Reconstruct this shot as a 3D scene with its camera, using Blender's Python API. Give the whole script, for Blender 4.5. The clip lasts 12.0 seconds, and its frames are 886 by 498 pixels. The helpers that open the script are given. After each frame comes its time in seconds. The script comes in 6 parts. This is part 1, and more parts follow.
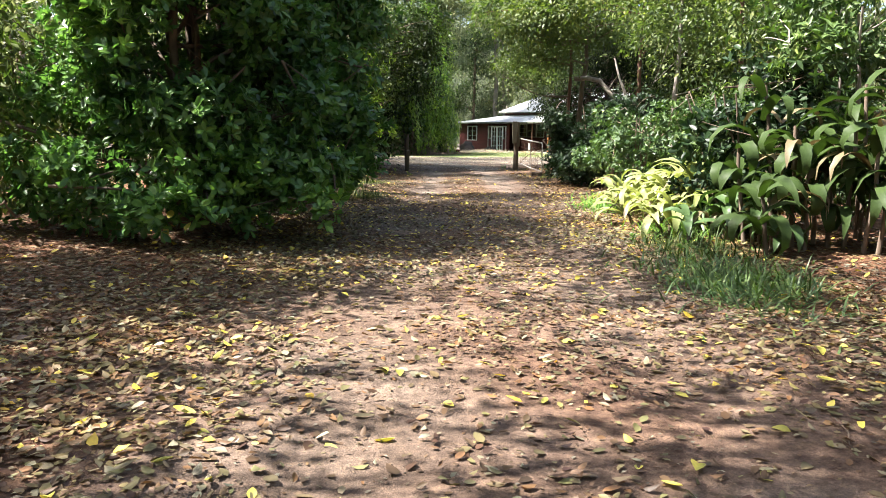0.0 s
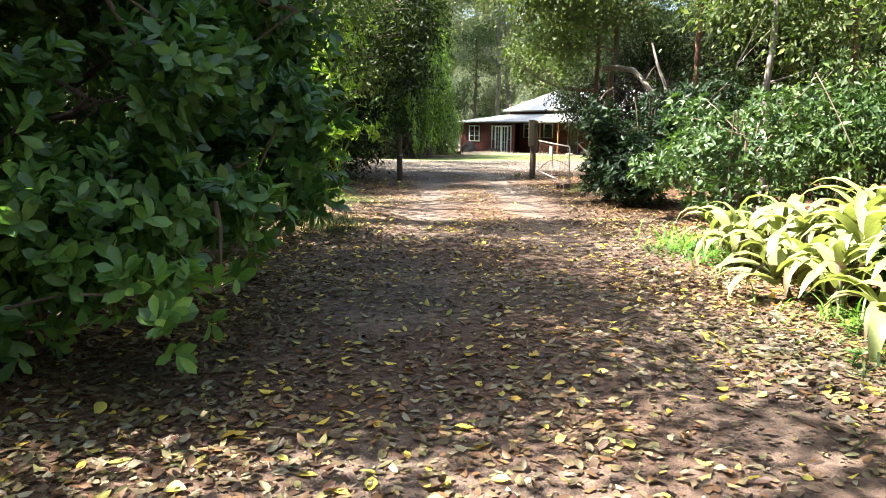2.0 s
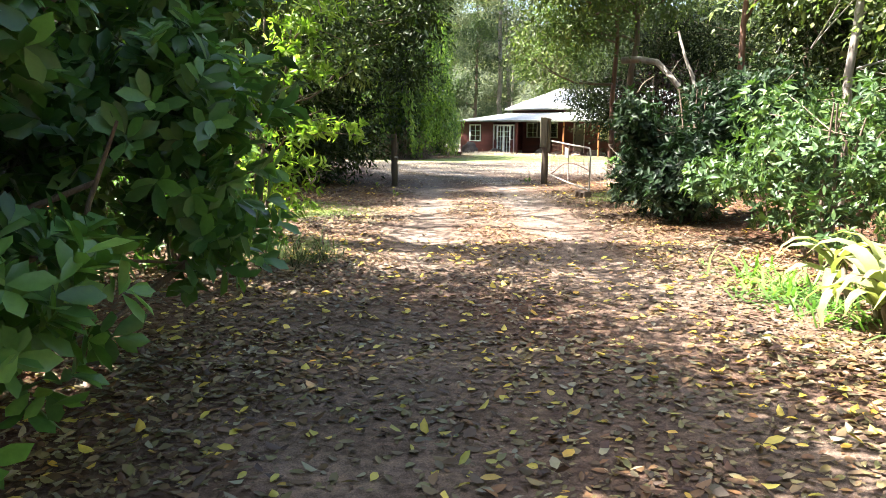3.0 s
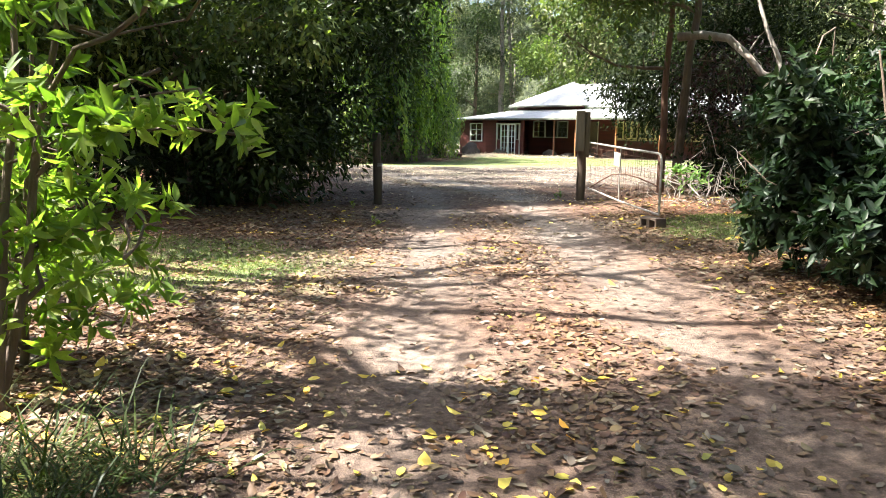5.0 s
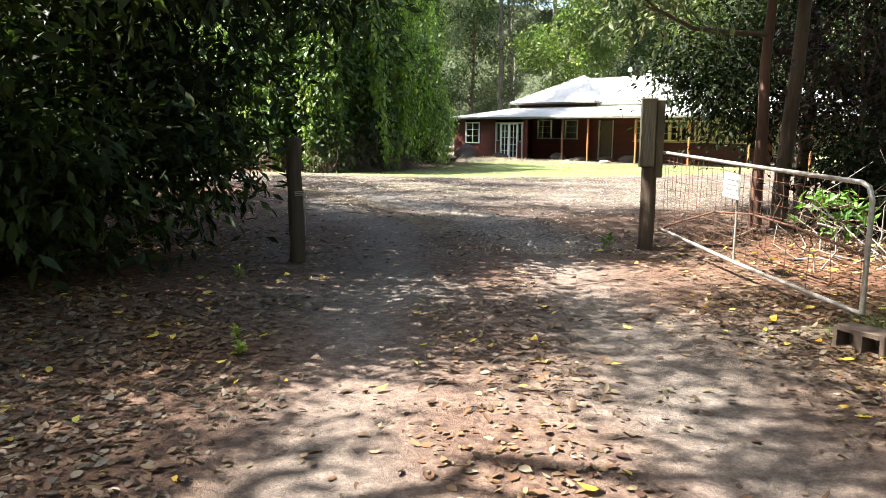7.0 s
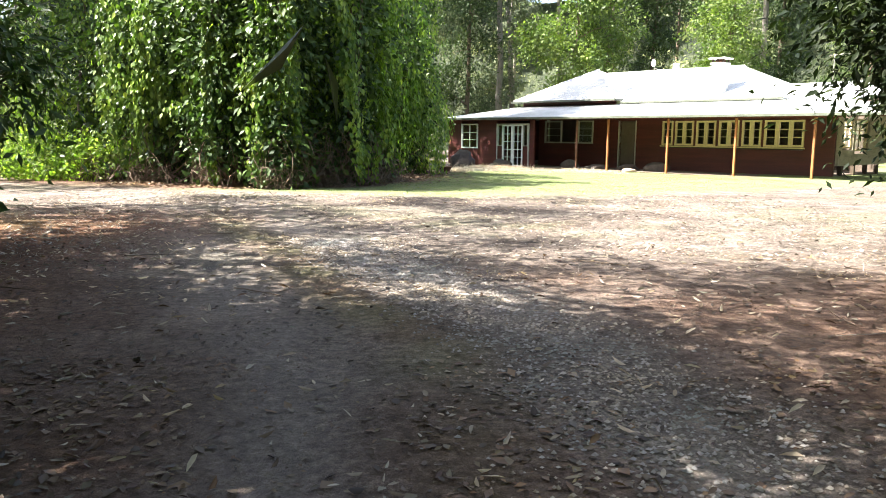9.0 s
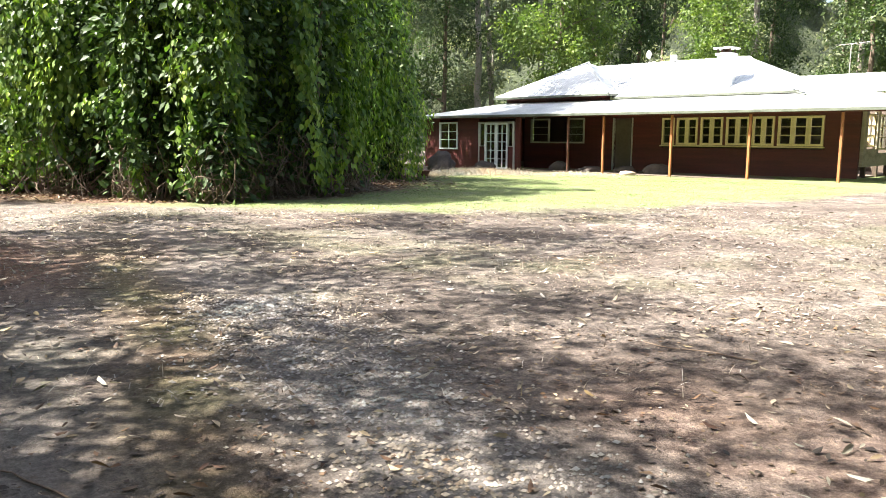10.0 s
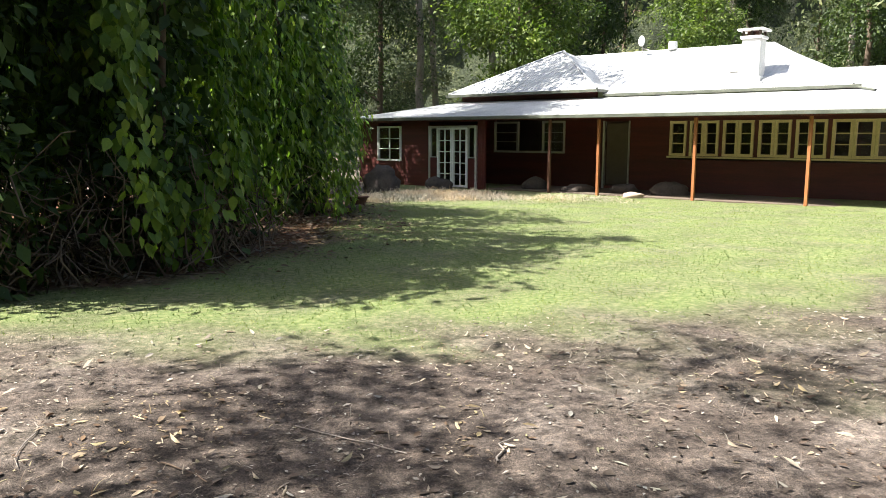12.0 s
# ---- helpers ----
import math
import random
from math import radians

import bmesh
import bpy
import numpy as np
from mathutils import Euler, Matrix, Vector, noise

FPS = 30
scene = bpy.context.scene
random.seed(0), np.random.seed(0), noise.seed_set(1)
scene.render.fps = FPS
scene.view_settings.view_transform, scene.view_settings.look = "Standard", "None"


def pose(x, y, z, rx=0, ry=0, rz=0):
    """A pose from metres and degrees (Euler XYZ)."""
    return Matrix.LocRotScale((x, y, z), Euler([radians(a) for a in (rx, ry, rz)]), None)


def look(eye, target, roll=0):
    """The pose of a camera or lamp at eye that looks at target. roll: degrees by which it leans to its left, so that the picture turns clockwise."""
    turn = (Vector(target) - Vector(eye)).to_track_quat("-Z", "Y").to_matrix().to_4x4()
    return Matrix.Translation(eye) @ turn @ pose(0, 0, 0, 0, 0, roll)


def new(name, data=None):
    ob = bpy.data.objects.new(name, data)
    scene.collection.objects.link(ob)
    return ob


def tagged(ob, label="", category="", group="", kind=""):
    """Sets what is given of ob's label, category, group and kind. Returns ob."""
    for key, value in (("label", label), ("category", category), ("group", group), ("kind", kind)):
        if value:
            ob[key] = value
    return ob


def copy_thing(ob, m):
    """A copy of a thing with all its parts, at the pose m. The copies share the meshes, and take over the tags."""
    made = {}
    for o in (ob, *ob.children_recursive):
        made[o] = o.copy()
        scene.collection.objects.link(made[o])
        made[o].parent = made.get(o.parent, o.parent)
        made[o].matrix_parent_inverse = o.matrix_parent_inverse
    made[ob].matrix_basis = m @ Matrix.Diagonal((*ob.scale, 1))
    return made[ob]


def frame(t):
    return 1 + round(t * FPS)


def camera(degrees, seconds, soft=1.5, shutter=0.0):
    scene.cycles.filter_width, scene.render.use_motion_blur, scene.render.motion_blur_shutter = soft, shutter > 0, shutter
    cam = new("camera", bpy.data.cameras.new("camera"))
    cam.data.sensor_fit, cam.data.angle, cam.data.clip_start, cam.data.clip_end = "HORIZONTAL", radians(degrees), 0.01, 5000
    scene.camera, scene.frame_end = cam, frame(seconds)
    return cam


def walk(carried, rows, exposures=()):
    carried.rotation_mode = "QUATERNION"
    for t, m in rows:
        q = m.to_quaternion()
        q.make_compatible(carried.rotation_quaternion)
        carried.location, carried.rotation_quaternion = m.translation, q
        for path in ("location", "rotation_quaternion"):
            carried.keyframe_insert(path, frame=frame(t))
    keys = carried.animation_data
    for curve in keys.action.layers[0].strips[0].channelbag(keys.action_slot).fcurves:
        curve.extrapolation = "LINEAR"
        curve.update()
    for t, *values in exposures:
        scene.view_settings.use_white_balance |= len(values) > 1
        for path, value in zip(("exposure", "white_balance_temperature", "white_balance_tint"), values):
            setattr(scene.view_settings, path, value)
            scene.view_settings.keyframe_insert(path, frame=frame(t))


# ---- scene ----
cam = camera(60.7, 12.0, soft=0.85)
METRES, EYE, TILT, LEAN, TURN = 40.541, 1.5, -0.7, 0.8, 0.0
ROWS = [
    (0.0, 0.0, 0.0, 0.0, 0.18, -8.08, -1.26),
    (0.5, -0.0004, 0.0318, 0.0005, 0.16, -8.08, -1.27),
    (1.0, -0.0013, 0.0686, 0.0011, 0.16, -8.06, -1.25),
    (1.5, -0.0016, 0.1025, 0.0016, 0.12, -8.07, -1.27),
    (2.0, -0.0024, 0.1384, 0.002, 0.07, -8.08, -1.32),
    (2.5, -0.0031, 0.172, 0.0023, 0.03, -8.11, -1.32),
    (3.0, -0.0038, 0.2093, 0.0027, -0.02, -8.12, -1.36),
    (5.0, -0.0063, 0.3541, 0.0037, -0.3, -8.14, -1.41),
    (5.5, -0.005, 0.3937, 0.0045, -0.35, -8.13, -1.45),
    (6.0, -0.0036, 0.4374, 0.0052, -0.42, -8.1, -1.41),
    (6.5, -0.0014, 0.4776, 0.0058, -0.48, -8.11, -1.39),
    (7.0, 0.0026, 0.5224, 0.0066, -0.53, -8.13, -1.35),
    (7.5, 0.0061, 0.5646, 0.0072, -0.59, -8.04, -1.44),
    (9.5, 0.0047, 0.7409, 0.008, -1.67, -7.81, -1.01),
    (10.0, 0.0044, 0.7889, 0.0088, -2.99, -7.81, -0.92),
    (10.5, 0.0043, 0.8369, 0.0096, -4.22, -7.8, -0.88),
    (11.0, 0.0045, 0.8926, 0.0112, -4.43, -7.78, -0.84),
    (11.5, 0.0057, 0.9449, 0.0143, -4.84, -7.77, -0.86),
    (12.0, 0.0084, 0.9991, 0.0179, -8.07, -7.68, -0.76),
]
walk(cam, [(t, pose(0, 0, EYE, TILT, LEAN, TURN) @ pose(METRES * x, METRES * y, METRES * z, 90 + pitch, roll, yaw)) for t, x, y, z, yaw, pitch, roll in ROWS],
     exposures=[(0.0, 2.55), (1.5, 2.7), (3.0, 3.25), (5.0, 2.85), (6.0, 2.7), (7.0, 2.68), (7.5, 2.8), (9.5, 2.92), (10.0, 2.65), (10.5, 2.38), (11.0, 2.05), (12.0, 1.85)])

# ---- world, sun, exposure ----
SUN_DIR = Vector((-1.0, -0.04, 0.0)).normalized()
SUN_ELEV = radians(56)
world = bpy.data.worlds.new("world")
scene.world = world
world.use_nodes = True
sky = world.node_tree.nodes.new("ShaderNodeTexSky")
sky.sky_type, sky.sun_disc = "NISHITA", False
sky.sun_elevation = SUN_ELEV
sky.sun_rotation = math.atan2(SUN_DIR.x, SUN_DIR.y)
sky.air_density, sky.dust_density = 1.0, 4.0
world.node_tree.links.new(sky.outputs[0], world.node_tree.nodes["Background"].inputs[0])
world.node_tree.nodes["Background"].inputs[1].default_value = 0.075

sun_data = bpy.data.lights.new("sun", "SUN")
sun_data.energy, sun_data.angle, sun_data.color = 5.0, radians(0.53), (1.0, 0.955, 0.89)
sun = new("sun", sun_data)
sun_to = Vector((SUN_DIR.x * math.cos(SUN_ELEV), SUN_DIR.y * math.cos(SUN_ELEV), math.sin(SUN_ELEV)))
sun.matrix_world = look((-30, -10, 45), Vector((-30, -10, 45)) - sun_to)

# ---- mesh helpers ----


def unit(a):
    return a / np.maximum(np.linalg.norm(a, axis=-1, keepdims=True), 1e-9)


def make_mesh(name, verts, faces, smooth=False):
    """A mesh from an array of corners and a list of arrays of faces, each of one corner count."""
    verts = np.asarray(verts, dtype=np.float32)
    if isinstance(faces, np.ndarray):
        faces = [faces]
    me = bpy.data.meshes.new(name)
    me.vertices.add(len(verts))
    me.vertices.foreach_set("co", verts.ravel())
    loops = np.concatenate([f.ravel() for f in faces]).astype(np.int32)
    sizes = np.concatenate([np.full(len(f), f.shape[1]) for f in faces]).astype(np.int32)
    starts = np.concatenate([[0], np.cumsum(sizes)[:-1]]).astype(np.int32)
    me.loops.add(len(loops))
    me.loops.foreach_set("vertex_index", loops)
    me.polygons.add(len(sizes))
    me.polygons.foreach_set("loop_start", starts)
    me.polygons.foreach_set("loop_total", sizes)
    if smooth:
        me.polygons.foreach_set("use_smooth", np.ones(len(sizes), dtype=bool))
    me.update(calc_edges=True)
    return me


def part(name, data, material, parent=None, label=""):
    """Links a mesh or a bmesh as one object under a thing or a part."""
    if isinstance(data, bmesh.types.BMesh):
        me = bpy.data.meshes.new(name)
        data.to_mesh(me)
        data.free()
        data = me
    if material is not None and not data.materials:
        data.materials.append(material)
    ob = new(name, data)
    ob.parent = parent
    return tagged(ob, label)


def thing(name, label, category, at=None, group="", kind=""):
    ob = new(name)
    ob.empty_display_size = 0.2
    if at is not None:
        ob.matrix_basis = at
    return tagged(ob, label, category, group, kind)


def box(bm, x0, x1, y0, y1, z0, z1, bevel=0.0):
    m = Matrix.Translation(((x0 + x1) / 2, (y0 + y1) / 2, (z0 + z1) / 2)) @ Matrix.Diagonal((x1 - x0, y1 - y0, z1 - z0, 1))
    r = bmesh.ops.create_cube(bm, size=1, matrix=m)
    if bevel:
        edges = list({e for v in r["verts"] for e in v.link_edges})
        bmesh.ops.bevel(bm, geom=edges, offset=bevel, segments=1, affect="EDGES")
    return bm


def box_part(name, dims, material, parent, label="", bevel=0.006):
    bm = bmesh.new()
    box(bm, *dims, bevel=bevel)
    return part(name, bm, material, parent, label)


def tubes(paths, sides=8):
    """Tapered tubes: each path is (points, radii). Returns corners and faces."""
    vs, fs, n0 = [], [], 0
    ang = np.linspace(0, 2 * np.pi, sides, endpoint=False)
    for pts, rad in paths:
        pts, rad = np.asarray(pts, float), np.asarray(rad, float)
        tan = unit(np.gradient(pts, axis=0))
        ref = np.where(np.abs(tan[:, 2:3]) > 0.9, np.array([[1.0, 0, 0]]), np.array([[0, 0, 1.0]]))
        a = unit(np.cross(tan, ref))
        b = np.cross(tan, a)
        ring = pts[:, None] + rad[:, None, None] * (np.cos(ang)[None, :, None] * a[:, None] + np.sin(ang)[None, :, None] * b[:, None])
        vs.append(ring.reshape(-1, 3))
        k = len(pts)
        i, j = np.meshgrid(np.arange(k - 1), np.arange(sides), indexing="ij")
        j2 = (j + 1) % sides
        fs.append(n0 + np.stack([i * sides + j, i * sides + j2, (i + 1) * sides + j2, (i + 1) * sides + j], -1).reshape(-1, 4))
        n0 += k * sides
    return np.concatenate(vs), np.concatenate(fs)


def tube_mesh(name, paths, sides=8):
    return make_mesh(name, *tubes(paths, sides), smooth=True)


def bent(rng, a, b, r0, r1, wobble, n=8):
    """A crooked tapering stem from a to b."""
    s = np.linspace(0, 1, n)[:, None]
    pts = np.asarray(a) * (1 - s) + np.asarray(b) * s
    off = np.cumsum(rng.normal(0, wobble, (n, 3)), 0)
    off -= off[0] + s * (off[-1] - off[0])
    return pts + off, r0 + (r1 - r0) * s[:, 0]


# leaf outlines: along the leaf, across it, lift; two halves folded on the midrib
BROAD = (np.array([[0, 0, 0], [0.35, 0.42, 0.05], [0.72, 0.5, 0.05], [1, 0, -0.04], [0.72, -0.5, 0.05], [0.35, -0.42, 0.05]]), np.array([[0, 3, 2, 1], [0, 5, 4, 3]]))
LANCE = (np.array([[0, 0, 0], [0.3, 0.5, 0.05], [0.6, 0.42, 0.0], [1, 0, -0.12], [0.6, -0.42, 0.0], [0.3, -0.5, 0.05]]), np.array([[0, 3, 2, 1], [0, 5, 4, 3]]))
SPRAY = (np.array([[0, 0, 0], [0.45, 0.5, 0.06], [1, 0, -0.05], [0.45, -0.5, 0.06]]), np.array([[0, 2, 1], [0, 3, 2]]))
BLADE = (np.array([[0, 0.5, 0], [0, -0.5, 0], [0.5, -0.42, 0], [0.5, 0.42, 0], [0.85, 0.2, -0.16], [0.85, -0.2, -0.16], [1, 0, -0.32]]),
         [np.array([[0, 1, 2, 3], [3, 2, 5, 4]]), np.array([[4, 5, 6]])])


def leaf_cloud(shape, p, d, n, length, width):
    """One leaf of that outline at each place p, pointing along d, facing n."""
    tv, tf = shape
    d = unit(d)
    s = unit(np.cross(n, d))
    n = np.cross(d, s)
    length, width = np.broadcast_to(length, len(p)), np.broadcast_to(width, len(p))
    v = (p[:, None] + d[:, None] * (tv[None, :, 0:1] * length[:, None, None]) + s[:, None] * (tv[None, :, 1:2] * width[:, None, None])
         + n[:, None] * (tv[None, :, 2:3] * length[:, None, None]))
    step = (np.arange(len(p)) * len(tv))[:, None, None]
    tf = tf if isinstance(tf, list) else [tf]
    return v.reshape(-1, 3), [(f[None] + step).reshape(-1, f.shape[1]) for f in tf]


def in_lobes(rng, lobes, n, inner=0.45):
    """Places in the outer parts of lobes (x, y, z, rx, ry, rz), and the ways outward."""
    lobes = np.asarray(lobes, float)
    area = lobes[:, 3] * lobes[:, 4] + lobes[:, 4] * lobes[:, 5] + lobes[:, 3] * lobes[:, 5]
    pick = lobes[rng.choice(len(lobes), n, p=area / area.sum())]
    o = unit(rng.normal(size=(n, 3)))
    ragged = 1 + 0.16 * np.sin(o[:, 0] * 7 + pick[:, 0] * 3) + 0.14 * np.sin(o[:, 2] * 9 + o[:, 1] * 6 + pick[:, 1])
    r = (inner + (1 - inner) * rng.random(n) ** 0.6) * ragged
    return pick[:, :3] + o * pick[:, 3:] * r[:, None], o


def rosettes(rng, p, o, per, length, width, shape=BROAD, up=0.6, open_=1.0, floor=0.05):
    """Whorls of leaves at twig ends p, whose axes lean outward and up."""
    axis = unit(o + np.array([0, 0, up]) + rng.normal(0, 0.35, o.shape))
    n = len(p)
    ref = unit(rng.normal(size=(n, 3)))
    a = unit(np.cross(axis, ref))
    b = np.cross(axis, a)
    k = np.arange(per)[None, :] * 2.4 + rng.random((n, 1)) * 6
    k = k + rng.normal(0, 0.3, k.shape)
    lift = 0.15 + 0.9 * rng.random((n, per, 1))
    rad = np.cos(k)[..., None] * a[:, None] + np.sin(k)[..., None] * b[:, None]
    d = unit(rad * open_ + axis[:, None] * lift)
    nn = unit(axis[:, None] - rad * 0.5 * lift + rng.normal(0, 0.25, d.shape))
    base = p[:, None] + axis[:, None] * (rng.random((n, per, 1)) - 0.5) * length * 0.8
    base, d, nn = base.reshape(-1, 3), d.reshape(-1, 3), nn.reshape(-1, 3)
    size = rng.uniform(0.65, 1.15, len(base))
    keep = base[:, 2] > floor
    return leaf_cloud(shape, base[keep], d[keep], nn[keep], (length * size)[keep], (width * size)[keep])


def clumps(rng, p, o, per, spread, length, width, shape=SPRAY, droop=0.3, floor=0.05):
    """Layered sprays of leaves that droop at their rims, round the places p."""
    keep = max(len(p) // 3, 1)
    p, o, per = p[:keep], o[:keep], per * 3
    n = len(p)
    tilt = rng.normal(0, 0.35, (n, 1, 2))
    off = np.clip(rng.normal(0, 1, (n, per, 3)), -1.9, 1.9) * spread * 1.3 * rng.uniform(0.6, 1.35, (n, 1, 1))
    off[..., 2] = off[..., 2] * 0.42 + off[..., 0] * tilt[..., 0] + off[..., 1] * tilt[..., 1] - 0.5 * np.hypot(off[..., 0], off[..., 1])
    base = p[:, None] + off
    d = unit(unit(off) * 0.5 + o[:, None] * 0.6 + rng.normal(0, 0.75, (n, per, 3)) - np.array([0, 0, droop]))
    nn = unit(np.array([0, 0, 0.8]) + o[:, None] * 0.5 + rng.normal(0, 0.55, (n, per, 3)))
    base, d, nn = base.reshape(-1, 3), d.reshape(-1, 3), nn.reshape(-1, 3)
    size = np.clip(np.exp(rng.normal(-0.08, 0.3, len(base))), 0.4, 1.45)
    keep = base[:, 2] > floor
    return leaf_cloud(shape, base[keep], d[keep], nn[keep], (length * size)[keep], (width * size)[keep])


def merge(*clouds):
    vs, fs, k = [], [], 0
    for v, f in clouds:
        vs.append(v)
        fs += [x + k for x in f]
        k += len(v)
    return np.concatenate(vs), fs


# ---- materials ----
def mat(name):
    m = bpy.data.materials.new(name)
    m.use_nodes = True
    nt = m.node_tree
    return m, nt, nt.nodes["Principled BSDF"]


def node(nt, kind, **values):
    n = nt.nodes.new(kind)
    for k, v in values.items():
        n.inputs[k].default_value = v
    return n


def ramp(nt, source, stops):
    r = nt.nodes.new("ShaderNodeValToRGB")
    while len(r.color_ramp.elements) < len(stops):
        r.color_ramp.elements.new(0.5)
    for e, (pos, c) in zip(r.color_ramp.elements, stops):
        e.position, e.color = pos, (*c, 1) if len(c) == 3 else c
    nt.links.new(source, r.inputs[0])
    return r.outputs[0]


def mixed(nt, fac, a, b, mode="MIX"):
    m = nt.nodes.new("ShaderNodeMix")
    m.data_type, m.blend_type = "RGBA", mode
    for value, k in ((fac, 0), (a, 6), (b, 7)):
        if isinstance(value, bpy.types.NodeSocket):
            nt.links.new(value, m.inputs[k])
        elif k == 0:
            m.inputs[0].default_value = value
        else:
            m.inputs[k].default_value = (*value, 1)
    return m.outputs[2]


def noise_at(nt, scale, detail=4.0, rough=0.6, vector=None):
    n = node(nt, "ShaderNodeTexNoise", Scale=scale, Detail=detail, Roughness=rough)
    if vector is None:
        vector = nt.nodes.new("ShaderNodeTexCoord").outputs["Object"]
    nt.links.new(vector, n.inputs["Vector"])
    return n.outputs[0]


def bumped(nt, bsdf, height, strength, distance):
    b = node(nt, "ShaderNodeBump", Strength=strength, Distance=distance)
    nt.links.new(height, b.inputs["Height"])
    nt.links.new(b.outputs[0], bsdf.inputs["Normal"])


def leaf_material(name, colours, rough=0.45, through_light=0.35, glow=(1.0, 1.25, 0.45), gloss=0.4):
    """A leaf: colour differs from leaf to leaf, with light shining through it."""
    m, nt, b = mat(name)
    geo = nt.nodes.new("ShaderNodeNewGeometry")
    n = len(colours)
    col = ramp(nt, geo.outputs["Random Per Island"], [(i / max(n - 1, 1), c) for i, c in enumerate(colours)])
    big = noise_at(nt, 0.7, 4)
    col = mixed(nt, 1.0, col, ramp(nt, big, [(0.3, (0.5, 0.6, 0.6)), (0.5, (0.95, 0.95, 0.95)), (0.68, (1.5, 1.35, 1.05))]), "MULTIPLY")
    fine = noise_at(nt, 40, 3)
    col = mixed(nt, 0.5, col, ramp(nt, fine, [(0.3, (0.75, 0.75, 0.75)), (0.7, (1.2, 1.2, 1.2))]), "MULTIPLY")
    nt.links.new(col, b.inputs["Base Color"])
    b.inputs["Roughness"].default_value, b.inputs["Specular IOR Level"].default_value = rough, gloss
    tr = nt.nodes.new("ShaderNodeBsdfTranslucent")
    nt.links.new(mixed(nt, 1.0, col, glow, "MULTIPLY"), tr.inputs[0])
    mix = nt.nodes.new("ShaderNodeMixShader")
    mix.inputs[0].default_value = through_light
    nt.links.new(b.outputs[0], mix.inputs[1])
    nt.links.new(tr.outputs[0], mix.inputs[2])
    nt.links.new(mix.outputs[0], nt.nodes["Material Output"].inputs[0])
    return m


def plain_material(name, colours, rough=0.8, scale=3.0, fine=40.0, bump=0.3, depth=0.01, metal=0.0, stretch=(1, 1, 1)):
    """A surface with variation at two scales and a fine relief."""
    m, nt, b = mat(name)
    tc = nt.nodes.new("ShaderNodeTexCoord")
    mp = nt.nodes.new("ShaderNodeMapping")
    mp.inputs["Scale"].default_value = stretch
    nt.links.new(tc.outputs["Object"], mp.inputs["Vector"])
    n = len(colours)
    big = noise_at(nt, scale, 5, 0.6, mp.outputs[0])
    col = ramp(nt, big, [(0.3 + 0.4 * i / max(n - 1, 1), c) for i, c in enumerate(colours)])
    small = noise_at(nt, fine, 4, 0.7, mp.outputs[0])
    col = mixed(nt, 0.6, col, ramp(nt, small, [(0.3, (0.65, 0.65, 0.65)), (0.7, (1.3, 1.3, 1.3))]), "MULTIPLY")
    nt.links.new(col, b.inputs["Base Color"])
    b.inputs["Roughness"].default_value, b.inputs["Metallic"].default_value = rough, metal
    bumped(nt, b, small, bump, depth)
    return m


GLOSSY = leaf_material("glossy_leaf", [(0.0419, 0.0977, 0.0302), (0.0746, 0.168, 0.0453), (0.127, 0.253, 0.0634), (0.0567, 0.134, 0.0377), (0.179, 0.321, 0.0755)], 0.34, 0.42, (1.0, 1.12, 0.6), gloss=0.55)
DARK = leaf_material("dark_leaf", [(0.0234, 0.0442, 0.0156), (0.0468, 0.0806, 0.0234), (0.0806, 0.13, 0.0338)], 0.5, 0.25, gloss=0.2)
LIGHT = leaf_material("light_leaf", [(0.07, 0.14, 0.035), (0.11, 0.21, 0.05), (0.17, 0.28, 0.065), (0.08, 0.16, 0.04)], 0.45, 0.4)
VINE = leaf_material("vine_leaf", [(0.0605, 0.11, 0.02), (0.11, 0.193, 0.03), (0.209, 0.303, 0.05), (0.077, 0.138, 0.025), (0.297, 0.374, 0.07)], 0.42, 0.5, gloss=0.35)
FOREST = leaf_material("forest_leaf", [(0.0935, 0.123, 0.0605), (0.154, 0.185, 0.0935), (0.231, 0.255, 0.138), (0.121, 0.152, 0.0825), (0.253, 0.264, 0.16)], 0.55, 0.36, (1.0, 1.1, 0.75), gloss=0.2)
WOODS_DEEP = leaf_material("dark_woods_leaf", [(0.018, 0.034, 0.012), (0.04, 0.068, 0.022), (0.075, 0.11, 0.035), (0.025, 0.045, 0.017)], 0.5, 0.3, gloss=0.3)
WOODS_GREY = leaf_material("grey_woods_leaf", [(0.075, 0.1, 0.054), (0.125, 0.156, 0.084), (0.2, 0.225, 0.132), (0.0562, 0.0775, 0.0408)], 0.55, 0.32, (1.0, 1.1, 0.75), gloss=0.2)
WOODS_LIME = leaf_material("bright_woods_leaf", [(0.055, 0.085, 0.024), (0.10, 0.145, 0.038), (0.155, 0.205, 0.055), (0.07, 0.11, 0.03)], 0.5, 0.42, gloss=0.3)
OLIVE = leaf_material("olive_leaf", [(0.046, 0.0713, 0.0242), (0.0805, 0.115, 0.033), (0.127, 0.161, 0.0495), (0.0575, 0.092, 0.033), (0.172, 0.196, 0.066)], 0.5, 0.4, gloss=0.3)
SUNLEAF = leaf_material("sapling_leaf", [(0.0855, 0.151, 0.024), (0.162, 0.252, 0.045), (0.266, 0.37, 0.078), (0.114, 0.19, 0.033), (0.361, 0.426, 0.12)], 0.4, 0.62, (1.0, 1.2, 0.4), gloss=0.45)
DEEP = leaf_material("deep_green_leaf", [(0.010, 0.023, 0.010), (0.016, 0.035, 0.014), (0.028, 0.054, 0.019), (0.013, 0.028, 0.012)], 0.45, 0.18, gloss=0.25)
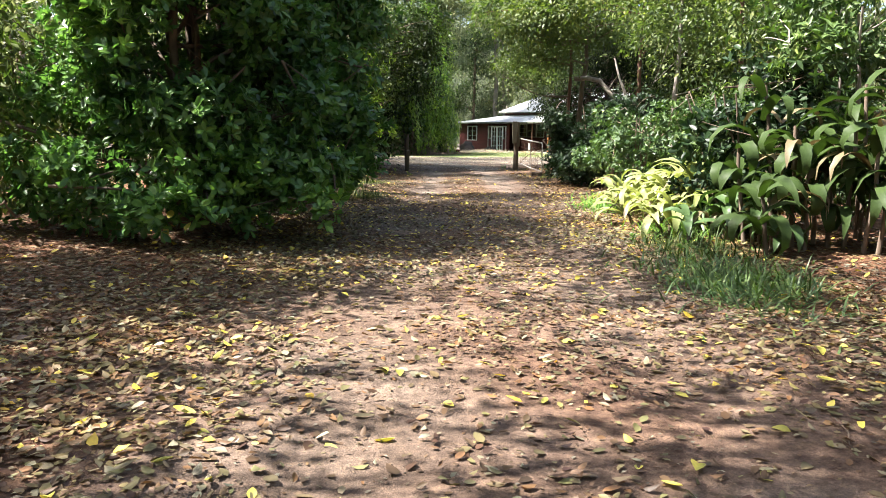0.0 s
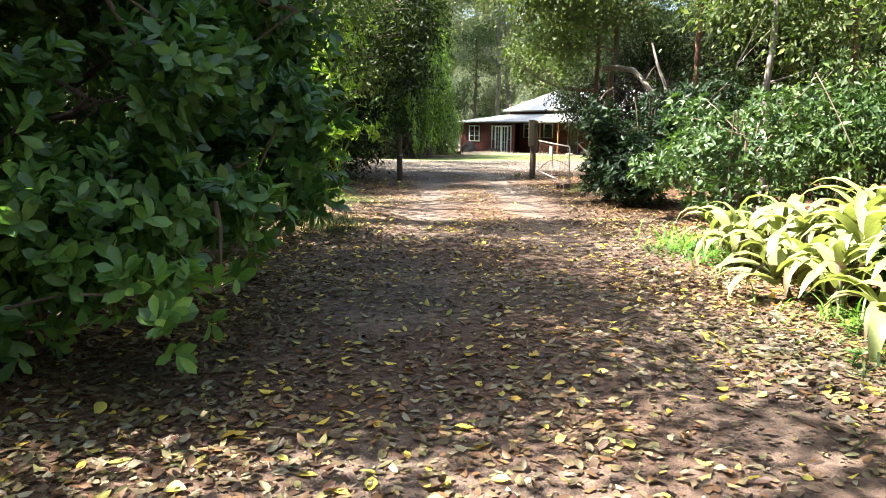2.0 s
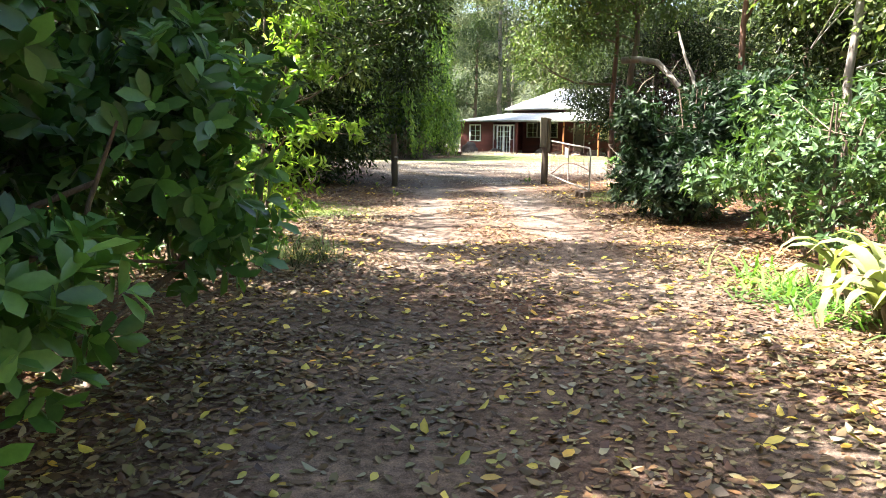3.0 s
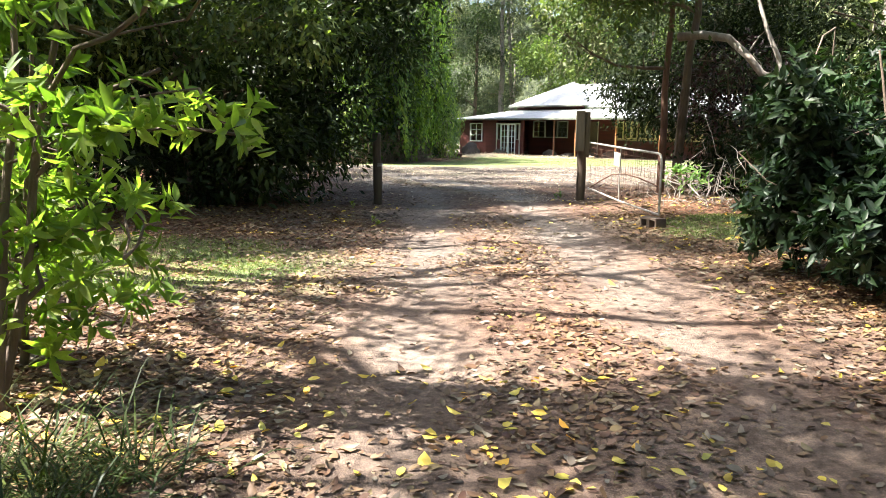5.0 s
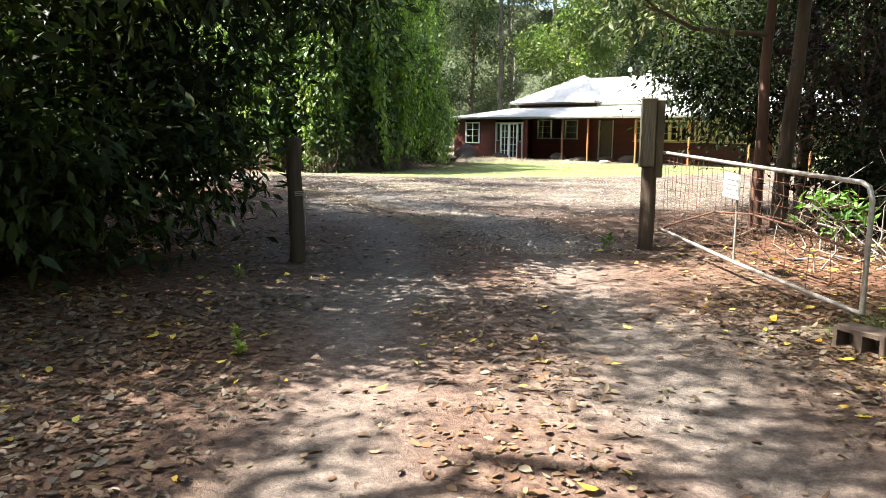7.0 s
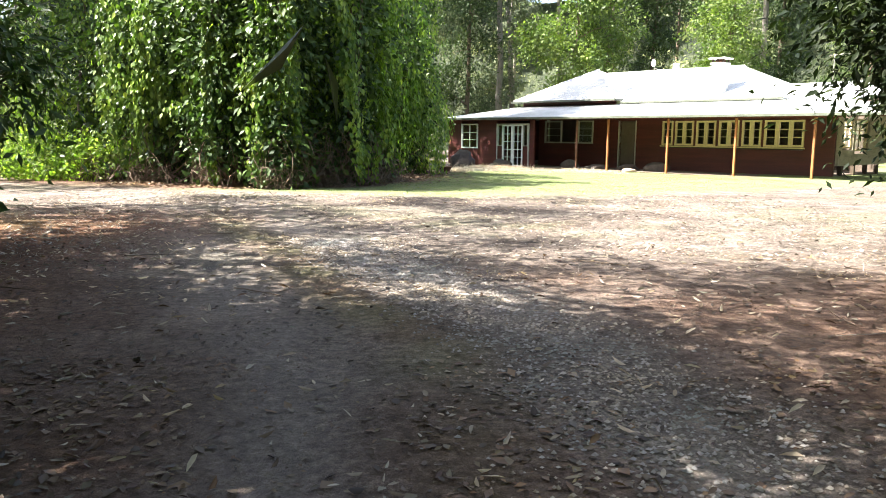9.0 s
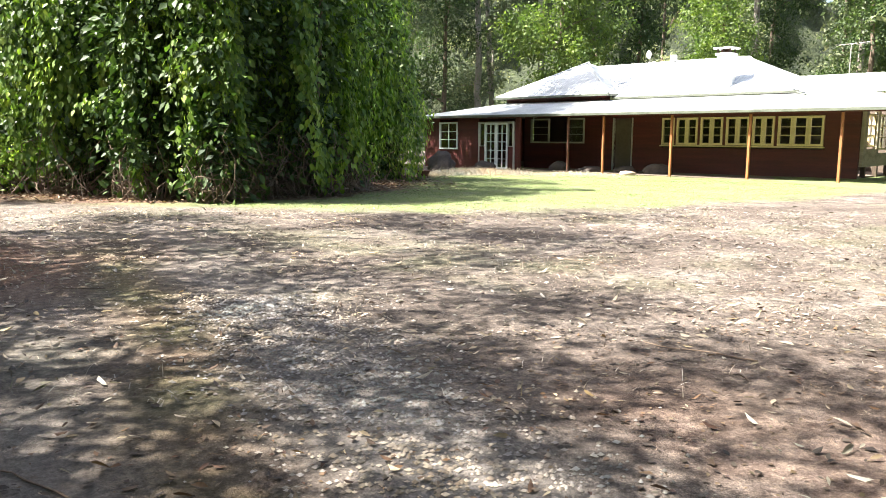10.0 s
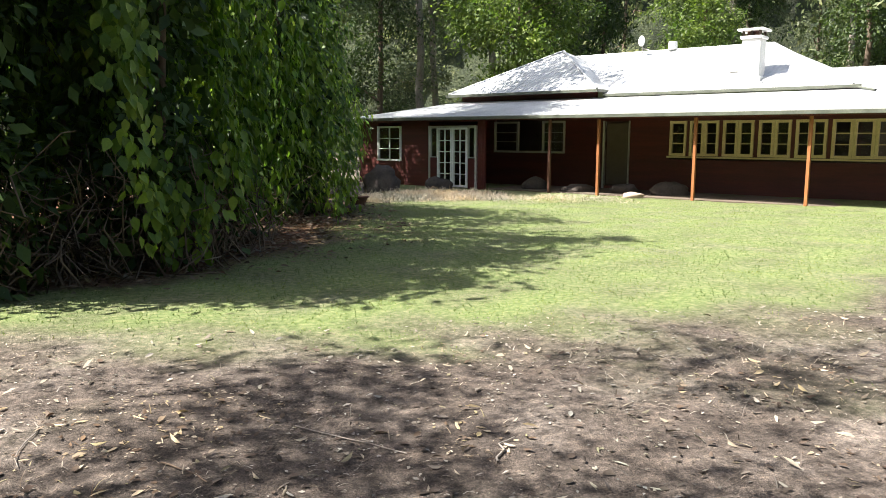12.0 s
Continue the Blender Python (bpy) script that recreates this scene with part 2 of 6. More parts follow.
# SHADY and MURKY: near-black leaves, with deep shade put into the colour
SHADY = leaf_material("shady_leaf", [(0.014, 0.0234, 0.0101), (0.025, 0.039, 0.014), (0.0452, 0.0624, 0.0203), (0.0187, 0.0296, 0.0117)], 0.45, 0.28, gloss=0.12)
MURKY = leaf_material("shade_black_leaf", [(0.010, 0.015, 0.009), (0.017, 0.026, 0.013), (0.03, 0.04, 0.017)], 0.55, 0.22, gloss=0.06)
GINGER = leaf_material("ginger_leaf", [(0.12, 0.19, 0.05), (0.22, 0.27, 0.08), (0.36, 0.36, 0.15), (0.16, 0.23, 0.06), (0.44, 0.40, 0.20)], 0.42, 0.35, (1.0, 1.05, 0.5))
VERGE = leaf_material("verge_leaf", [(0.0386, 0.071, 0.0264), (0.0579, 0.104, 0.0374), (0.0902, 0.142, 0.0495), (0.0451, 0.0874, 0.033), (0.142, 0.197, 0.0605)], 0.4, 0.28, gloss=0.35)
STRAP = leaf_material("strap_leaf", [(0.0176, 0.0328, 0.0112), (0.0272, 0.0484, 0.0152), (0.048, 0.0741, 0.0208), (0.08, 0.0858, 0.024)], 0.55, 0.22, gloss=0.15)
GRASS = leaf_material("grass_blade", [(0.09, 0.132, 0.0357), (0.131, 0.178, 0.0527), (0.207, 0.221, 0.0892), (0.108, 0.157, 0.0425)], 0.55, 0.4)
YELLOW_GREEN = leaf_material("sprout_leaf", [(0.20, 0.26, 0.03), (0.30, 0.36, 0.05), (0.38, 0.40, 0.07)], 0.45, 0.4)
STRAW = leaf_material("dry_grass", [(0.346, 0.29, 0.216), (0.48, 0.43, 0.346), (0.269, 0.215, 0.151)], 0.7, 0.3, (1, 0.95, 0.8))
PLUM = leaf_material("plum_leaf", [(0.03, 0.014, 0.018), (0.055, 0.022, 0.026), (0.026, 0.03, 0.016)], 0.4, 0.3, (1.2, 0.8, 0.8))
DEAD = leaf_material("fallen_leaf", [(0.0454, 0.0206, 0.0134), (0.117, 0.0649, 0.0342), (0.0797, 0.0433, 0.027), (0.176, 0.118, 0.0649), (0.0587, 0.0271, 0.0182), (0.16, 0.125, 0.0622), (0.107, 0.073, 0.0493), (0.155, 0.0867, 0.0415), (0.224, 0.195, 0.146), (0.0534, 0.0325, 0.0218)], 0.6, 0.15, (1, 0.9, 0.6))
AUTUMN = leaf_material("autumn_leaf", [(0.0459, 0.019, 0.0132), (0.138, 0.0815, 0.0387), (0.0786, 0.0364, 0.0217), (0.236, 0.19, 0.0851), (0.0426, 0.019, 0.0139), (0.197, 0.182, 0.0697), (0.0984, 0.0639, 0.0387), (0.197, 0.094, 0.0348), (0.289, 0.27, 0.178), (0.059, 0.0305, 0.0217)], 0.55, 0.2, (1, 0.9, 0.6))
# paler dry leaf for the open yard; its sunlit whiteness is in the colour
SUN_PALE = leaf_material("sun_pale_leaf", [(0.0954, 0.072, 0.0583), (0.173, 0.14, 0.112), (0.259, 0.225, 0.184), (0.363, 0.333, 0.292), (0.0778, 0.054, 0.0437), (0.25, 0.225, 0.136)], 0.6, 0.12, (1, 0.95, 0.8))
CRUMBS = leaf_material("dark_crumb", [(0.03, 0.02, 0.014), (0.06, 0.04, 0.028), (0.10, 0.07, 0.05), (0.04, 0.026, 0.018)], 0.7, 0.1, (1, 0.9, 0.8))
YELLOW = leaf_material("yellow_leaf", [(0.55, 0.40, 0.05), (0.62, 0.50, 0.10), (0.40, 0.36, 0.07), (0.60, 0.34, 0.05)], 0.5, 0.25, (1, 0.95, 0.5))
BARK = plain_material("bark", [(0.06, 0.04, 0.028), (0.12, 0.085, 0.06), (0.17, 0.13, 0.10)], 0.9, 3, 22, 0.6, 0.03, stretch=(1, 1, 0.25))
RED_BARK = plain_material("red_bark", [(0.07, 0.035, 0.025), (0.12, 0.06, 0.04), (0.16, 0.09, 0.06)], 0.85, 3, 20, 0.5, 0.02, stretch=(1, 1, 0.3))
PALE_BARK = plain_material("pale_bark", [(0.12, 0.10, 0.085), (0.25, 0.22, 0.19), (0.16, 0.125, 0.10)], 0.8, 2, 18, 0.4, 0.02, stretch=(1, 1, 0.3))
TWIG = plain_material("dead_twig", [(0.08, 0.055, 0.038), (0.19, 0.135, 0.09)], 0.9, 6, 30, 0.4, 0.01)
POST_WOOD = plain_material("weathered_post", [(0.04, 0.026, 0.017), (0.075, 0.052, 0.034), (0.07, 0.058, 0.034)], 0.9, 4, 30, 0.6, 0.02, stretch=(1, 1, 0.12))
SLAB_WOOD = plain_material("mossy_slab", [(0.045, 0.038, 0.022), (0.07, 0.06, 0.035), (0.09, 0.075, 0.048)], 0.9, 4, 30, 0.5, 0.02, stretch=(1, 1, 0.12))
VERANDA_WOOD = plain_material("oiled_post", [(0.24, 0.085, 0.028), (0.34, 0.13, 0.042)], 0.6, 3, 30, 0.3, 0.01, stretch=(1, 1, 0.15))
RED_BOARD = plain_material("red_weatherboard", [(0.056, 0.0095, 0.0075), (0.08, 0.0125, 0.0095), (0.11, 0.018, 0.012)], 0.6, 1.3, 25, 0.3, 0.01, stretch=(0.3, 1, 3))
GREY_BOARD = plain_material("grey_weatherboard", [(0.28, 0.25, 0.18), (0.36, 0.32, 0.24), (0.22, 0.19, 0.14)], 0.8, 1.3, 25, 0.3, 0.01, stretch=(0.3, 1, 3))
WHITE_PAINT = plain_material("white_paint", [(0.70, 0.69, 0.66), (0.8, 0.79, 0.76)], 0.5, 4, 40, 0.1, 0.004)
CREAM_PAINT = plain_material("cream_paint", [(0.58, 0.46, 0.24), (0.66, 0.54, 0.31)], 0.5, 4, 40, 0.1, 0.004)
PALE_TRIM = plain_material("pale_trim", [(0.40, 0.38, 0.33), (0.5, 0.48, 0.42)], 0.6, 4, 40, 0.1, 0.004)
GUTTER = plain_material("green_gutter", [(0.07, 0.08, 0.06), (0.12, 0.13, 0.10)], 0.5, 3, 30, 0.1, 0.004)
CONCRETE = plain_material("concrete_block", [(0.07, 0.048, 0.034), (0.125, 0.09, 0.065)], 0.95, 6, 60, 0.5, 0.01)
# ROCK is darkened: veranda shade is put into its colour
ROCK = plain_material("shade_dark_rock", [(0.04, 0.031, 0.026), (0.075, 0.06, 0.05), (0.062, 0.042, 0.031)], 0.9, 3, 20, 0.7, 0.03)
STONE = leaf_material("gravel_stone", [(0.12, 0.10, 0.085), (0.20, 0.18, 0.16), (0.29, 0.27, 0.25), (0.15, 0.125, 0.10)], 0.8, 0.0)
PALE_ROCK = plain_material("pale_rock", [(0.32, 0.24, 0.17), (0.42, 0.33, 0.25)], 0.9, 3, 20, 0.6, 0.02)
ZINC = plain_material("galvanised_tube", [(0.30, 0.28, 0.25), (0.42, 0.39, 0.35), (0.2, 0.14, 0.1)], 0.5, 5, 50, 0.15, 0.004, 0.5)
SIGN_PAINT = plain_material("sign_face", [(0.2, 0.205, 0.185), (0.28, 0.285, 0.26)], 0.6, 6, 40, 0.1, 0.004)
SIGN_INK = plain_material("sign_ink", [(0.2, 0.2, 0.2), (0.25, 0.25, 0.25)], 0.6)
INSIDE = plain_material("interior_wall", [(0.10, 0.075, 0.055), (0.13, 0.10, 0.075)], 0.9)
RUST = plain_material("rusty_iron", [(0.08, 0.035, 0.02), (0.14, 0.06, 0.035)], 0.8, 5, 40, 0.4, 0.01)

# window glass
GLASS, nt, b = mat("window_glass")
b.inputs["Base Color"].default_value = (0.9, 0.95, 0.93, 1)
b.inputs["Roughness"].default_value, b.inputs["Transmission Weight"].default_value, b.inputs["IOR"].default_value = 0.03, 1.0, 1.45

# corrugated roof sheet: ribs run down the slope (the sheets' own x lies across them)
def roof_material(name, axis, cols):
    m, nt, b = mat(name)
    tc = nt.nodes.new("ShaderNodeTexCoord")
    w = node(nt, "ShaderNodeTexWave", Scale=2.1)
    w.wave_type, w.bands_direction, w.wave_profile = "BANDS", axis, "SIN"
    nt.links.new(tc.outputs["Object"], w.inputs["Vector"])
    big = noise_at(nt, 0.7, 6, 0.65, tc.outputs["Object"])
    col = ramp(nt, big, [(0.3, cols[0]), (0.55, cols[1]), (0.75, cols[2])])
    spots = noise_at(nt, 9, 5, 0.7, tc.outputs["Object"])
    col = mixed(nt, 0.7, col, ramp(nt, spots, [(0.3, (0.75, 0.75, 0.75)), (0.6, (1.1, 1.1, 1.1))]), "MULTIPLY")
    nt.links.new(col, b.inputs["Base Color"])
    b.inputs["Roughness"].default_value, b.inputs["Metallic"].default_value = 0.5, 0.15
    bumped(nt, b, w.outputs[1], 0.8, 0.02)
    return m


ROOF_U = roof_material("corrugated_iron", "X", [(0.33, 0.34, 0.34), (0.47, 0.48, 0.48), (0.56, 0.56, 0.56)])
ROOF_V = roof_material("corrugated_iron_side", "Y", [(0.33, 0.34, 0.34), (0.47, 0.48, 0.48), (0.56, 0.56, 0.56)])

# ground: soil, gravel, turf and litter laid by where each lies
GROUND, nt, b = mat("ground")
zone = nt.nodes.new("ShaderNodeVertexColor")
zone.layer_name = "zone"
sep = nt.nodes.new("ShaderNodeSeparateColor")
nt.links.new(zone.outputs[0], sep.inputs[0])
soil_n, grit_n, fleck_n = noise_at(nt, 0.8, 6, 0.65), noise_at(nt, 45, 5, 0.75), noise_at(nt, 14, 6, 0.7)
soil = ramp(nt, soil_n, [(0.3, (0.082, 0.057, 0.042)), (0.5, (0.137, 0.099, 0.077)), (0.72, (0.22, 0.166, 0.132))])
soil = mixed(nt, 0.75, soil, ramp(nt, fleck_n, [(0.32, (0.5, 0.45, 0.42)), (0.5, (1, 1, 1)), (0.7, (1.5, 1.4, 1.25))]), "MULTIPLY")
gravel = ramp(nt, soil_n, [(0.3, (0.062, 0.050, 0.042)), (0.5, (0.104, 0.086, 0.074)), (0.72, (0.185, 0.161, 0.143))])
gravel = mixed(nt, 0.8, gravel, ramp(nt, fleck_n, [(0.35, (0.55, 0.52, 0.5)), (0.5, (1, 1, 1)), (0.68, (1.5, 1.45, 1.4))]), "MULTIPLY")
gravel = mixed(nt, 0.8, gravel, ramp(nt, grit_n, [(0.3, (0.5, 0.5, 0.5)), (0.5, (1, 1, 1)), (0.7, (1.45, 1.45, 1.45))]), "MULTIPLY")
patch_n = noise_at(nt, 3.5, 6, 0.72)
patches = ramp(nt, patch_n, [(0.36, (0.55, 0.54, 0.53)), (0.5, (0.95, 0.95, 0.95)), (0.64, (1.3, 1.28, 1.25))])
speck_n = noise_at(nt, 110, 3, 0.8)
specks = ramp(nt, speck_n, [(0.34, (0.42, 0.40, 0.38)), (0.48, (0.95, 0.95, 0.95)), (0.62, (1.7, 1.65, 1.55))])
gravel = mixed(nt, 1.0, gravel, patches, "MULTIPLY")
gravel = mixed(nt, 0.8, gravel, specks, "MULTIPLY")
soil = mixed(nt, 0.5, soil, specks, "MULTIPLY")
soil = mixed(nt, 0.6, soil, patches, "MULTIPLY")
turf = ramp(nt, fleck_n, [(0.3, (0.09, 0.125, 0.042)), (0.5, (0.155, 0.20, 0.07)), (0.7, (0.26, 0.265, 0.125))])
litter = ramp(nt, fleck_n, [(0.28, (0.04, 0.018, 0.012)), (0.45, (0.10, 0.044, 0.026)), (0.6, (0.155, 0.08, 0.044)), (0.75, (0.25, 0.16, 0.095))])
worn = ramp(nt, fleck_n, [(0.3, (0.155, 0.135, 0.118)), (0.55, (0.24, 0.215, 0.19)), (0.75, (0.36, 0.328, 0.296))])
worn = mixed(nt, 0.8, worn, ramp(nt, grit_n, [(0.3, (0.5, 0.5, 0.5)), (0.5, (1, 1, 1)), (0.7, (1.45, 1.45, 1.45))]), "MULTIPLY")
half = node(nt, "ShaderNodeMath")
half.operation = "MULTIPLY"
half.inputs[1].default_value = 0.75
nt.links.new(zone.outputs[1], half.inputs[0])
col = mixed(nt, sep.outputs[1], soil, gravel)
col = mixed(nt, half.outputs[0], col, worn)
col = mixed(nt, sep.outputs[2], col, litter)
col = mixed(nt, sep.outputs[0], col, turf)
nt.links.new(col, b.inputs["Base Color"])
b.inputs["Roughness"].default_value = 0.95
b.inputs["Specular IOR Level"].default_value = 0.2
relief = node(nt, "ShaderNodeMath")
relief.operation = "ADD"
nt.links.new(fleck_n, relief.inputs[0])
nt.links.new(grit_n, relief.inputs[1])
bumped(nt, b, relief.outputs[0], 0.75, 0.04)

# ---- ground ----
def wave(x, y, s, k=0.0):
    return (np.sin(x * s + 1.3 * k + 1.7 * np.sin(y * s * 0.7 + k)) + np.sin(y * s * 1.13 + 2.1 * k + 1.3 * np.sin(x * s * 0.9 - k)) + 0.6 * np.sin((x + y) * s * 2.3 + k)) / 2.6


def ground_z(x, y):
    x, y = np.asarray(x, float), np.asarray(y, float)
    z = 0.03 * wave(x, y, 0.55) + 0.012 * wave(x, y, 2.4, 2)
    z = z + 0.10 * np.clip((np.abs(x - 0.6) - 2.3) / 2.0, 0, 1) * np.clip((33 - y) / 3, 0, 1)   # verges
    z = z - 0.12 * np.clip((y - 48) / 14, 0, 1)                                                # falls to the house
    for c in (-0.45, 1.6):                                                                     # wheel tracks
        z = z - 0.025 * np.exp(-((x - c) / 0.35) ** 2) * np.clip((36 - y) / 4, 0, 1)
    return z


def ease(a, lo, hi):
    return np.clip((a - lo) / (hi - lo), 0, 1)


def zones(x, y):
    """How much turf, gravel and litter there is at a place."""
    w1, w2 = wave(x, y, 1.1, 1), wave(x, y, 3.7, 4)
    rough = 0.45 * w1 + 0.3 * w2
    left_patch = ease(1.9 - np.hypot((x + 3.4) / 1.35, (y - 22.4) / 1.0) + 0.5 * rough, 0.0, 0.6)
    right_patch = ease(1.5 - np.hypot((x - 4.3) / 0.95, (y - 26.0) / 1.25) + 0.3 * rough, 0.0, 0.3)
    edge = 46.35 + 0.58 * np.clip(x - 4.3, 0, 20) + 0.35 * np.clip(-1.5 - x, 0, 6)
    verge = -7.0 + 5.2 * ease(y, 48.6, 49.8) + 1.2 * ease(y, 50, 52.5) + 0.15 * (y - 50)
    lawn = ease(y - edge + 0.9 * rough, 0.0, 1.3) * ease(x - verge + 0.4 * rough, -0.3, 0.7)
    bare = ease(1.0 - np.hypot((x - 3.6) / 3.4, (y - 64.0) / 3.2), 0, 0.5)
    turf = np.maximum(np.maximum(left_patch, right_patch), lawn * (1 - 0.7 * bare)) * (0.78 + 0.3 * w2)
    gravel = np.maximum(ease(y, 31, 37) * (1 - ease(-x - 6, 0, 4) * (1 - ease(y, 40, 43))), ease(y, 19, 30) * np.exp(-((x - 0.7 + 0.15 * w1) / 1.9) ** 4))
    tracks = np.exp(-((x + 0.45) / 0.55) ** 2) + np.exp(-((x - 1.6) / 0.55) ** 2)
    litter = np.maximum(ease(np.abs(x - 0.6) - 1.7 - 0.5 * rough - 0.02 * y, 0, 1.2), 0.35 - 0.3 * tracks + 0.4 * w1) * (1 - ease(y, 31.5, 35) * ease(x + 3.5, -1.5, 1.5)) * (1 - ease(y, 40.5, 43.5))
    under = ease(2.2 - np.hypot((x + 6.0) / 4.2, (y - 57) / 4.15) + 0.25 * rough, 0, 0.5)
    litter = np.maximum(litter, under)
    mid = 0.6 - 0.45 * np.logaddexp(0, (y - 32.5) * 1.2) / 1.2
    off = (x - mid + 0.12 * w1) / np.where(y > 33, 1.08, 1.0)
    strip = np.exp(-(off / 0.3) ** 2) * ease(y, 30, 34) * ease(-y, -45, -40)
    turf = np.maximum(turf, 0.34 * strip * (0.6 + 0.5 * w2))
    sides = ease(np.abs(off) - 1.5 + 0.25 * w2, 0.0, 0.7) * ease(y, 29, 32) * (1 - ease(y, 34.8, 37.2)) * ease(x, -9, -6) * ease(-x, -9, -6)
    litter = np.maximum(litter, np.maximum(0.5 * sides * (0.75 + 0.35 * w1), 0.5 * strip))
    thatch = 0.15 * ease(wave(x, y, 0.8, 7) + 0.9 * w2, 0.1, 1.1) * ease(y, 35, 39)
    turf = np.maximum(turf, thatch)
    track = (np.exp(-((off - 0.95) / 0.5) ** 2) + np.exp(-((off + 0.95) / 0.5) ** 2)) * (0.45 * ease(y, 15, 19) + 0.55 * ease(y, 22, 28)) * (1 - 0.6 * ease(y, 37, 41)) * (0.75 + 0.4 * w1 + 0.3 * w2)
    return np.clip(turf, 0, 1), np.clip(gravel, 0, 1), np.clip(litter, 0, 1), np.clip(track, 0, 1)


def ground():
    def axis(a, b, step, far):
        mid = np.arange(a, b + 1e-6, step)
        out = np.array([step * 1.5 * 1.32 ** k for k in range(40)]).cumsum()
        out = out[out < far]
        return np.concatenate([(a - out)[::-1], mid, b + out])
    xs, ys = axis(-9, 13, 0.22, 900), axis(-1, 64, 0.22, 900)
    x, y = np.meshgrid(xs, ys)
    z = ground_z(x, y)
    nx = len(xs)
    i, j = np.meshgrid(np.arange(len(ys) - 1), np.arange(nx - 1), indexing="ij")
    f = np.stack([i * nx + j, i * nx + j + 1, (i + 1) * nx + j + 1, (i + 1) * nx + j], -1).reshape(-1, 4)
    me = make_mesh("ground", np.stack([x, y, z], -1).reshape(-1, 3), f, smooth=True)
    layer = me.color_attributes.new("zone", "FLOAT_COLOR", "POINT")
    t, g, l, k = zones(x.ravel(), y.ravel())
    layer.data.foreach_set("color", np.stack([t, g, l, k], -1).astype(np.float32).ravel())
    me.materials.append(GROUND)
    tagged(new("ground", me), "leaf-strewn dirt drive opening into a gravel yard with lawn", "ground", kind="structure")


ground()


# ---- house ----
HOUSE = pose(8.47, 63.44, 0, 0, 0, -47.757)
BASE = -0.16


def lapped_wall(u0, u1, v, z0, z1, holes, thick=0.12, board=0.16, face=-1):
    """Lapped boards on a wall along u at depth v, with holes (u0, u1, z0, z1) through it."""
    bm = bmesh.new()
    z = z0
    while z < z1 - 0.01:
        zt = min(z + board, z1)
        spans = [(u0, u1)]
        for a, b_, c, d in holes:
            if zt > c + 0.02 and z < d - 0.02:
                nxt = []
                for s, e in spans:
                    if b_ <= s or a >= e:
                        nxt.append((s, e))
                    else:
                        if a > s:
                            nxt.append((s, a))
                        if b_ < e:
                            nxt.append((b_, e))
                spans = nxt
        for s, e in spans:
            lo, hi = v + face * 0.022, v + face * 0.004
            back = v - face * thick
            pts = [(s, lo, z), (e, lo, z), (e, hi, zt), (s, hi, zt), (s, back, z), (e, back, z), (e, back, zt), (s, back, zt)]
            vs = [bm.verts.new(p) for p in pts]
            for q in ((0, 1, 2, 3), (5, 4, 7, 6), (4, 0, 3, 7), (1, 5, 6, 2), (3, 2, 6, 7), (4, 5, 1, 0)):
                bm.faces.new([vs[k] for k in q])
        z = zt
    bmesh.ops.recalc_face_normals(bm, faces=bm.faces)
    return bm


def side_wall(house, name, u, v0, v1, z0, z1, holes, material, face, label=""):
    """The same wall along v at the place u."""
    bm = lapped_wall(v0, v1, 0, z0, z1, holes, face=-1)
    m = Matrix.Translation((u, 0, 0)) @ Matrix(((0, -face, 0, 0), (1, 0, 0, 0), (0, 0, 1, 0), (0, 0, 0, 1)))
    bmesh.ops.transform(bm, matrix=m, verts=bm.verts)
    bmesh.ops.recalc_face_normals(bm, faces=bm.faces)
    return part(name, bm, material, house, label)


def sash(house, u0, u1, z0, z1, v, cols, rows, paint, name="window", label="", border=0.07, m=None):
    """A window: its frame, bars and panes."""
    m = m or Matrix()
    w = part(name, box(bmesh.new(), u0, u1, v - 0.05, v + 0.05, z0, z0 + border), paint, house, label)
    w.name = name
    w.matrix_basis = m
    bm = bmesh.new()
    box(bm, u0, u1, v - 0.05, v + 0.05, z1 - border, z1)
    box(bm, u0, u0 + border, v - 0.05, v + 0.05, z0 + border, z1 - border)
    box(bm, u1 - border, u1, v - 0.05, v + 0.05, z0 + border, z1 - border)
    part("frame", bm, paint, w)
    iu0, iu1, iz0, iz1 = u0 + border, u1 - border, z0 + border, z1 - border
    for k in range(1, cols):
        c = iu0 + (iu1 - iu0) * k / cols
        part("glazing_bar", box(bmesh.new(), c - 0.017, c + 0.017, v - 0.03, v + 0.03, iz0, iz1), paint, w)
    for k in range(1, rows):
        c = iz0 + (iz1 - iz0) * k / rows
        part("glazing_bar", box(bmesh.new(), iu0, iu1, v - 0.028, v + 0.028, c - 0.014, c + 0.014), paint, w)
    for i in range(cols):
        for j in range(rows):
            du, dz = (iu1 - iu0) / cols, (iz1 - iz0) / rows
            p = part("pane", box(bmesh.new(), iu0 + du * i + 0.012, iu0 + du * (i + 1) - 0.012, v - 0.004, v + 0.004, iz0 + dz * j + 0.01, iz0 + dz * (j + 1) - 0.01), GLASS, w)
            p.visible_shadow = False
    return w


def sheet(corners, thick=0.03):
    """A roof plane as a thin slab from three or four corners."""
    bm = bmesh.new()
    top = [bm.verts.new(c) for c in corners]
    low = [bm.verts.new((c[0], c[1], c[2] - thick)) for c in corners]
    bm.faces.new(top)
    bm.faces.new(low[::-1])
    n = len(corners)
    for k in range(n):
        bm.faces.new((top[k], low[k], low[(k + 1) % n], top[(k + 1) % n]))
    bmesh.ops.recalc_face_normals(bm, faces=bm.faces)
    return bm


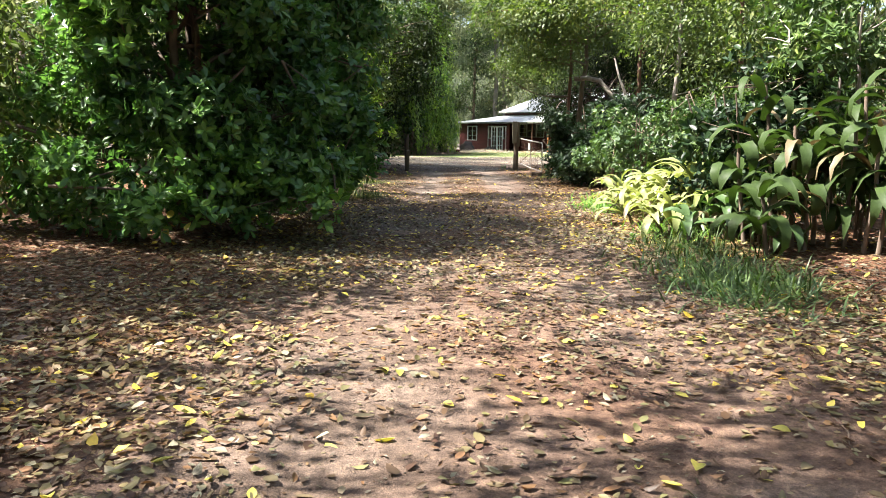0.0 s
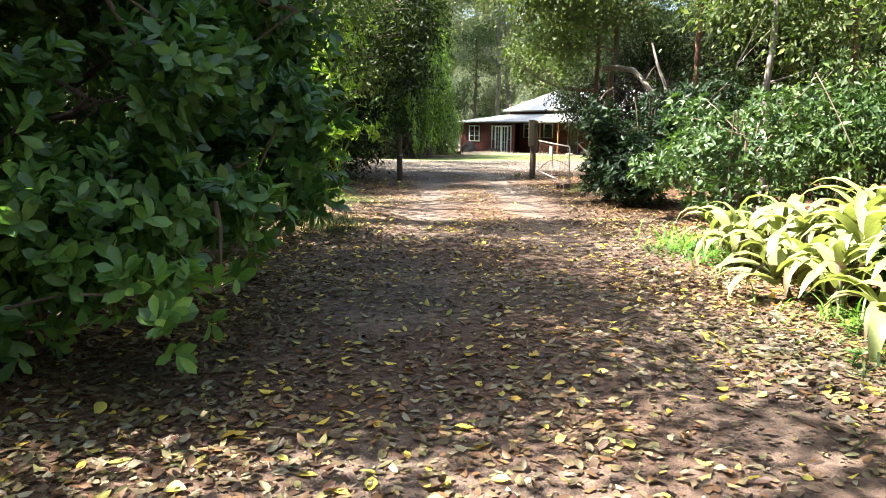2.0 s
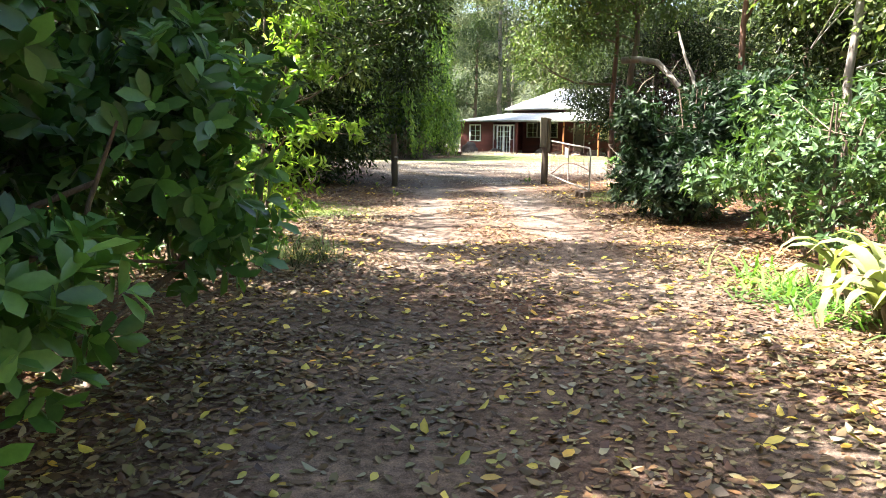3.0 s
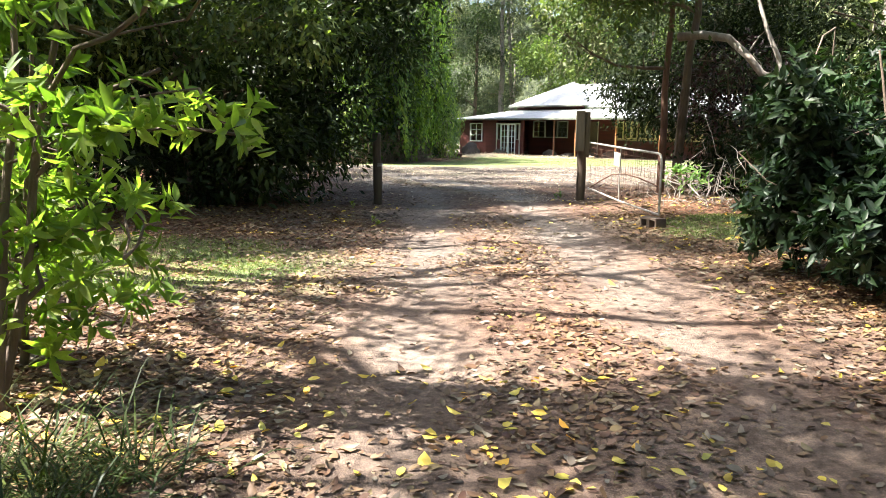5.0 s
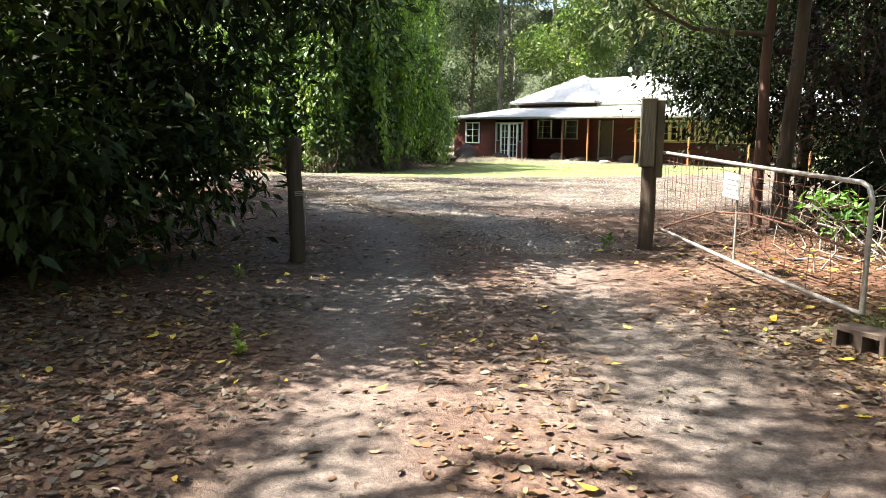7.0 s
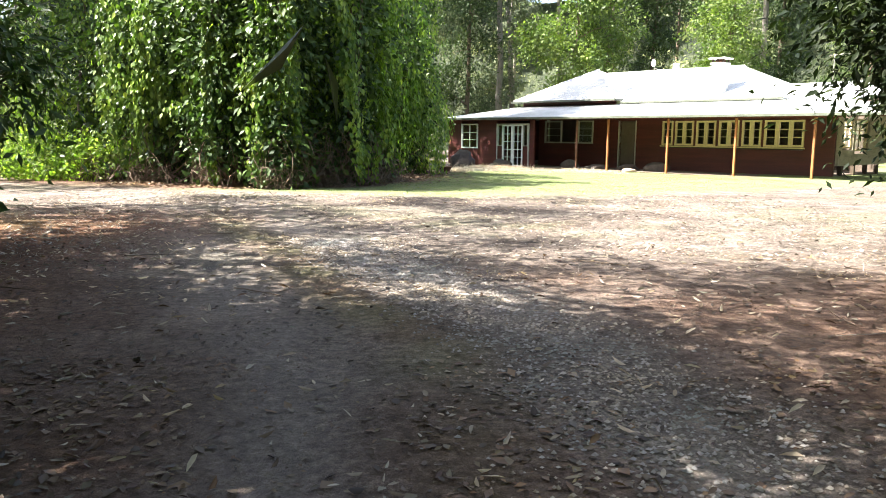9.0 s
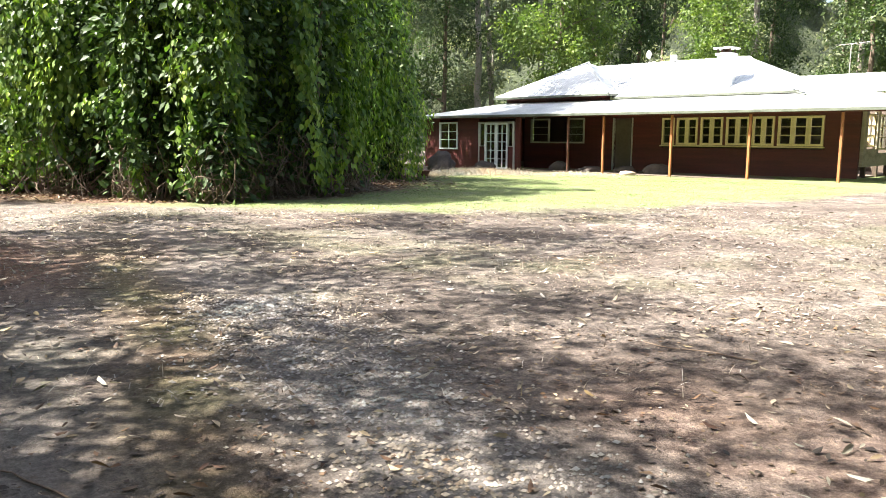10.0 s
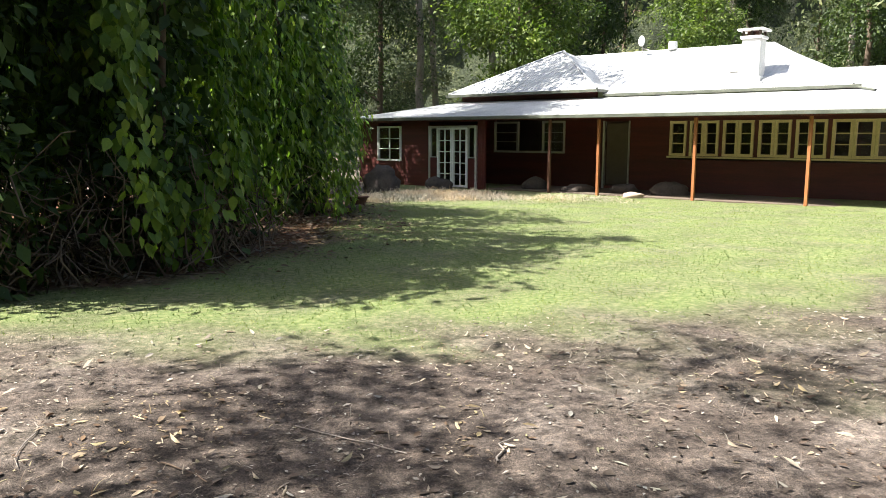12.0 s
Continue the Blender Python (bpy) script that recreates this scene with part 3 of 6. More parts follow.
def build_house():
    h = thing("house", "low dark red weatherboard house with white corrugated iron roof", "house", HOUSE)
    # walls
    part("wall", lapped_wall(-10.7, -4.55, 0.06, BASE, 2.42, [(-9.63, -8.37, 0.78, 2.1), (-6.98, -4.74, BASE, 2.1)]), RED_BOARD, h, "dark red lapped boards of enclosed veranda")
    part("wall", lapped_wall(-6.6, 8.9, 3.06, BASE, 3.0, [(-6.16, -2.97, 1.1, 2.28), (1.04, 7.68, 1.07, 2.24), (-1.36, -0.42, 0.05, 2.22)]), RED_BOARD, h, "dark red lapped boards behind open veranda")
    side_wall(h, "wall", -10.7, 0.2, 9.0, BASE, 2.42, [], RED_BOARD, 1, "sunlit red end wall")
    side_wall(h, "wall", 8.9, 3.2, 11.0, 0.35, 3.0, [(3.55, 4.75, 1.07, 2.3), (5.0, 6.6, 0.95, 2.3)], GREY_BOARD, -1, "grey weathered end wall on stumps")
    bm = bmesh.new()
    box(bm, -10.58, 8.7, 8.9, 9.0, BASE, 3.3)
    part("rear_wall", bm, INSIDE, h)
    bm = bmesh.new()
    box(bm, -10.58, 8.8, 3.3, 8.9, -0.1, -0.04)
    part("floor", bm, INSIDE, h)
    bm = lapped_wall(-8.0, -1.9, 3.32, 2.85, 3.36, [])
    part("clerestory_wall", bm, RED_BOARD, h)
    bm = bmesh.new()
    box(bm, -4.55, -4.42, 0.02, 0.14, BASE, 2.3, 0.01)
    part("corner_post", bm, RED_BOARD, h)
    for c in (4.0, 5.5, 7.0, 8.5):
        box_part("stump", (8.72, 8.88, c, c + 0.16, -0.2, 0.35), POST_WOOD, h)
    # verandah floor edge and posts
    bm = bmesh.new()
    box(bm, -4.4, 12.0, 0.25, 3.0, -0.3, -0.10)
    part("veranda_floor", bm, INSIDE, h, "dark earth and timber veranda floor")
    for k, c in enumerate((-1.78, 0.0, 3.08, 6.14, 9.22, 12.0)):
        box_part("veranda_post", (c - 0.043, c + 0.043, 0.005, 0.095, -0.2, 2.26), RUST if k == 0 else VERANDA_WOOD, h, "dark stained timber post" if k == 0 else "oiled orange timber post", 0.008)
    bm = bmesh.new()
    box(bm, -4.5, 12.1, -0.01, 0.11, 2.265, 2.37)
    part("veranda_beam", bm, RED_BOARD, h)
    # veranda roof
    part("veranda_roof", sheet([(-10.95, -0.32, 2.42), (12.3, -0.32, 2.42), (9.0, 3.2, 3.09), (-8.0, 3.2, 3.09)]), ROOF_U, h, "low white corrugated veranda roof")
    part("veranda_roof", sheet([(12.3, -0.32, 2.42), (12.3, 11.5, 2.42), (9.0, 11.5, 3.09), (9.0, 3.2, 3.09)]), ROOF_V, h)
    bm = bmesh.new()
    box(bm, -10.98, 12.4, -0.42, -0.32, 2.29, 2.40, 0.01)
    part("gutter", bm, GUTTER, h, "weathered grey-green gutter")
    bm = bmesh.new()
    box(bm, 12.3, 12.4, -0.30, 11.5, 2.29, 2.40, 0.01)
    part("gutter", bm, GUTTER, h)
    part("rear_roof", sheet([(-10.95, -0.32, 2.42), (-8.0, 3.2, 3.09), (-8.0, 9.4, 3.09), (-10.95, 9.4, 2.42)]), ROOF_V, h)
    # hipped roof on the corner wing
    e, pk = 3.37, (-4.95, 6.1, 5.15)
    a, b_, c, d = (-8.3, 2.78, e), (-1.6, 2.78, e), (-1.6, 9.4, e), (-8.3, 9.4, e)
    part("hip_roof", sheet([a, b_, pk]), ROOF_U, h, "white corrugated hip roof, dappled")
    part("hip_roof", sheet([b_, c, pk]), ROOF_V, h)
    part("hip_roof", sheet([d, a, pk]), ROOF_V, h)
    part("hip_roof", sheet([c, d, pk]), ROOF_U, h)
    bm = bmesh.new()
    box(bm, -8.38, -1.52, 2.68, 2.77, e - 0.11, e - 0.005, 0.01)
    box(bm, -1.6, -1.51, 2.78, 5.2, e - 0.11, e - 0.005)
    part("gutter", bm, GUTTER, h)
    # main hipped roof
    e = 3.20
    r0, r1 = (-4.95, 7.0, 4.98), (2.98, 7.0, 4.96)
    part("main_roof", sheet([(-1.55, 3.2, e), (6.4, 3.2, e), r1, r0]), ROOF_U, h, "sun-bleached white corrugated main roof")
    part("main_roof", sheet([(6.4, 3.2, e), (6.4, 10.8, e), r1]), ROOF_V, h)
    part("main_roof", sheet([(6.4, 10.8, e), (-4.6, 10.8, e), r0, r1]), ROOF_U, h)
    bm = bmesh.new()
    box(bm, -1.5, 6.5, 3.08, 3.19, e - 0.09, e + 0.01, 0.01)
    part("gutter", bm, GUTTER, h)
    pts, rad = np.array([r0, r1]), [0.06, 0.06]
    part("ridge_cap", tube_mesh("ridge_cap", [(pts, rad), (np.array([r1, (6.4, 3.2, e)]), rad), (np.array([pk, (-8.3, 2.78, 3.37)]), rad), (np.array([pk, (-1.6, 2.78, 3.37)]), rad)], 6), ROOF_U, h)
    # wing at the far end
    part("end_roof", sheet([(4.6, 4.4, 3.15), (11.0, 4.4, 3.15), (8.6, 6.6, 3.98), (4.6, 6.6, 3.98)]), ROOF_U, h)
    part("end_roof", sheet([(11.0, 4.4, 3.15), (11.0, 11.0, 3.15), (8.6, 9.0, 3.98), (8.6, 6.6, 3.98)]), ROOF_V, h)
    # chimney
    ch = part("chimney", box(bmesh.new(), 2.98, 3.56, 3.75, 4.33, 3.3, 4.78, 0.015), WHITE_PAINT, h, "white painted square chimney")
    box_part("base", (2.92, 3.62, 3.69, 4.39, 3.36, 3.62), WHITE_PAINT, ch, "", 0.02)
    box_part("flashing", (2.80, 3.74, 3.55, 3.685, 3.37, 3.43), PALE_TRIM, ch)
    box_part("corbel", (2.93, 3.61, 3.70, 4.38, 4.785, 4.88), WHITE_PAINT, ch, "", 0.015)
    for cu in (2.98, 3.235, 3.49):
        for cv in (3.75, 4.26):
            box_part("pier", (cu, cu + 0.07, cv, cv + 0.07, 4.885, 5.03), POST_WOOD, ch, "", 0.004)
    box_part("flue", (3.1, 3.44, 3.87, 4.21, 4.885, 5.02), RUST, ch, "sooty flue mouth")
    box_part("cap", (2.86, 3.68, 3.62, 4.46, 5.035, 5.10), WHITE_PAINT, ch, "", 0.012)
    box_part("roof_hatch", (2.35, 2.62, 4.52, 4.60, 3.84, 3.88), PALE_TRIM, h)
    box_part("rainhead", (6.5, 6.62, 3.05, 3.2, 3.1, 3.22), GUTTER, h)
    part("spreader", tube_mesh("spreader", [(np.array([(6.55, 3.1, 3.14), (6.8, 2.85, 3.07), (7.1, 2.55, 3.0)]), [0.035, 0.035, 0.035])], 6), GUTTER, h, "rainwater spreader pipe")
    # windows and doors
    sash(h, -9.63, -8.37, 0.78, 2.1, 0.04, 2, 3, WHITE_PAINT, label="small white six-pane window")
    sash(h, -6.16, -5.02, 1.1, 2.28, 3.04, 1, 3, PALE_TRIM, label="pale framed three-pane window")
    sash(h, -3.95, -2.97, 1.1, 2.28, 3.04, 1, 3, PALE_TRIM, label="pale framed three-pane window")
    bm = bmesh.new()
    box(bm, -5.0, -3.97, 3.0, 3.06, 1.1, 1.17)
    part("window_sill", bm, PALE_TRIM, h)
    for u0, u1 in ((1.04, 1.62), (1.72, 2.68), (2.80, 3.77), (3.90, 4.86), (4.98, 5.86), (5.98, 7.68)):
        n = 1 if u1 - u0 < 0.7 else (3 if u1 - u0 > 1.5 else 2)
        step = (u1 - u0) / n
        for k in range(n):
            sash(h, u0 + k * step + 0.004, u0 + (k + 1) * step - 0.004, 1.09, 2.23, 3.04, 1, 3, CREAM_PAINT, label="cream three-pane casement", border=0.085)
    for a_, b2 in ((1.62, 1.72), (2.68, 2.80), (3.77, 3.90), (4.86, 4.98), (5.86, 5.98)):
        box_part("mullion", (a_ + 0.004, b2 - 0.004, 3.02, 3.14, 1.09, 2.23), RED_BOARD, h)
    box_part("window_sill", (0.98, 7.74, 2.95, 3.035, 1.02, 1.075), CREAM_PAINT, h, "long cream sill")
    turn = Matrix.Translation((8.92, 0, 0)) @ Matrix(((0, -1, 0, 0), (1, 0, 0, 0), (0, 0, 1, 0), (0, 0, 0, 1)))
    sash(h, 3.55, 4.75, 1.07, 2.3, 0.04, 2, 3, CREAM_PAINT, label="cream end window", m=turn)
    sash(h, 5.0, 6.6, 0.95, 2.3, 0.04, 2, 3, CREAM_PAINT, label="cream end window", m=turn)
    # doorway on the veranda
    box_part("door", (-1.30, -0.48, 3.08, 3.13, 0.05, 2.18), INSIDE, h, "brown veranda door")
    box_part("door_frame", (-1.42, -1.36, 2.98, 3.14, -0.1, 2.26), PALE_TRIM, h)
    box_part("door_frame", (-0.44, -0.40, 2.98, 3.14, -0.1, 2.26), PALE_TRIM, h)
    # french doors with sidelights
    for c in (-6.96, -4.80):
        box_part("door_frame", (c - 0.03, c + 0.03, 0.0, 0.12, BASE, 2.1), PALE_TRIM, h)
    box_part("door_head", (-6.93, -4.83, 0.0, 0.12, 2.04, 2.1), PALE_TRIM, h)
    for s0, s1 in ((-6.92, -6.58), (-5.16, -4.84)):
        sash(h, s0, s1, 0.95, 2.035, 0.06, 1, 1, PALE_TRIM, "sidelight", border=0.03)
        box_part("sidelight_panel", (s0, s1, 0.03, 0.09, BASE + 0.02, 0.945), RED_BOARD, h)
    for d0, d1 in ((-6.57, -5.875), (-5.865, -5.17)):
        sash(h, d0, d1, -0.1, 2.035, 0.05, 2, 5, WHITE_PAINT, "french_door", "white glazed french door", border=0.075)
    # dish and aerial on the roofs
    dish = part("roof_heater", tube_mesh("mast", [(np.array([(-1.75, 6.6, 4.9), (-1.75, 6.6, 5.35)]), [0.025, 0.025]), (np.array([(-1.75, 6.6, 5.1), (-1.35, 6.6, 4.95)]), [0.02, 0.02])], 6), ZINC, h, "small dish on a bent pole")
    bm = bmesh.new()
    bmesh.ops.create_uvsphere(bm, u_segments=12, v_segments=8, radius=0.2, matrix=Matrix.Translation((-1.75, 6.5, 5.35)) @ Matrix.Diagonal((0.7, 0.25, 1, 1)))
    part("dish", bm, WHITE_PAINT, dish)
    bm = bmesh.new()
    bmesh.ops.create_cone(bm, cap_ends=True, segments=14, radius1=0.18, radius2=0.16, depth=0.3, matrix=Matrix.Translation((-0.7, 7.0, 5.15)))
    part("roof_vent", bm, WHITE_PAINT, h, "round white roof vent")
    rods = [(np.array([(7.1, 7.2, 3.4), (7.1, 7.2, 5.25)]), [0.022, 0.02]), (np.array([(6.6, 7.2, 5.2), (7.8, 7.2, 5.25)]), [0.015, 0.015])]
    rods += [(np.array([(6.6 + 0.17 * k, 6.9, 5.2), (6.6 + 0.17 * k, 7.5, 5.2)]), [0.008, 0.008]) for k in range(7)]
    part("aerial", tube_mesh("aerial", rods, 6), ZINC, h, "television aerial on a mast")
    return h


build_house()


# ---- gateway ----
def post_mesh(r, h, seed, lean=0.0):
    rng = np.random.default_rng(seed)
    zs = np.linspace(-0.25, h, 9)
    pts = np.stack([lean * zs + rng.normal(0, 0.006, 9), rng.normal(0, 0.006, 9), zs], -1)
    v, f = tubes([(pts, r * (1 + rng.normal(0, 0.03, 9)))], 12)
    v = np.concatenate([v, pts[-1:] + [[0, 0, 0.01]]])
    k = 8 * 12
    cap = np.array([[k + j, k + (j + 1) % 12, len(v) - 1] for j in range(12)])
    return make_mesh("post", v, [f, cap], smooth=False)


p = tagged(new("gate_post", post_mesh(0.088, 1.42, 3, -0.02)), "dark round timber gate post in leaf litter", "post", "gate posts")
p.data.materials.append(POST_WOOD)
p.location = (-1.50, 29.95, 0)
tie = [(np.array([(0.09 * math.cos(a), 0.09 * math.sin(a), 0.75 + 0.02 * k + 0.003 * a) for a in np.linspace(0, 6.28, 13)]), np.full(13, 0.006)) for k in range(3)]
tie.append((np.array([(0.08, -0.05, 0.78), (0.11, -0.08, 0.6), (0.10, -0.06, 0.3)]), [0.006, 0.006, 0.006]))
part("wire_tie", tube_mesh("wire_tie", tie, 5), ZINC, p, "twist of fencing wire")

p = thing("gate_post", "tall weathered gate post with mossy slab bolted on", "post", pose(2.86, 30.97, 0), "gate posts")
part("post", post_mesh(0.10, 1.55, 5), POST_WOOD, p)
bm = bmesh.new()
box(bm, -0.17, 0.03, -0.13, -0.085, 1.08, 1.95, 0.012)
part("slab", bm, SLAB_WOOD, p, "grey-green split timber slab")
bm = bmesh.new()
box(bm, 0.035, 0.14, -0.12, 0.02, 0.95, 1.93, 0.012)
part("slab", bm, SLAB_WOOD, p)


def build_gate():
    a, e = Vector((3.05, 30.86, 0)), Vector((3.41, 26.86, 0))
    run = (e - a).length
    g = thing("farm_gate", "open galvanised tube farm gate with wire mesh, resting on a block", "gate", Matrix.Translation(a) @ Matrix.Rotation(math.atan2(e.y - a.y, e.x - a.x), 4, "Z"))
    zt0, zt1, zb0, zb1 = 1.27, 1.15, 0.26, 0.14
    top = lambda s: zt0 + (zt1 - zt0) * s / run
    low = lambda s: zb0 + (zb1 - zb0) * s / run
    r = 0.021
    part("top_rail", tube_mesh("rail", [(np.array([(-0.2, 0, top(0)), (run * 0.5, 0, top(run * 0.5) - 0.01), (run - 0.14, 0, top(run)), (run - 0.05, 0, top(run) - 0.03), (run, 0, top(run) - 0.13)]), [r] * 5)]), ZINC, g, "bent top tube")
    part("bottom_rail", tube_mesh("rail", [(np.array([(-0.14, 0, low(0) + 0.02), (run * 0.5, 0, low(run * 0.5) - 0.015), (run, 0, low(run))]), [r] * 3)]), ZINC, g)
    part("end_upright", tube_mesh("rail", [(np.array([(run, 0, top(run) - 0.12), (run, 0, low(run))]), [r, r])]), ZINC, g)
    part("brace", tube_mesh("rail", [(np.array([(-0.05, 0, low(0) + 0.03), (0.6, 0.01, 0.47), (1.4, 0.015, 0.66), (2.2, 0.015, 0.72), (3.0, 0.01, 0.69), (run - 0.02, 0, 0.6)]), [0.012] * 6)], 6), RUST, g, "thin bowed rusty brace")
    part("stay", tube_mesh("rail", [(np.array([(1.9, 0.01, top(1.9)), (1.9, 0.01, low(1.9))]), [0.013, 0.013])]), ZINC, g)
    wires = []
    rng = np.random.default_rng(4)
    for k in range(34):
        s = -0.02 + (run - 0.03) * k / 33
        foot = low(s) if k % 3 == 0 else top(s) - rng.uniform(0.35, 0.75)
        wires.append((np.array([(s, 0, top(s)), (s + rng.normal(0, 0.012), rng.normal(0, 0.012), (top(s) + foot) / 2), (s, 0, foot)]), [0.0028] * 3))
    for k in range(1, 9):
        f = k / 9
        wires.append((np.array([(s, rng.normal(0, 0.008), low(s) + (top(s) - low(s)) * f + rng.normal(0, 0.008)) for s in np.linspace(0, run, 9)]), [0.0028] * 9))
    part("wire_mesh", tube_mesh("wire_mesh", wires, 4), RUST, g, "sagging welded wire mesh")
    for z in (0.4, 1.15):
        part("hinge", tube_mesh("hinge", [(np.array([(-0.16, 0.02, z), (0.0, 0, z)]), [0.014, 0.014])], 6), RUST, g, "rusty hinge pin")
    return g


build_gate()
sg = thing("sign", "small pale metal sign wired to the gate mesh", "sign", pose(3.215, 29.03, 0.98, 0, 3, -85))
bm = bmesh.new()
box(bm, -0.19, 0.19, -0.035, -0.03, -0.13, 0.13, 0.002)
part("plate", bm, SIGN_PAINT, sg)
bm = bmesh.new()
for k in range(4):
    box(bm, -0.12, 0.12 - 0.03 * (k % 2), -0.040, -0.0355, 0.06 - 0.05 * k, 0.075 - 0.05 * k)
part("lettering", bm, SIGN_INK, sg, "faded lines too worn to read")

# concrete block that props the gate
bm = bmesh.new()
box(bm, -0.2, 0.2, -0.1, 0.1, 0, 0.19, 0.006)
blk = part("concrete_block", bm, CONCRETE)
for c in (-0.1, 0.1):
    cut = bmesh.new()
    box(cut, c - 0.065, c + 0.065, -0.11, 0.035, 0.035, 0.155)
    me = bpy.data.meshes.new("cut")
    cut.to_mesh(me)
    tmp = bpy.data.objects.new("cut", me)
    mod = blk.modifiers.new("hole", "BOOLEAN")
    mod.operation, mod.object, mod.solver = "DIFFERENCE", tmp, "EXACT"
dep = bpy.context.evaluated_depsgraph_get()
solid = bpy.data.meshes.new_from_object(blk.evaluated_get(dep))
blk.modifiers.clear()
blk.data = solid
for o in [o for o in bpy.data.objects if o.name.startswith("cut")]:
    bpy.data.objects.remove(o)
blk.matrix_basis = pose(3.17, 26.35, float(ground_z(3.17, 26.35)) - 0.035, 0, 0, -66)
tagged(blk, "hollow concrete block lying in leaves under gate end", "block")


# ---- rocks ----
def rock(x, y, r, squash, seed, material, label, z=None):
    rng = np.random.default_rng(seed)
    bm = bmesh.new()
    bmesh.ops.create_icosphere(bm, subdivisions=3, radius=1)
    k = rng.normal(size=(4, 3))
    for v in bm.verts:
        n = v.co.copy()
        s = 1 + 0.12 * math.sin(3 * n.dot(Vector(k[0])) + seed) + 0.08 * math.sin(5 * n.dot(Vector(k[1]))) + 0.04 * math.sin(9 * n.dot(Vector(k[2])))
        v.co = Vector((n.x * r * s * squash[0], n.y * r * s * squash[1], max(n.z, -0.35) * r * s * squash[2]))
    for f in bm.faces:
        f.smooth = True
    ob = part("rock", bm, material)
    ob.location = (x, y, float(ground_z(x, y)) + r * 0.2 * squash[2] if z is None else z)
    tagged(ob, label, "rock", "rocks by the house")


def house_place(u, v):
    q = HOUSE @ Vector((u, v, 0))
    return q.x, q.y


for u, v, r, sq, m, lab in (
        (-6.2, -3.3, 0.52, (1.1, 0.8, 1.4), ROCK, "tall grey boulder beside the red corner wall"),
        (-5.9, -0.7, 0.38, (1.2, 0.8, 0.9), ROCK, "dark boulder before the french doors"),
        (-3.0, 1.2, 0.42, (1.2, 0.9, 0.8), ROCK, "boulder with veranda shade put into its dark colour"),
        (-1.2, 1.0, 0.4, (1.4, 0.9, 0.55), ROCK, "flat brown rock on the veranda edge"),
        (1.3, -0.1, 0.24, (1.4, 0.9, 0.6), PALE_ROCK, "pale sunlit rock at the veranda edge"),
        (1.75, 1.6, 0.42, (1.5, 0.9, 0.8), ROCK, "broad brown boulder under the veranda"),
        (0.3, 1.4, 0.35, (1.4, 0.9, 0.7), ROCK, "brown rock under the veranda")):
    x, y = house_place(u, v)
    rock(x, y, r, sq, int(abs(u) * 10) + 1, m, lab)


# ---- trees and shrubs ----
def crown_tree(name, label, x, y, lobes, height, radius, bark, leaf, kind="clump", n=600, per=10, spread=0.25, length=0.14, width=0.06,
               shape=SPRAY, droop=0.3, inner=0.45, seed=1, stems=1, category="tree", group="", up=0.6, lean=(0, 0), split=5, apart=False):
    """A tree: one or more crooked tapering stems with limbs into every lobe, and a crown of leaves. Lobes are given from its foot."""
    rng = np.random.default_rng(seed)
    z0 = float(ground_z(x, y))
    t = thing(name, label, category, pose(x, y, z0), group)
    lobes = np.asarray(lobes, float)
    masses = []
    for lb in lobes:
        for _ in range(split):
            o = unit(rng.normal(size=3))
            masses.append([*(lb[:3] + o * lb[3:] * 0.62), *(lb[3:] * rng.uniform(0.4, 0.62))])
    masses = np.asarray(masses) if split else lobes
    paths = []
    for s in range(stems):
        foot = np.array([rng.normal(0, 0.22 * (stems > 1)), rng.normal(0, 0.22 * (stems > 1)), -0.15])
        top = np.array([lean[0] + rng.normal(0, 0.3 * (stems > 1)), lean[1] + rng.normal(0, 0.3 * (stems > 1)), height])
        paths.append(bent(rng, foot, top, radius, radius * 0.35, 0.03 * height / 6, 10))
    for lb in lobes:
        pts, rad = paths[rng.integers(stems)]
        k = int(np.clip(np.searchsorted(pts[:, 2], lb[2] - lb[5] * 0.8 - 0.3), 1, len(pts) - 1))
        paths.append(bent(rng, pts[k], lb[:3] + rng.normal(0, 0.2, 3), max(rad[k] * 0.6, 0.015), 0.012, 0.05, 6))
        for _ in range(3 if radius < 0.2 else 1):
            o = unit(rng.normal(size=3))
            paths.append(bent(rng, paths[-1][0][3], lb[:3] + o * lb[3:] * 0.85, max(rad[k] * 0.25, 0.01), 0.006, 0.04, 4))
    if apart:
        for k, path in enumerate(paths):
            part("stem" if k < stems else "branch", tube_mesh("stem", [path], 6), bark, t)
    else:
        part("trunk", tube_mesh("trunk", paths, 7), bark, t)
    p, o = in_lobes(rng, masses, n, inner)
    if kind == "rosette":
        cloud = rosettes(rng, p, o, per, length, width, shape, up)
    else:
        cloud = clumps(rng, p, o, per, spread, length, width, shape, droop)
    part("crown", make_mesh("crown", *cloud), leaf, t)
    return t


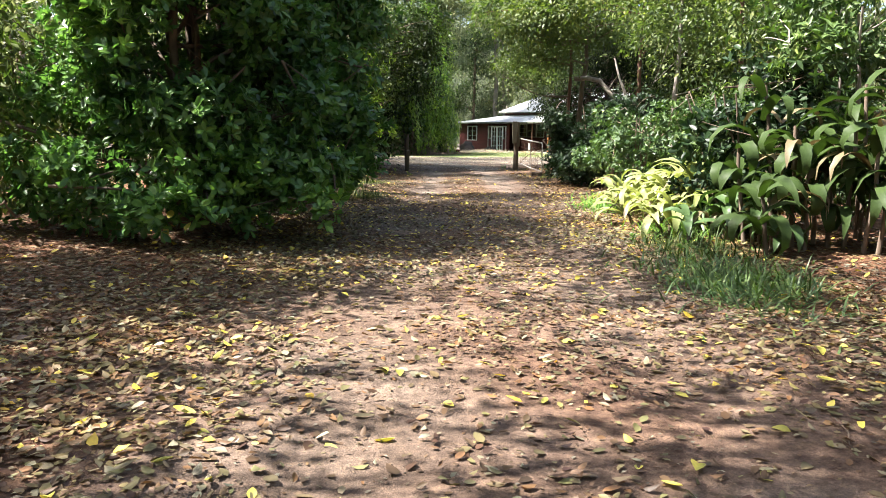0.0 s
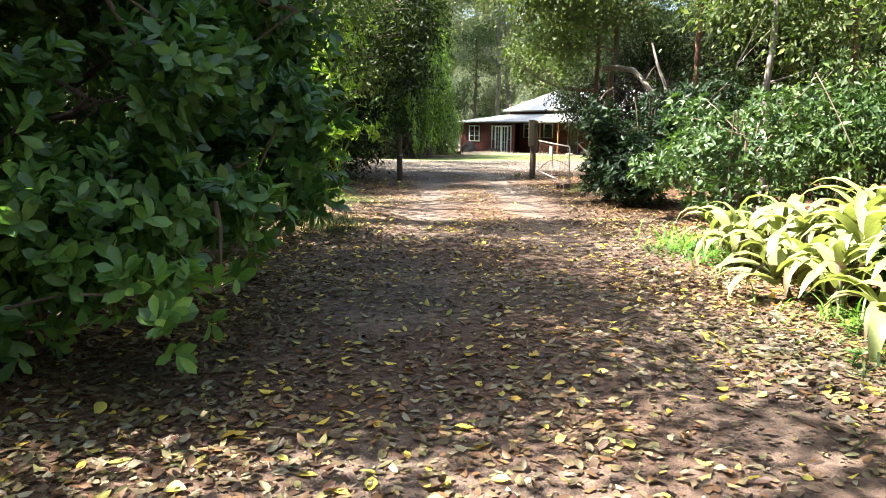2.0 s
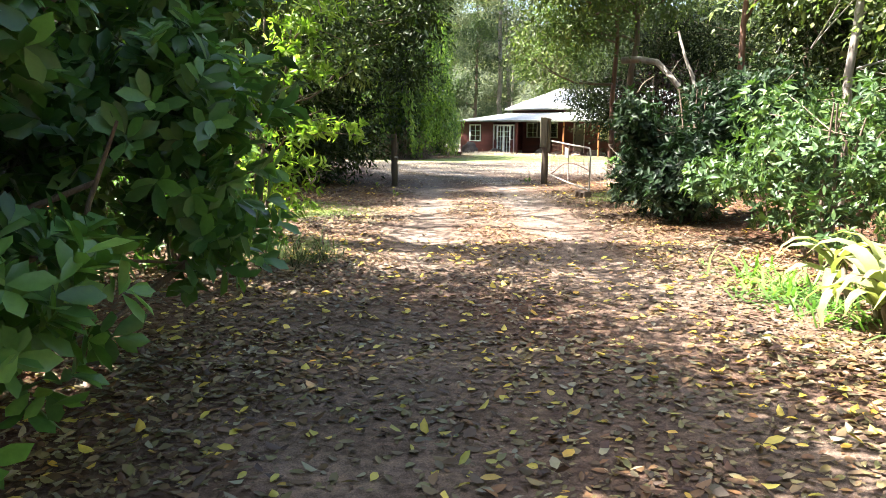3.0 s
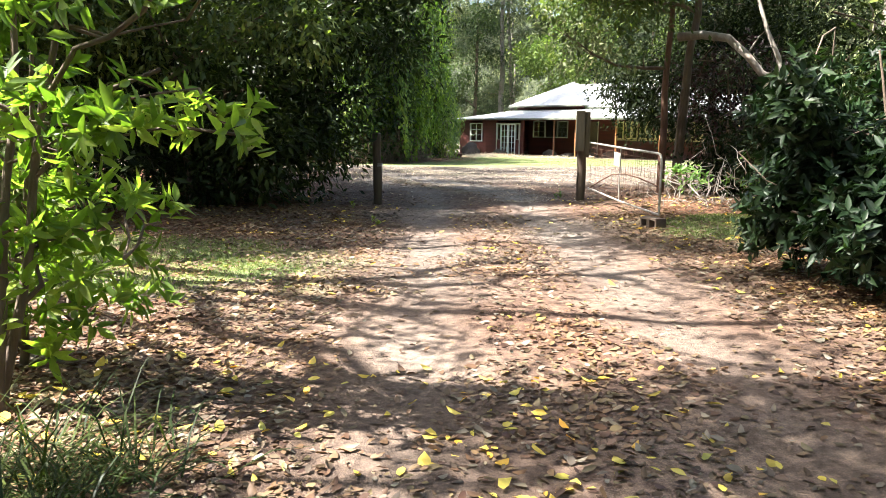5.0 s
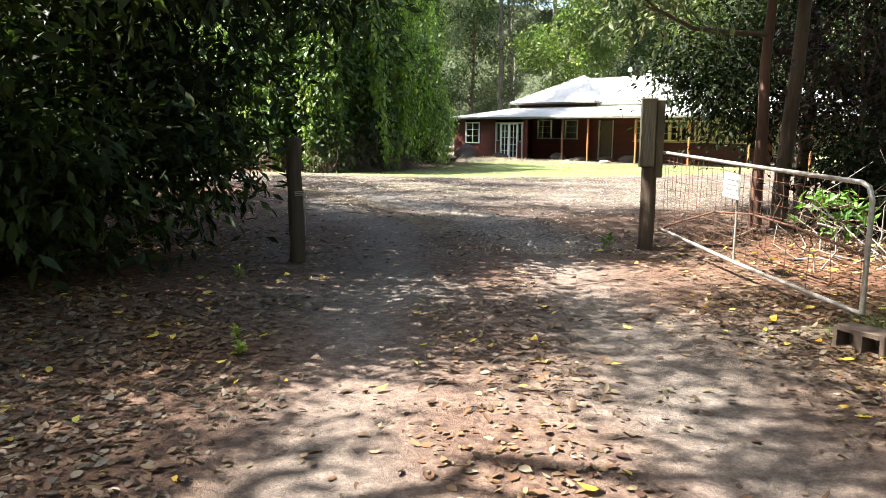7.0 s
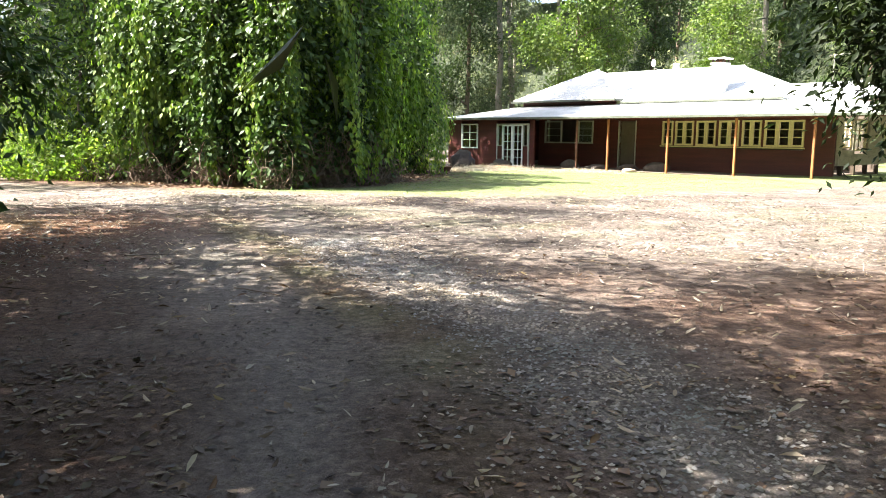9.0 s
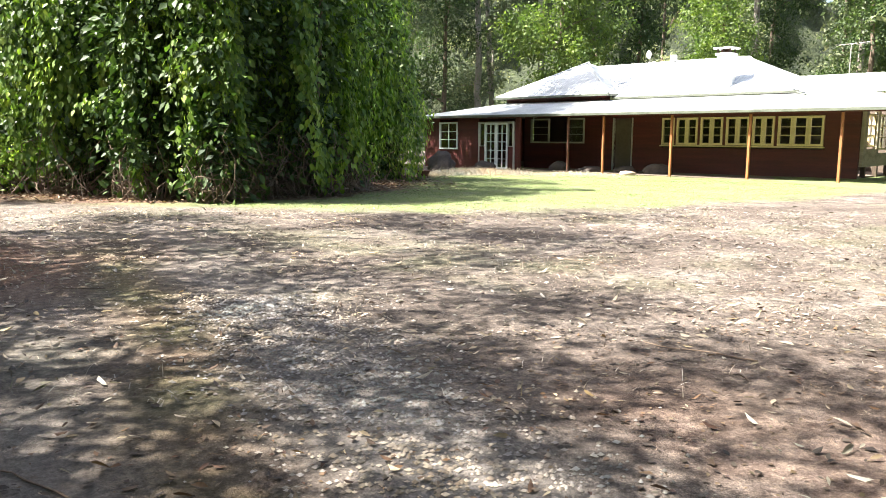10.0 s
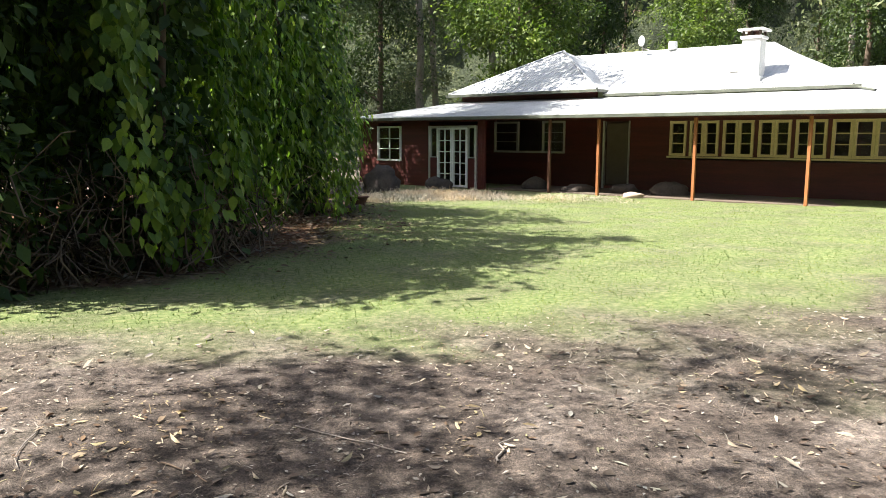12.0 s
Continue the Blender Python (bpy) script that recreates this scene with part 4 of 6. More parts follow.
# glossy shrub that leans over the drive's edge
crown_tree("glossy_shrub", "large dense shrub with glossy dark broad leaves", -3.6, 10.9,
           [(0.2, -0.6, 1.2, 1.6, 1.3, 1.0), (1.4, 0.2, 0.9, 0.9, 1.2, 0.75), (-1.6, -0.3, 1.3, 1.3, 1.2, 1.1), (0.2, 0.0, 2.9, 1.9, 1.6, 1.4),
            (1.3, 0.9, 2.2, 0.9, 1.2, 1.1), (-1.5, 0.3, 3.1, 1.4, 1.5, 1.5), (0.2, 0.5, 4.7, 1.8, 1.6, 1.4), (-1.4, 0.9, 5.0, 1.5, 1.5, 1.4), (1.4, 1.4, 4.0, 0.9, 1.1, 1.0),
            (1.75, -0.9, 0.72, 0.65, 0.8, 0.55), (1.5, -0.4, 1.7, 0.8, 0.9, 0.8), (-0.2, -1.5, 0.65, 1.3, 0.7, 0.6), (0.9, -1.2, 0.6, 0.8, 0.7, 0.55), (-1.3, -1.3, 0.7, 1.0, 0.8, 0.65), (1.2, -0.2, 3.0, 0.9, 1.0, 0.9),
            (1.95, 0.9, 1.1, 0.75, 0.9, 0.8), (1.85, 1.5, 2.1, 0.8, 0.9, 0.8), (1.7, 1.8, 3.1, 0.9, 0.9, 0.8), (-0.4, -0.9, 2.4, 1.2, 0.8, 0.9), (0.4, -0.9, 3.5, 1.2, 0.8, 0.9), (-1.0, -0.7, 3.8, 1.0, 0.8, 0.9),
            (0.4, -0.8, 4.5, 1.2, 0.8, 0.8), (-0.2, -1.1, 3.1, 1.1, 0.7, 0.8)],
           4.6, 0.09, BARK, GLOSSY, "rosette", n=8200, per=8, length=0.145, width=0.064, shape=BROAD, inner=0.25, seed=11, stems=4, category="shrub", split=4)
rng = np.random.default_rng(97)
foot = np.array([-3.6, 10.9, float(ground_z(-3.6, 10.9))])
for q in ((-3.38, 9.12, 0.36), (-3.08, 9.1, 0.4), (-3.3, 9.15, 0.55)):
    cloud = leaf_cloud(BROAD, np.array([q]) - foot, rng.normal(0, 0.3, (1, 3)) + np.array([[0, -0.4, -0.8]]), rng.normal(0, 0.2, (1, 3)) + np.array([[0, -1.0, 0.4]]), 0.16, 0.085)
    part("yellowed_leaf", make_mesh("yellowed_leaf", *cloud), YELLOW, bpy.data.objects["glossy_shrub"], "yellowed leaf")
for x, y, sd in ((-6.6, 10.2, 19), (-7.6, 13.0, 20), (-6.0, 14.6, 23)):
    crown_tree("shrub", "sun-flecked olive understorey shrub under the trees", x, y,
               [(0, 0, 0.8, 1.2, 1.2, 0.8), (0.3, 0.2, 2.0, 1.3, 1.3, 1.0), (-0.5, 0, 3.3, 1.3, 1.3, 0.9)],
               3.0, 0.04, BARK, OLIVE, n=420, per=10, spread=0.25, length=0.16, width=0.06, seed=sd, stems=3, category="shrub")
# taller dark tree behind it whose branches reach over the drive; last three lobes added unseen for shade
crown_tree("tree", "dark broadleaf tree reaching over the drive", -3.9, 13.8,
           [(0.2, 0, 4.8, 2.0, 2.2, 1.4), (1.9, -0.1, 4.7, 1.5, 1.9, 0.8), (1.7, 2.4, 4.9, 1.5, 1.4, 0.8), (-1.8, 0.2, 5.2, 2, 2, 1.6), (-0.8, 0, 6.6, 2.0, 2.4, 1.4), (1.2, -3.2, 5.6, 1.2, 1.0, 0.7), (1.8, -2.5, 5.4, 0.9, 0.9, 0.5), (1.0, -4.3, 6.0, 0.9, 0.6, 0.5)],
           7.2, 0.16, BARK, DARK, n=1250, per=13, spread=0.3, length=0.16, width=0.065, seed=12)
crown_tree("shrub", "tall leafy shrub with mid-green leaves beside the drive", -3.1, 13.9,
           [(0, 0, 1.2, 1.3, 1.2, 1.0), (0.5, 0.2, 2.4, 1.2, 1.2, 1.0), (-1.2, 0.4, 2.2, 1.3, 1.3, 1.3), (0.2, 0.4, 3.6, 1.2, 1.2, 0.9)],
           3.0, 0.05, BARK, VERGE, n=1100, per=9, spread=0.2, length=0.14, width=0.05, shape=LANCE, seed=13, stems=4, category="shrub")
crown_tree("shrub", "leafy understorey shrub in dappled light", -4.3, 18.0,
           [(0, 0, 0.7, 1.1, 1.1, 0.7), (-1.3, -0.4, 1.0, 1.3, 1.2, 0.9)],
           1.4, 0.05, BARK, LIGHT, n=380, per=9, spread=0.2, length=0.15, width=0.05, shape=LANCE, seed=14, stems=4, category="shrub")
crown_tree("shrub", "loose shrub with long bright leaves beside the grass", -2.9, 18.75,
           [(0.1, -0.2, 0.5, 0.8, 0.8, 0.5), (0, 0, 1.0, 0.7, 0.7, 0.5), (-0.6, 0.1, 1.5, 0.8, 0.8, 0.6)],
           1.9, 0.03, BARK, SUNLEAF, "rosette", n=170, per=8, length=0.15, width=0.045, shape=LANCE, seed=18, stems=4, category="shrub")
crown_tree("shrub", "bright leafy shrub crowding the drive's edge", -2.75, 16.3,
           [(0, 0, 0.6, 0.95, 1.0, 0.6), (0.2, 0, 1.5, 0.9, 1.0, 0.7), (-0.2, 0.2, 2.6, 1.0, 1.0, 0.8), (-0.3, 0, 3.6, 1.0, 1.0, 0.7), (-1.3, 0.3, 1.2, 1.0, 1.0, 1.0)],
           3.2, 0.035, BARK, LIGHT, "rosette", n=950, per=8, length=0.12, width=0.042, shape=LANCE, seed=24, stems=4, category="shrub", inner=0.25)
crown_tree("sapling", "slender sapling with long narrow bright leaves", -2.2, 18.25,
           [(0.0, 0, 0.95, 0.6, 0.5, 0.3), (0.45, 0.05, 1.45, 0.6, 0.5, 0.3), (-0.3, 0.1, 1.6, 0.6, 0.6, 0.4), (0.5, 0, 2.1, 0.6, 0.5, 0.35), (-0.1, 0.1, 2.5, 0.7, 0.6, 0.4), (-0.7, 0, 2.1, 0.6, 0.5, 0.4), (0.3, 0, 3.0, 0.6, 0.5, 0.35)],
           2.9, 0.03, BARK, SUNLEAF, "rosette", n=300, per=7, length=0.145, width=0.046, shape=LANCE, seed=15, stems=2, category="shrub", inner=0.2, up=0.3, apart=True)
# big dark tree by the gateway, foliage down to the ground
crown_tree("dense_tree", "big dense tree, deep shade in its leaf colour, foliage to the ground", -5.2, 29.3,
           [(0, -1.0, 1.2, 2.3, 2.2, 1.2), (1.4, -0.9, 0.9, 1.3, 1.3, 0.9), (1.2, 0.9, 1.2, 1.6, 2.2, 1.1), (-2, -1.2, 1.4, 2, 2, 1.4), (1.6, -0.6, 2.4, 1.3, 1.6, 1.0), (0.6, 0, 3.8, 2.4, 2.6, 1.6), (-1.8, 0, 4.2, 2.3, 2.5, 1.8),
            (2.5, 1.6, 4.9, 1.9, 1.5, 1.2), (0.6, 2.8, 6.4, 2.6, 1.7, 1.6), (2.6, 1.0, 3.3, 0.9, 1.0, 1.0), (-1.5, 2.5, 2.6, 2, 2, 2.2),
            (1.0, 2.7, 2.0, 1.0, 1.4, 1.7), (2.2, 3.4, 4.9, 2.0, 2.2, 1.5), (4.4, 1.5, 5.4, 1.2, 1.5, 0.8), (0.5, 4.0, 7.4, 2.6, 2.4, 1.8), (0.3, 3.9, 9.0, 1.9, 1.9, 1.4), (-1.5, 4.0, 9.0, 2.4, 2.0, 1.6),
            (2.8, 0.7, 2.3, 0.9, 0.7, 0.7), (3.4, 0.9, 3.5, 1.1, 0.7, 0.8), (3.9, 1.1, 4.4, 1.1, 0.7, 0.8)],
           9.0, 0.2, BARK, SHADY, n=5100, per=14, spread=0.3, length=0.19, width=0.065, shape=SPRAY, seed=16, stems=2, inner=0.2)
# its high lobes are out of view, added to shade the gravel
crown_tree("dense_tree", "dense dark tree beside the yard", -7.6, 36.5,
           [(0, 0, 1.5, 2.0, 2.4, 1.5), (0.9, 1.0, 3.2, 1.8, 2.2, 1.5), (-0.5, 0, 5.0, 2.4, 2.6, 1.8), (0.6, -1.6, 7.0, 2.4, 2.0, 1.6), (2.0, -3.4, 9.3, 2.2, 1.6, 1.0), (4.2, -2.2, 11.0, 1.8, 1.6, 0.9), (4.0, -0.5, 10.8, 1.6, 1.1, 0.7), (3.6, -4.1, 11.2, 1.8, 1.3, 0.8), (1.6, -0.4, 8.4, 1.6, 1.4, 0.9), (3.0, -0.8, 9.2, 1.3, 1.2, 0.7), (1.8, 0.8, 9.2, 1.4, 0.9, 0.6), (3.0, 1.8, 9.6, 1.2, 0.7, 0.5), (0.6, 2.6, 8.6, 1.4, 0.8, 0.6), (-0.2, 1.8, 7.0, 1.9, 1.6, 1.0), (-1.0, 3.0, 8.0, 1.6, 1.4, 0.8)],
           10.0, 0.2, BARK, DARK, n=3700, per=13, spread=0.3, length=0.18, width=0.06, seed=17)

# added lighter crown: puts the dense tree's sunlit upper leaves into colour
crown_tree("tree", "added olive crown standing for the dense tree's sunlit top", -4.8, 28.2,
           [(-0.2, -1.8, 3.1, 2.0, 0.9, 0.7), (2.0, -1.2, 3.3, 1.3, 0.9, 0.7), (-2.4, -1.5, 2.7, 1.6, 0.9, 0.8), (0.3, -1.5, 4.7, 1.9, 0.9, 0.7), (-2.2, -1.3, 4.4, 1.8, 0.9, 0.8), (2.2, -0.6, 4.9, 1.2, 0.9, 0.6)],
           4.6, 0.08, BARK, OLIVE, n=1300, per=10, spread=0.25, length=0.15, width=0.06, seed=38)

# right of the drive
crown_tree("shrub", "bushy mid-green shrub on the drive's verge", 4.4, 17.6,
           [(0, 0, 0.8, 1.3, 1.7, 0.8), (-0.5, 0.8, 0.7, 0.9, 1.0, 0.6), (0.2, 0.4, 1.7, 1.3, 1.6, 0.7), (1.3, -0.2, 1.6, 1.2, 1.6, 1.0)],
           1.8, 0.03, BARK, VERGE, "rosette", n=1300, per=7, length=0.13, width=0.05, shape=LANCE, seed=21, stems=5, category="shrub")
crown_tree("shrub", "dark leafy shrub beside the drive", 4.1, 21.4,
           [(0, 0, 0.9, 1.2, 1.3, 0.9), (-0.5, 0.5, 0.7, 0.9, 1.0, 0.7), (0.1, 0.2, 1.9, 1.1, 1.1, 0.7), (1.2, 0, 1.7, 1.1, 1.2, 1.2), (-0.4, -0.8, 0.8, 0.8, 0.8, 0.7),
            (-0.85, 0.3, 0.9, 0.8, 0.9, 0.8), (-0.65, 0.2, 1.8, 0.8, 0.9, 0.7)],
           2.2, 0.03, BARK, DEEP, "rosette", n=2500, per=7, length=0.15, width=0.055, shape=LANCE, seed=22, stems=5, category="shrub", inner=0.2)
for k, (x, y, h, sd, m) in enumerate(((6.0, 20.2, 8.5, 31, OLIVE), (7.8, 20.8, 10, 32, OLIVE), (6.9, 15.5, 9, 33, OLIVE), (8.2, 11.0, 9.5, 34, LIGHT), (8.8, 26.0, 11, 35, OLIVE), (7.2, 8.0, 8.5, 36, OLIVE))):
    crown_tree("tree", "slender tree with an airy sunlit crown", x, y,
               [(0, 0, h * 0.42, 1.6, 1.6, 1.1), (-0.7, -0.4, h * 0.6, 1.8, 1.8, 1.1), (0.8, 0.5, h * 0.62, 1.7, 1.7, 1.2), (0, 0, h * 0.82, 2.0, 2.0, 1.3), (0.6, -1.0, h * 0.28, 1.1, 1.1, 0.9)],
               h * 0.85, 0.085, PALE_BARK if sd % 2 else RED_BARK, m, n=1000, per=10, spread=0.27, length=0.125, width=0.055, seed=sd, group="trees beside the drive")
crown_tree("tree", "leafy tree reaching over the drive before the gate", 6.4, 25.4,
           [(-4.2, 1.2, 5.7, 1.3, 1.5, 0.6), (-3.4, 3.0, 6.5, 1.8, 1.7, 0.8), (-2.0, 4.6, 6.7, 1.8, 1.6, 0.8), (-2.2, 0.5, 6.0, 1.6, 1.8, 0.9), (0, 0, 7.0, 2, 2, 1.3), (0.6, 0, 4.8, 1.6, 1.6, 1.1)],
           6.8, 0.1, RED_BARK, OLIVE, n=2500, per=11, spread=0.3, length=0.16, width=0.07, seed=37, group="trees beside the drive")
for x, y, sd in ((6.5, 17.6, 161), (6.4, 13.8, 162), (7.6, 23.0, 163), (9.0, 18.5, 164)):
    crown_tree("shrub", "dark understorey shrub below slender trees", x, y,
               [(0, 0, 0.8, 1.3, 1.4, 0.8), (0.3, 0.2, 1.9, 1.2, 1.3, 0.8), (-0.4, -0.3, 1.5, 1.1, 1.2, 0.8)],
               2.2, 0.04, BARK, DARK, n=450, per=9, spread=0.22, length=0.15, width=0.06, seed=sd, stems=3, category="shrub")
crown_tree("shrub", "shrub with broad bluish-green leaves behind ginger", 4.25, 11.2,
           [(0, 0, 0.6, 0.8, 0.9, 0.6), (-0.1, -0.1, 1.4, 0.8, 0.9, 0.6), (0.5, 0, 2.1, 0.8, 0.8, 0.6), (0.9, 0.3, 1.2, 0.8, 0.8, 0.8)],
           2.0, 0.03, BARK, DEEP, "rosette", n=620, per=6, length=0.15, width=0.068, shape=BROAD, seed=165, stems=4, category="shrub", inner=0.3)
crown_tree("shrub", "tall shrub with long drooping dark leaves", 5.9, 11.6,
           [(0, 0, 1.0, 1.0, 1.0, 0.9), (-0.2, 0, 2.2, 1.2, 1.1, 0.8), (0.5, 0.2, 3.2, 1.2, 1.1, 0.8), (-0.7, -0.4, 3.0, 0.9, 0.9, 0.6)],
           3.2, 0.045, PALE_BARK, VERGE, "rosette", n=800, per=7, length=0.165, width=0.058, shape=LANCE, seed=166, stems=4, category="shrub", inner=0.3, up=0.2)
# pair of reddish trunks behind the gate
for k, (x, y, lx, sd, rad, bk) in enumerate(((5.32, 33.4, 0.0, 41, 0.105, RED_BARK), (5.74, 33.5, 0.7, 42, 0.14, BARK))):
    crown_tree("tree", "slim reddish trunk with high spreading leafy crown", x, y,
               [(-1.9, -1.0, 4.7, 1.2, 1.2, 0.5), (-1.2, 0, 5.6, 1.8, 1.8, 0.9), (0.8, 0, 6.4, 1.9, 2, 1.1), (-0.6, 0.6, 7.6, 2.2, 2.2, 1.2), (1.4, -0.8, 8.2, 2, 2, 1.2), (-2.6, -1.3, 7.4, 2.0, 2.0, 1.0)],
               8.0, rad, bk, OLIVE, n=1250, per=11, spread=0.3, length=0.16, width=0.065, seed=sd, group="trees behind the gate", lean=(lx * 0.6, 0))
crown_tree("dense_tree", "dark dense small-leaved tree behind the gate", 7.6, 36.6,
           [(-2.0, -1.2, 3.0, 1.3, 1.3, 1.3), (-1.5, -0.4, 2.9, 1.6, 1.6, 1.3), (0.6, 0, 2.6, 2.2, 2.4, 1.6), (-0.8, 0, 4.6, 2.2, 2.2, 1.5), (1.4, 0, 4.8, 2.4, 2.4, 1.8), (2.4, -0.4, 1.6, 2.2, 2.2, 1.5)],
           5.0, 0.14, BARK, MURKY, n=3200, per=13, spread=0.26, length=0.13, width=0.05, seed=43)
crown_tree("plum_shrub", "purple-leaved shrub behind the gate", 7.1, 33.6,
           [(0, 0, 1.6, 1.3, 1.3, 1.2), (0.6, 0.2, 3.0, 1.4, 1.4, 1.2), (-0.5, 0, 3.4, 0.9, 0.9, 0.8)], 3.0, 0.05, TWIG, PLUM, n=420, per=9, spread=0.22, length=0.14, width=0.055, seed=44, stems=4, category="shrub")

# tall tree out of view at the yard's edge, added to shade it
for x, y, h, sd in ((-10.5, 33.0, 13, 53),):
    crown_tree("tree", "unseen tall tree added to shade the yard's edge", x, y,
               [(0, 0, h * 0.5, 2.6, 2.6, 1.6), (1.8, 0.6, h * 0.62, 2.4, 2.4, 1.5), (-1.4, -0.8, h * 0.66, 2.4, 2.4, 1.6), (0.4, 0.2, h * 0.86, 3.0, 3.0, 1.9), (0, 0, h * 0.25, 2.0, 2.0, 1.6)],
               h * 0.85, 0.2, BARK, FOREST, n=1500, per=11, spread=0.38, length=0.24, width=0.11, seed=sd, group="tall trees along the drive")
# unseen trees, their lobes placed only to lay dapples on the drive
AIRY = "unseen airy tree added to dapple the drive's start"
for x, y, h, sd, n, lobes in (
        (-8.0, 7.0, 9.5, 56, 1040, [(0, 0, 5.5, 2.2, 2.2, 1.4), (-1.4, -0.8, 7.2, 2.2, 2.2, 1.4), (1.5, 0.4, 6.0, 1.7, 1.4, 0.9), (0.4, -2.4, 7.0, 1.9, 1.5, 0.9), (0.6, -1.1, 8.0, 1.3, 1.5, 0.7), (5.2, -1.0, 8.4, 1.2, 1.2, 0.6), (5.8, 0.9, 8.2, 1.1, 0.9, 0.5),
                                   (2.9, -0.4, 8.6, 0.7, 0.6, 0.4), (2.6, 1.7, 7.4, 0.8, 0.5, 0.4), (4.2, 1.9, 8.0, 1.0, 0.6, 0.4), (0.6, 1.6, 7.0, 1.2, 1.0, 0.6), (2.0, 3.2, 7.2, 1.8, 1.0, 0.6), (0.9, 1.6, 6.4, 0.9, 0.8, 0.5), (4.3, 3.2, 8.0, 0.8, 1.0, 0.4)]),
        (-8.0, -3.0, 9.0, 57, 720, [(0, 0, 5.0, 2.2, 2.2, 1.4), (2.4, 0.6, 7.0, 2.2, 2.2, 1.2), (-1.4, -0.8, 6.6, 2.2, 2.2, 1.4), (1.4, 0.2, 8.8, 2.8, 2.8, 1.5), (4.6, 2.2, 8.6, 1.8, 1.8, 0.8)]),
        (-8.6, 12.6, 8.0, 55, 320, [(0, 0, 4.5, 2.2, 2.2, 1.4), (2.4, 0.6, 6.3, 2.2, 2.2, 1.2), (-1.4, -0.8, 5.9, 2.2, 2.2, 1.4), (1.4, 0.2, 7.9, 2.8, 2.8, 1.5)]),
        (-8.5, 2.6, 8.0, 58, 1300, [(0, 0, 4.5, 2.2, 2.2, 1.4), (0.5, 0.4, 7.0, 1.9, 1.9, 1.1), (-1.4, -0.8, 6.0, 2.2, 2.2, 1.4), (5.3, -0.3, 9.2, 1.6, 1.4, 0.6), (4.4, -1.5, 9.2, 1.3, 1.1, 0.5), 
                                    (2.0, 0.1, 7.2, 1.0, 0.9, 0.5), (2.2, -1.3, 7.4, 1.0, 0.8, 0.5), (4.2, 0.0, 7.6, 1.3, 0.9, 0.5), (5.2, 0.9, 9.3, 1.3, 1.1, 0.6), (5.4, 2.3, 9.5, 1.3, 1.0, 0.6), (-0.4, -1.6, 8.0, 1.8, 1.5, 0.9)]),
        (-9.8, 4.2, 13.0, 54, 900, [(5.2, -2.6, 12.4, 2.2, 1.8, 0.9), (6.8, 0.2, 12.8, 2.2, 1.9, 0.9), (7.4, 2.8, 13.0, 2.0, 1.7, 0.8), (4.6, 3.4, 12.4, 1.3, 1.1, 0.6), (-1.0, 0.5, 10.0, 2.4, 2.4, 1.3), (8.8, -1.8, 13.2, 2.0, 1.8, 0.8)])):
    crown_tree("tree", AIRY, x, y, lobes, h, 0.16, BARK, FOREST, n=n, per=11, spread=0.38, length=0.2, width=0.09, seed=sd, group="tall trees along the drive")
# unseen shade caster for the dark patch on the drive
crown_tree("tree", "unseen slim tree added to shade the drive", -5.2, 17.2,
           [(0.4, 0.4, 8.6, 0.8, 0.6, 0.45), (0.9, 0.5, 9.4, 0.8, 0.6, 0.4)],
           8.8, 0.07, BARK, FOREST, n=130, per=11, spread=0.36, length=0.2, width=0.09, seed=63, group="tall trees along the drive")
# unseen crown added to break up the sun on the yard
crown_tree("tree", "unseen airy tree added to dapple the gravel yard", -9.8, 43.0,
           [(1.0, 0, 7.0, 2.0, 2.0, 1.2), (2.0, -1.5, 9.0, 1.6, 1.4, 0.7), (5.0, -0.8, 10.0, 1.7, 1.5, 0.7), (2.5, -2.6, 9.4, 1.6, 1.0, 0.6), (1.0, -3.4, 9.0, 1.5, 0.9, 0.6), (3.5, 1.0, 9.5, 1.4, 1.0, 0.6), (6.0, 2.3, 10.5, 1.8, 0.9, 0.6), (4.5, -2.6, 10.3, 1.5, 1.1, 0.6), (0.5, 2.2, 9.0, 1.6, 1.3, 0.8), (4.2, 2.6, 9.6, 1.5, 0.7, 0.5)],
           9.5, 0.18, BARK, FOREST, n=820, per=11, spread=0.36, length=0.2, width=0.09, seed=51, group="tall trees along the drive")
# high outlying lobes are unseen, added to shade drive and grass
crown_tree("dense_tree", "dense olive-green tree behind the grass patch", -7.8, 26.0,
           [(0, 0, 1.6, 2.0, 2.0, 1.6), (0.6, 0.6, 3.8, 2.2, 2.2, 1.6), (0.4, 0.4, 6.0, 2.4, 2.4, 1.6), (1.0, 1.0, 7.4, 2.0, 1.8, 1.0), (1.4, -0.6, 1.2, 1.5, 1.4, 1.2), (4.6, 0.0, 10.3, 1.9, 1.6, 0.9), (5.0, -1.6, 9.2, 1.5, 1.4, 0.8), (0.0, -1.0, 5.0, 1.6, 1.3, 1.0), (0.5, -2.5, 6.2, 1.5, 1.0, 0.8), (0.6, -1.9, 7.2, 1.4, 1.2, 0.7), (2.6, 0.4, 9.6, 1.2, 0.8, 0.6), (1.8, 0.9, 7.8, 0.8, 0.6, 0.5), (4.2, 1.4, 10.0, 1.8, 0.6, 0.5), (2.4, 1.5, 9.6, 1.4, 0.5, 0.5), (0.6, -1.3, 8.0, 0.9, 0.9, 0.6)],
           9.5, 0.16, BARK, OLIVE, n=3100, per=13, spread=0.3, length=0.18, width=0.06, seed=60)
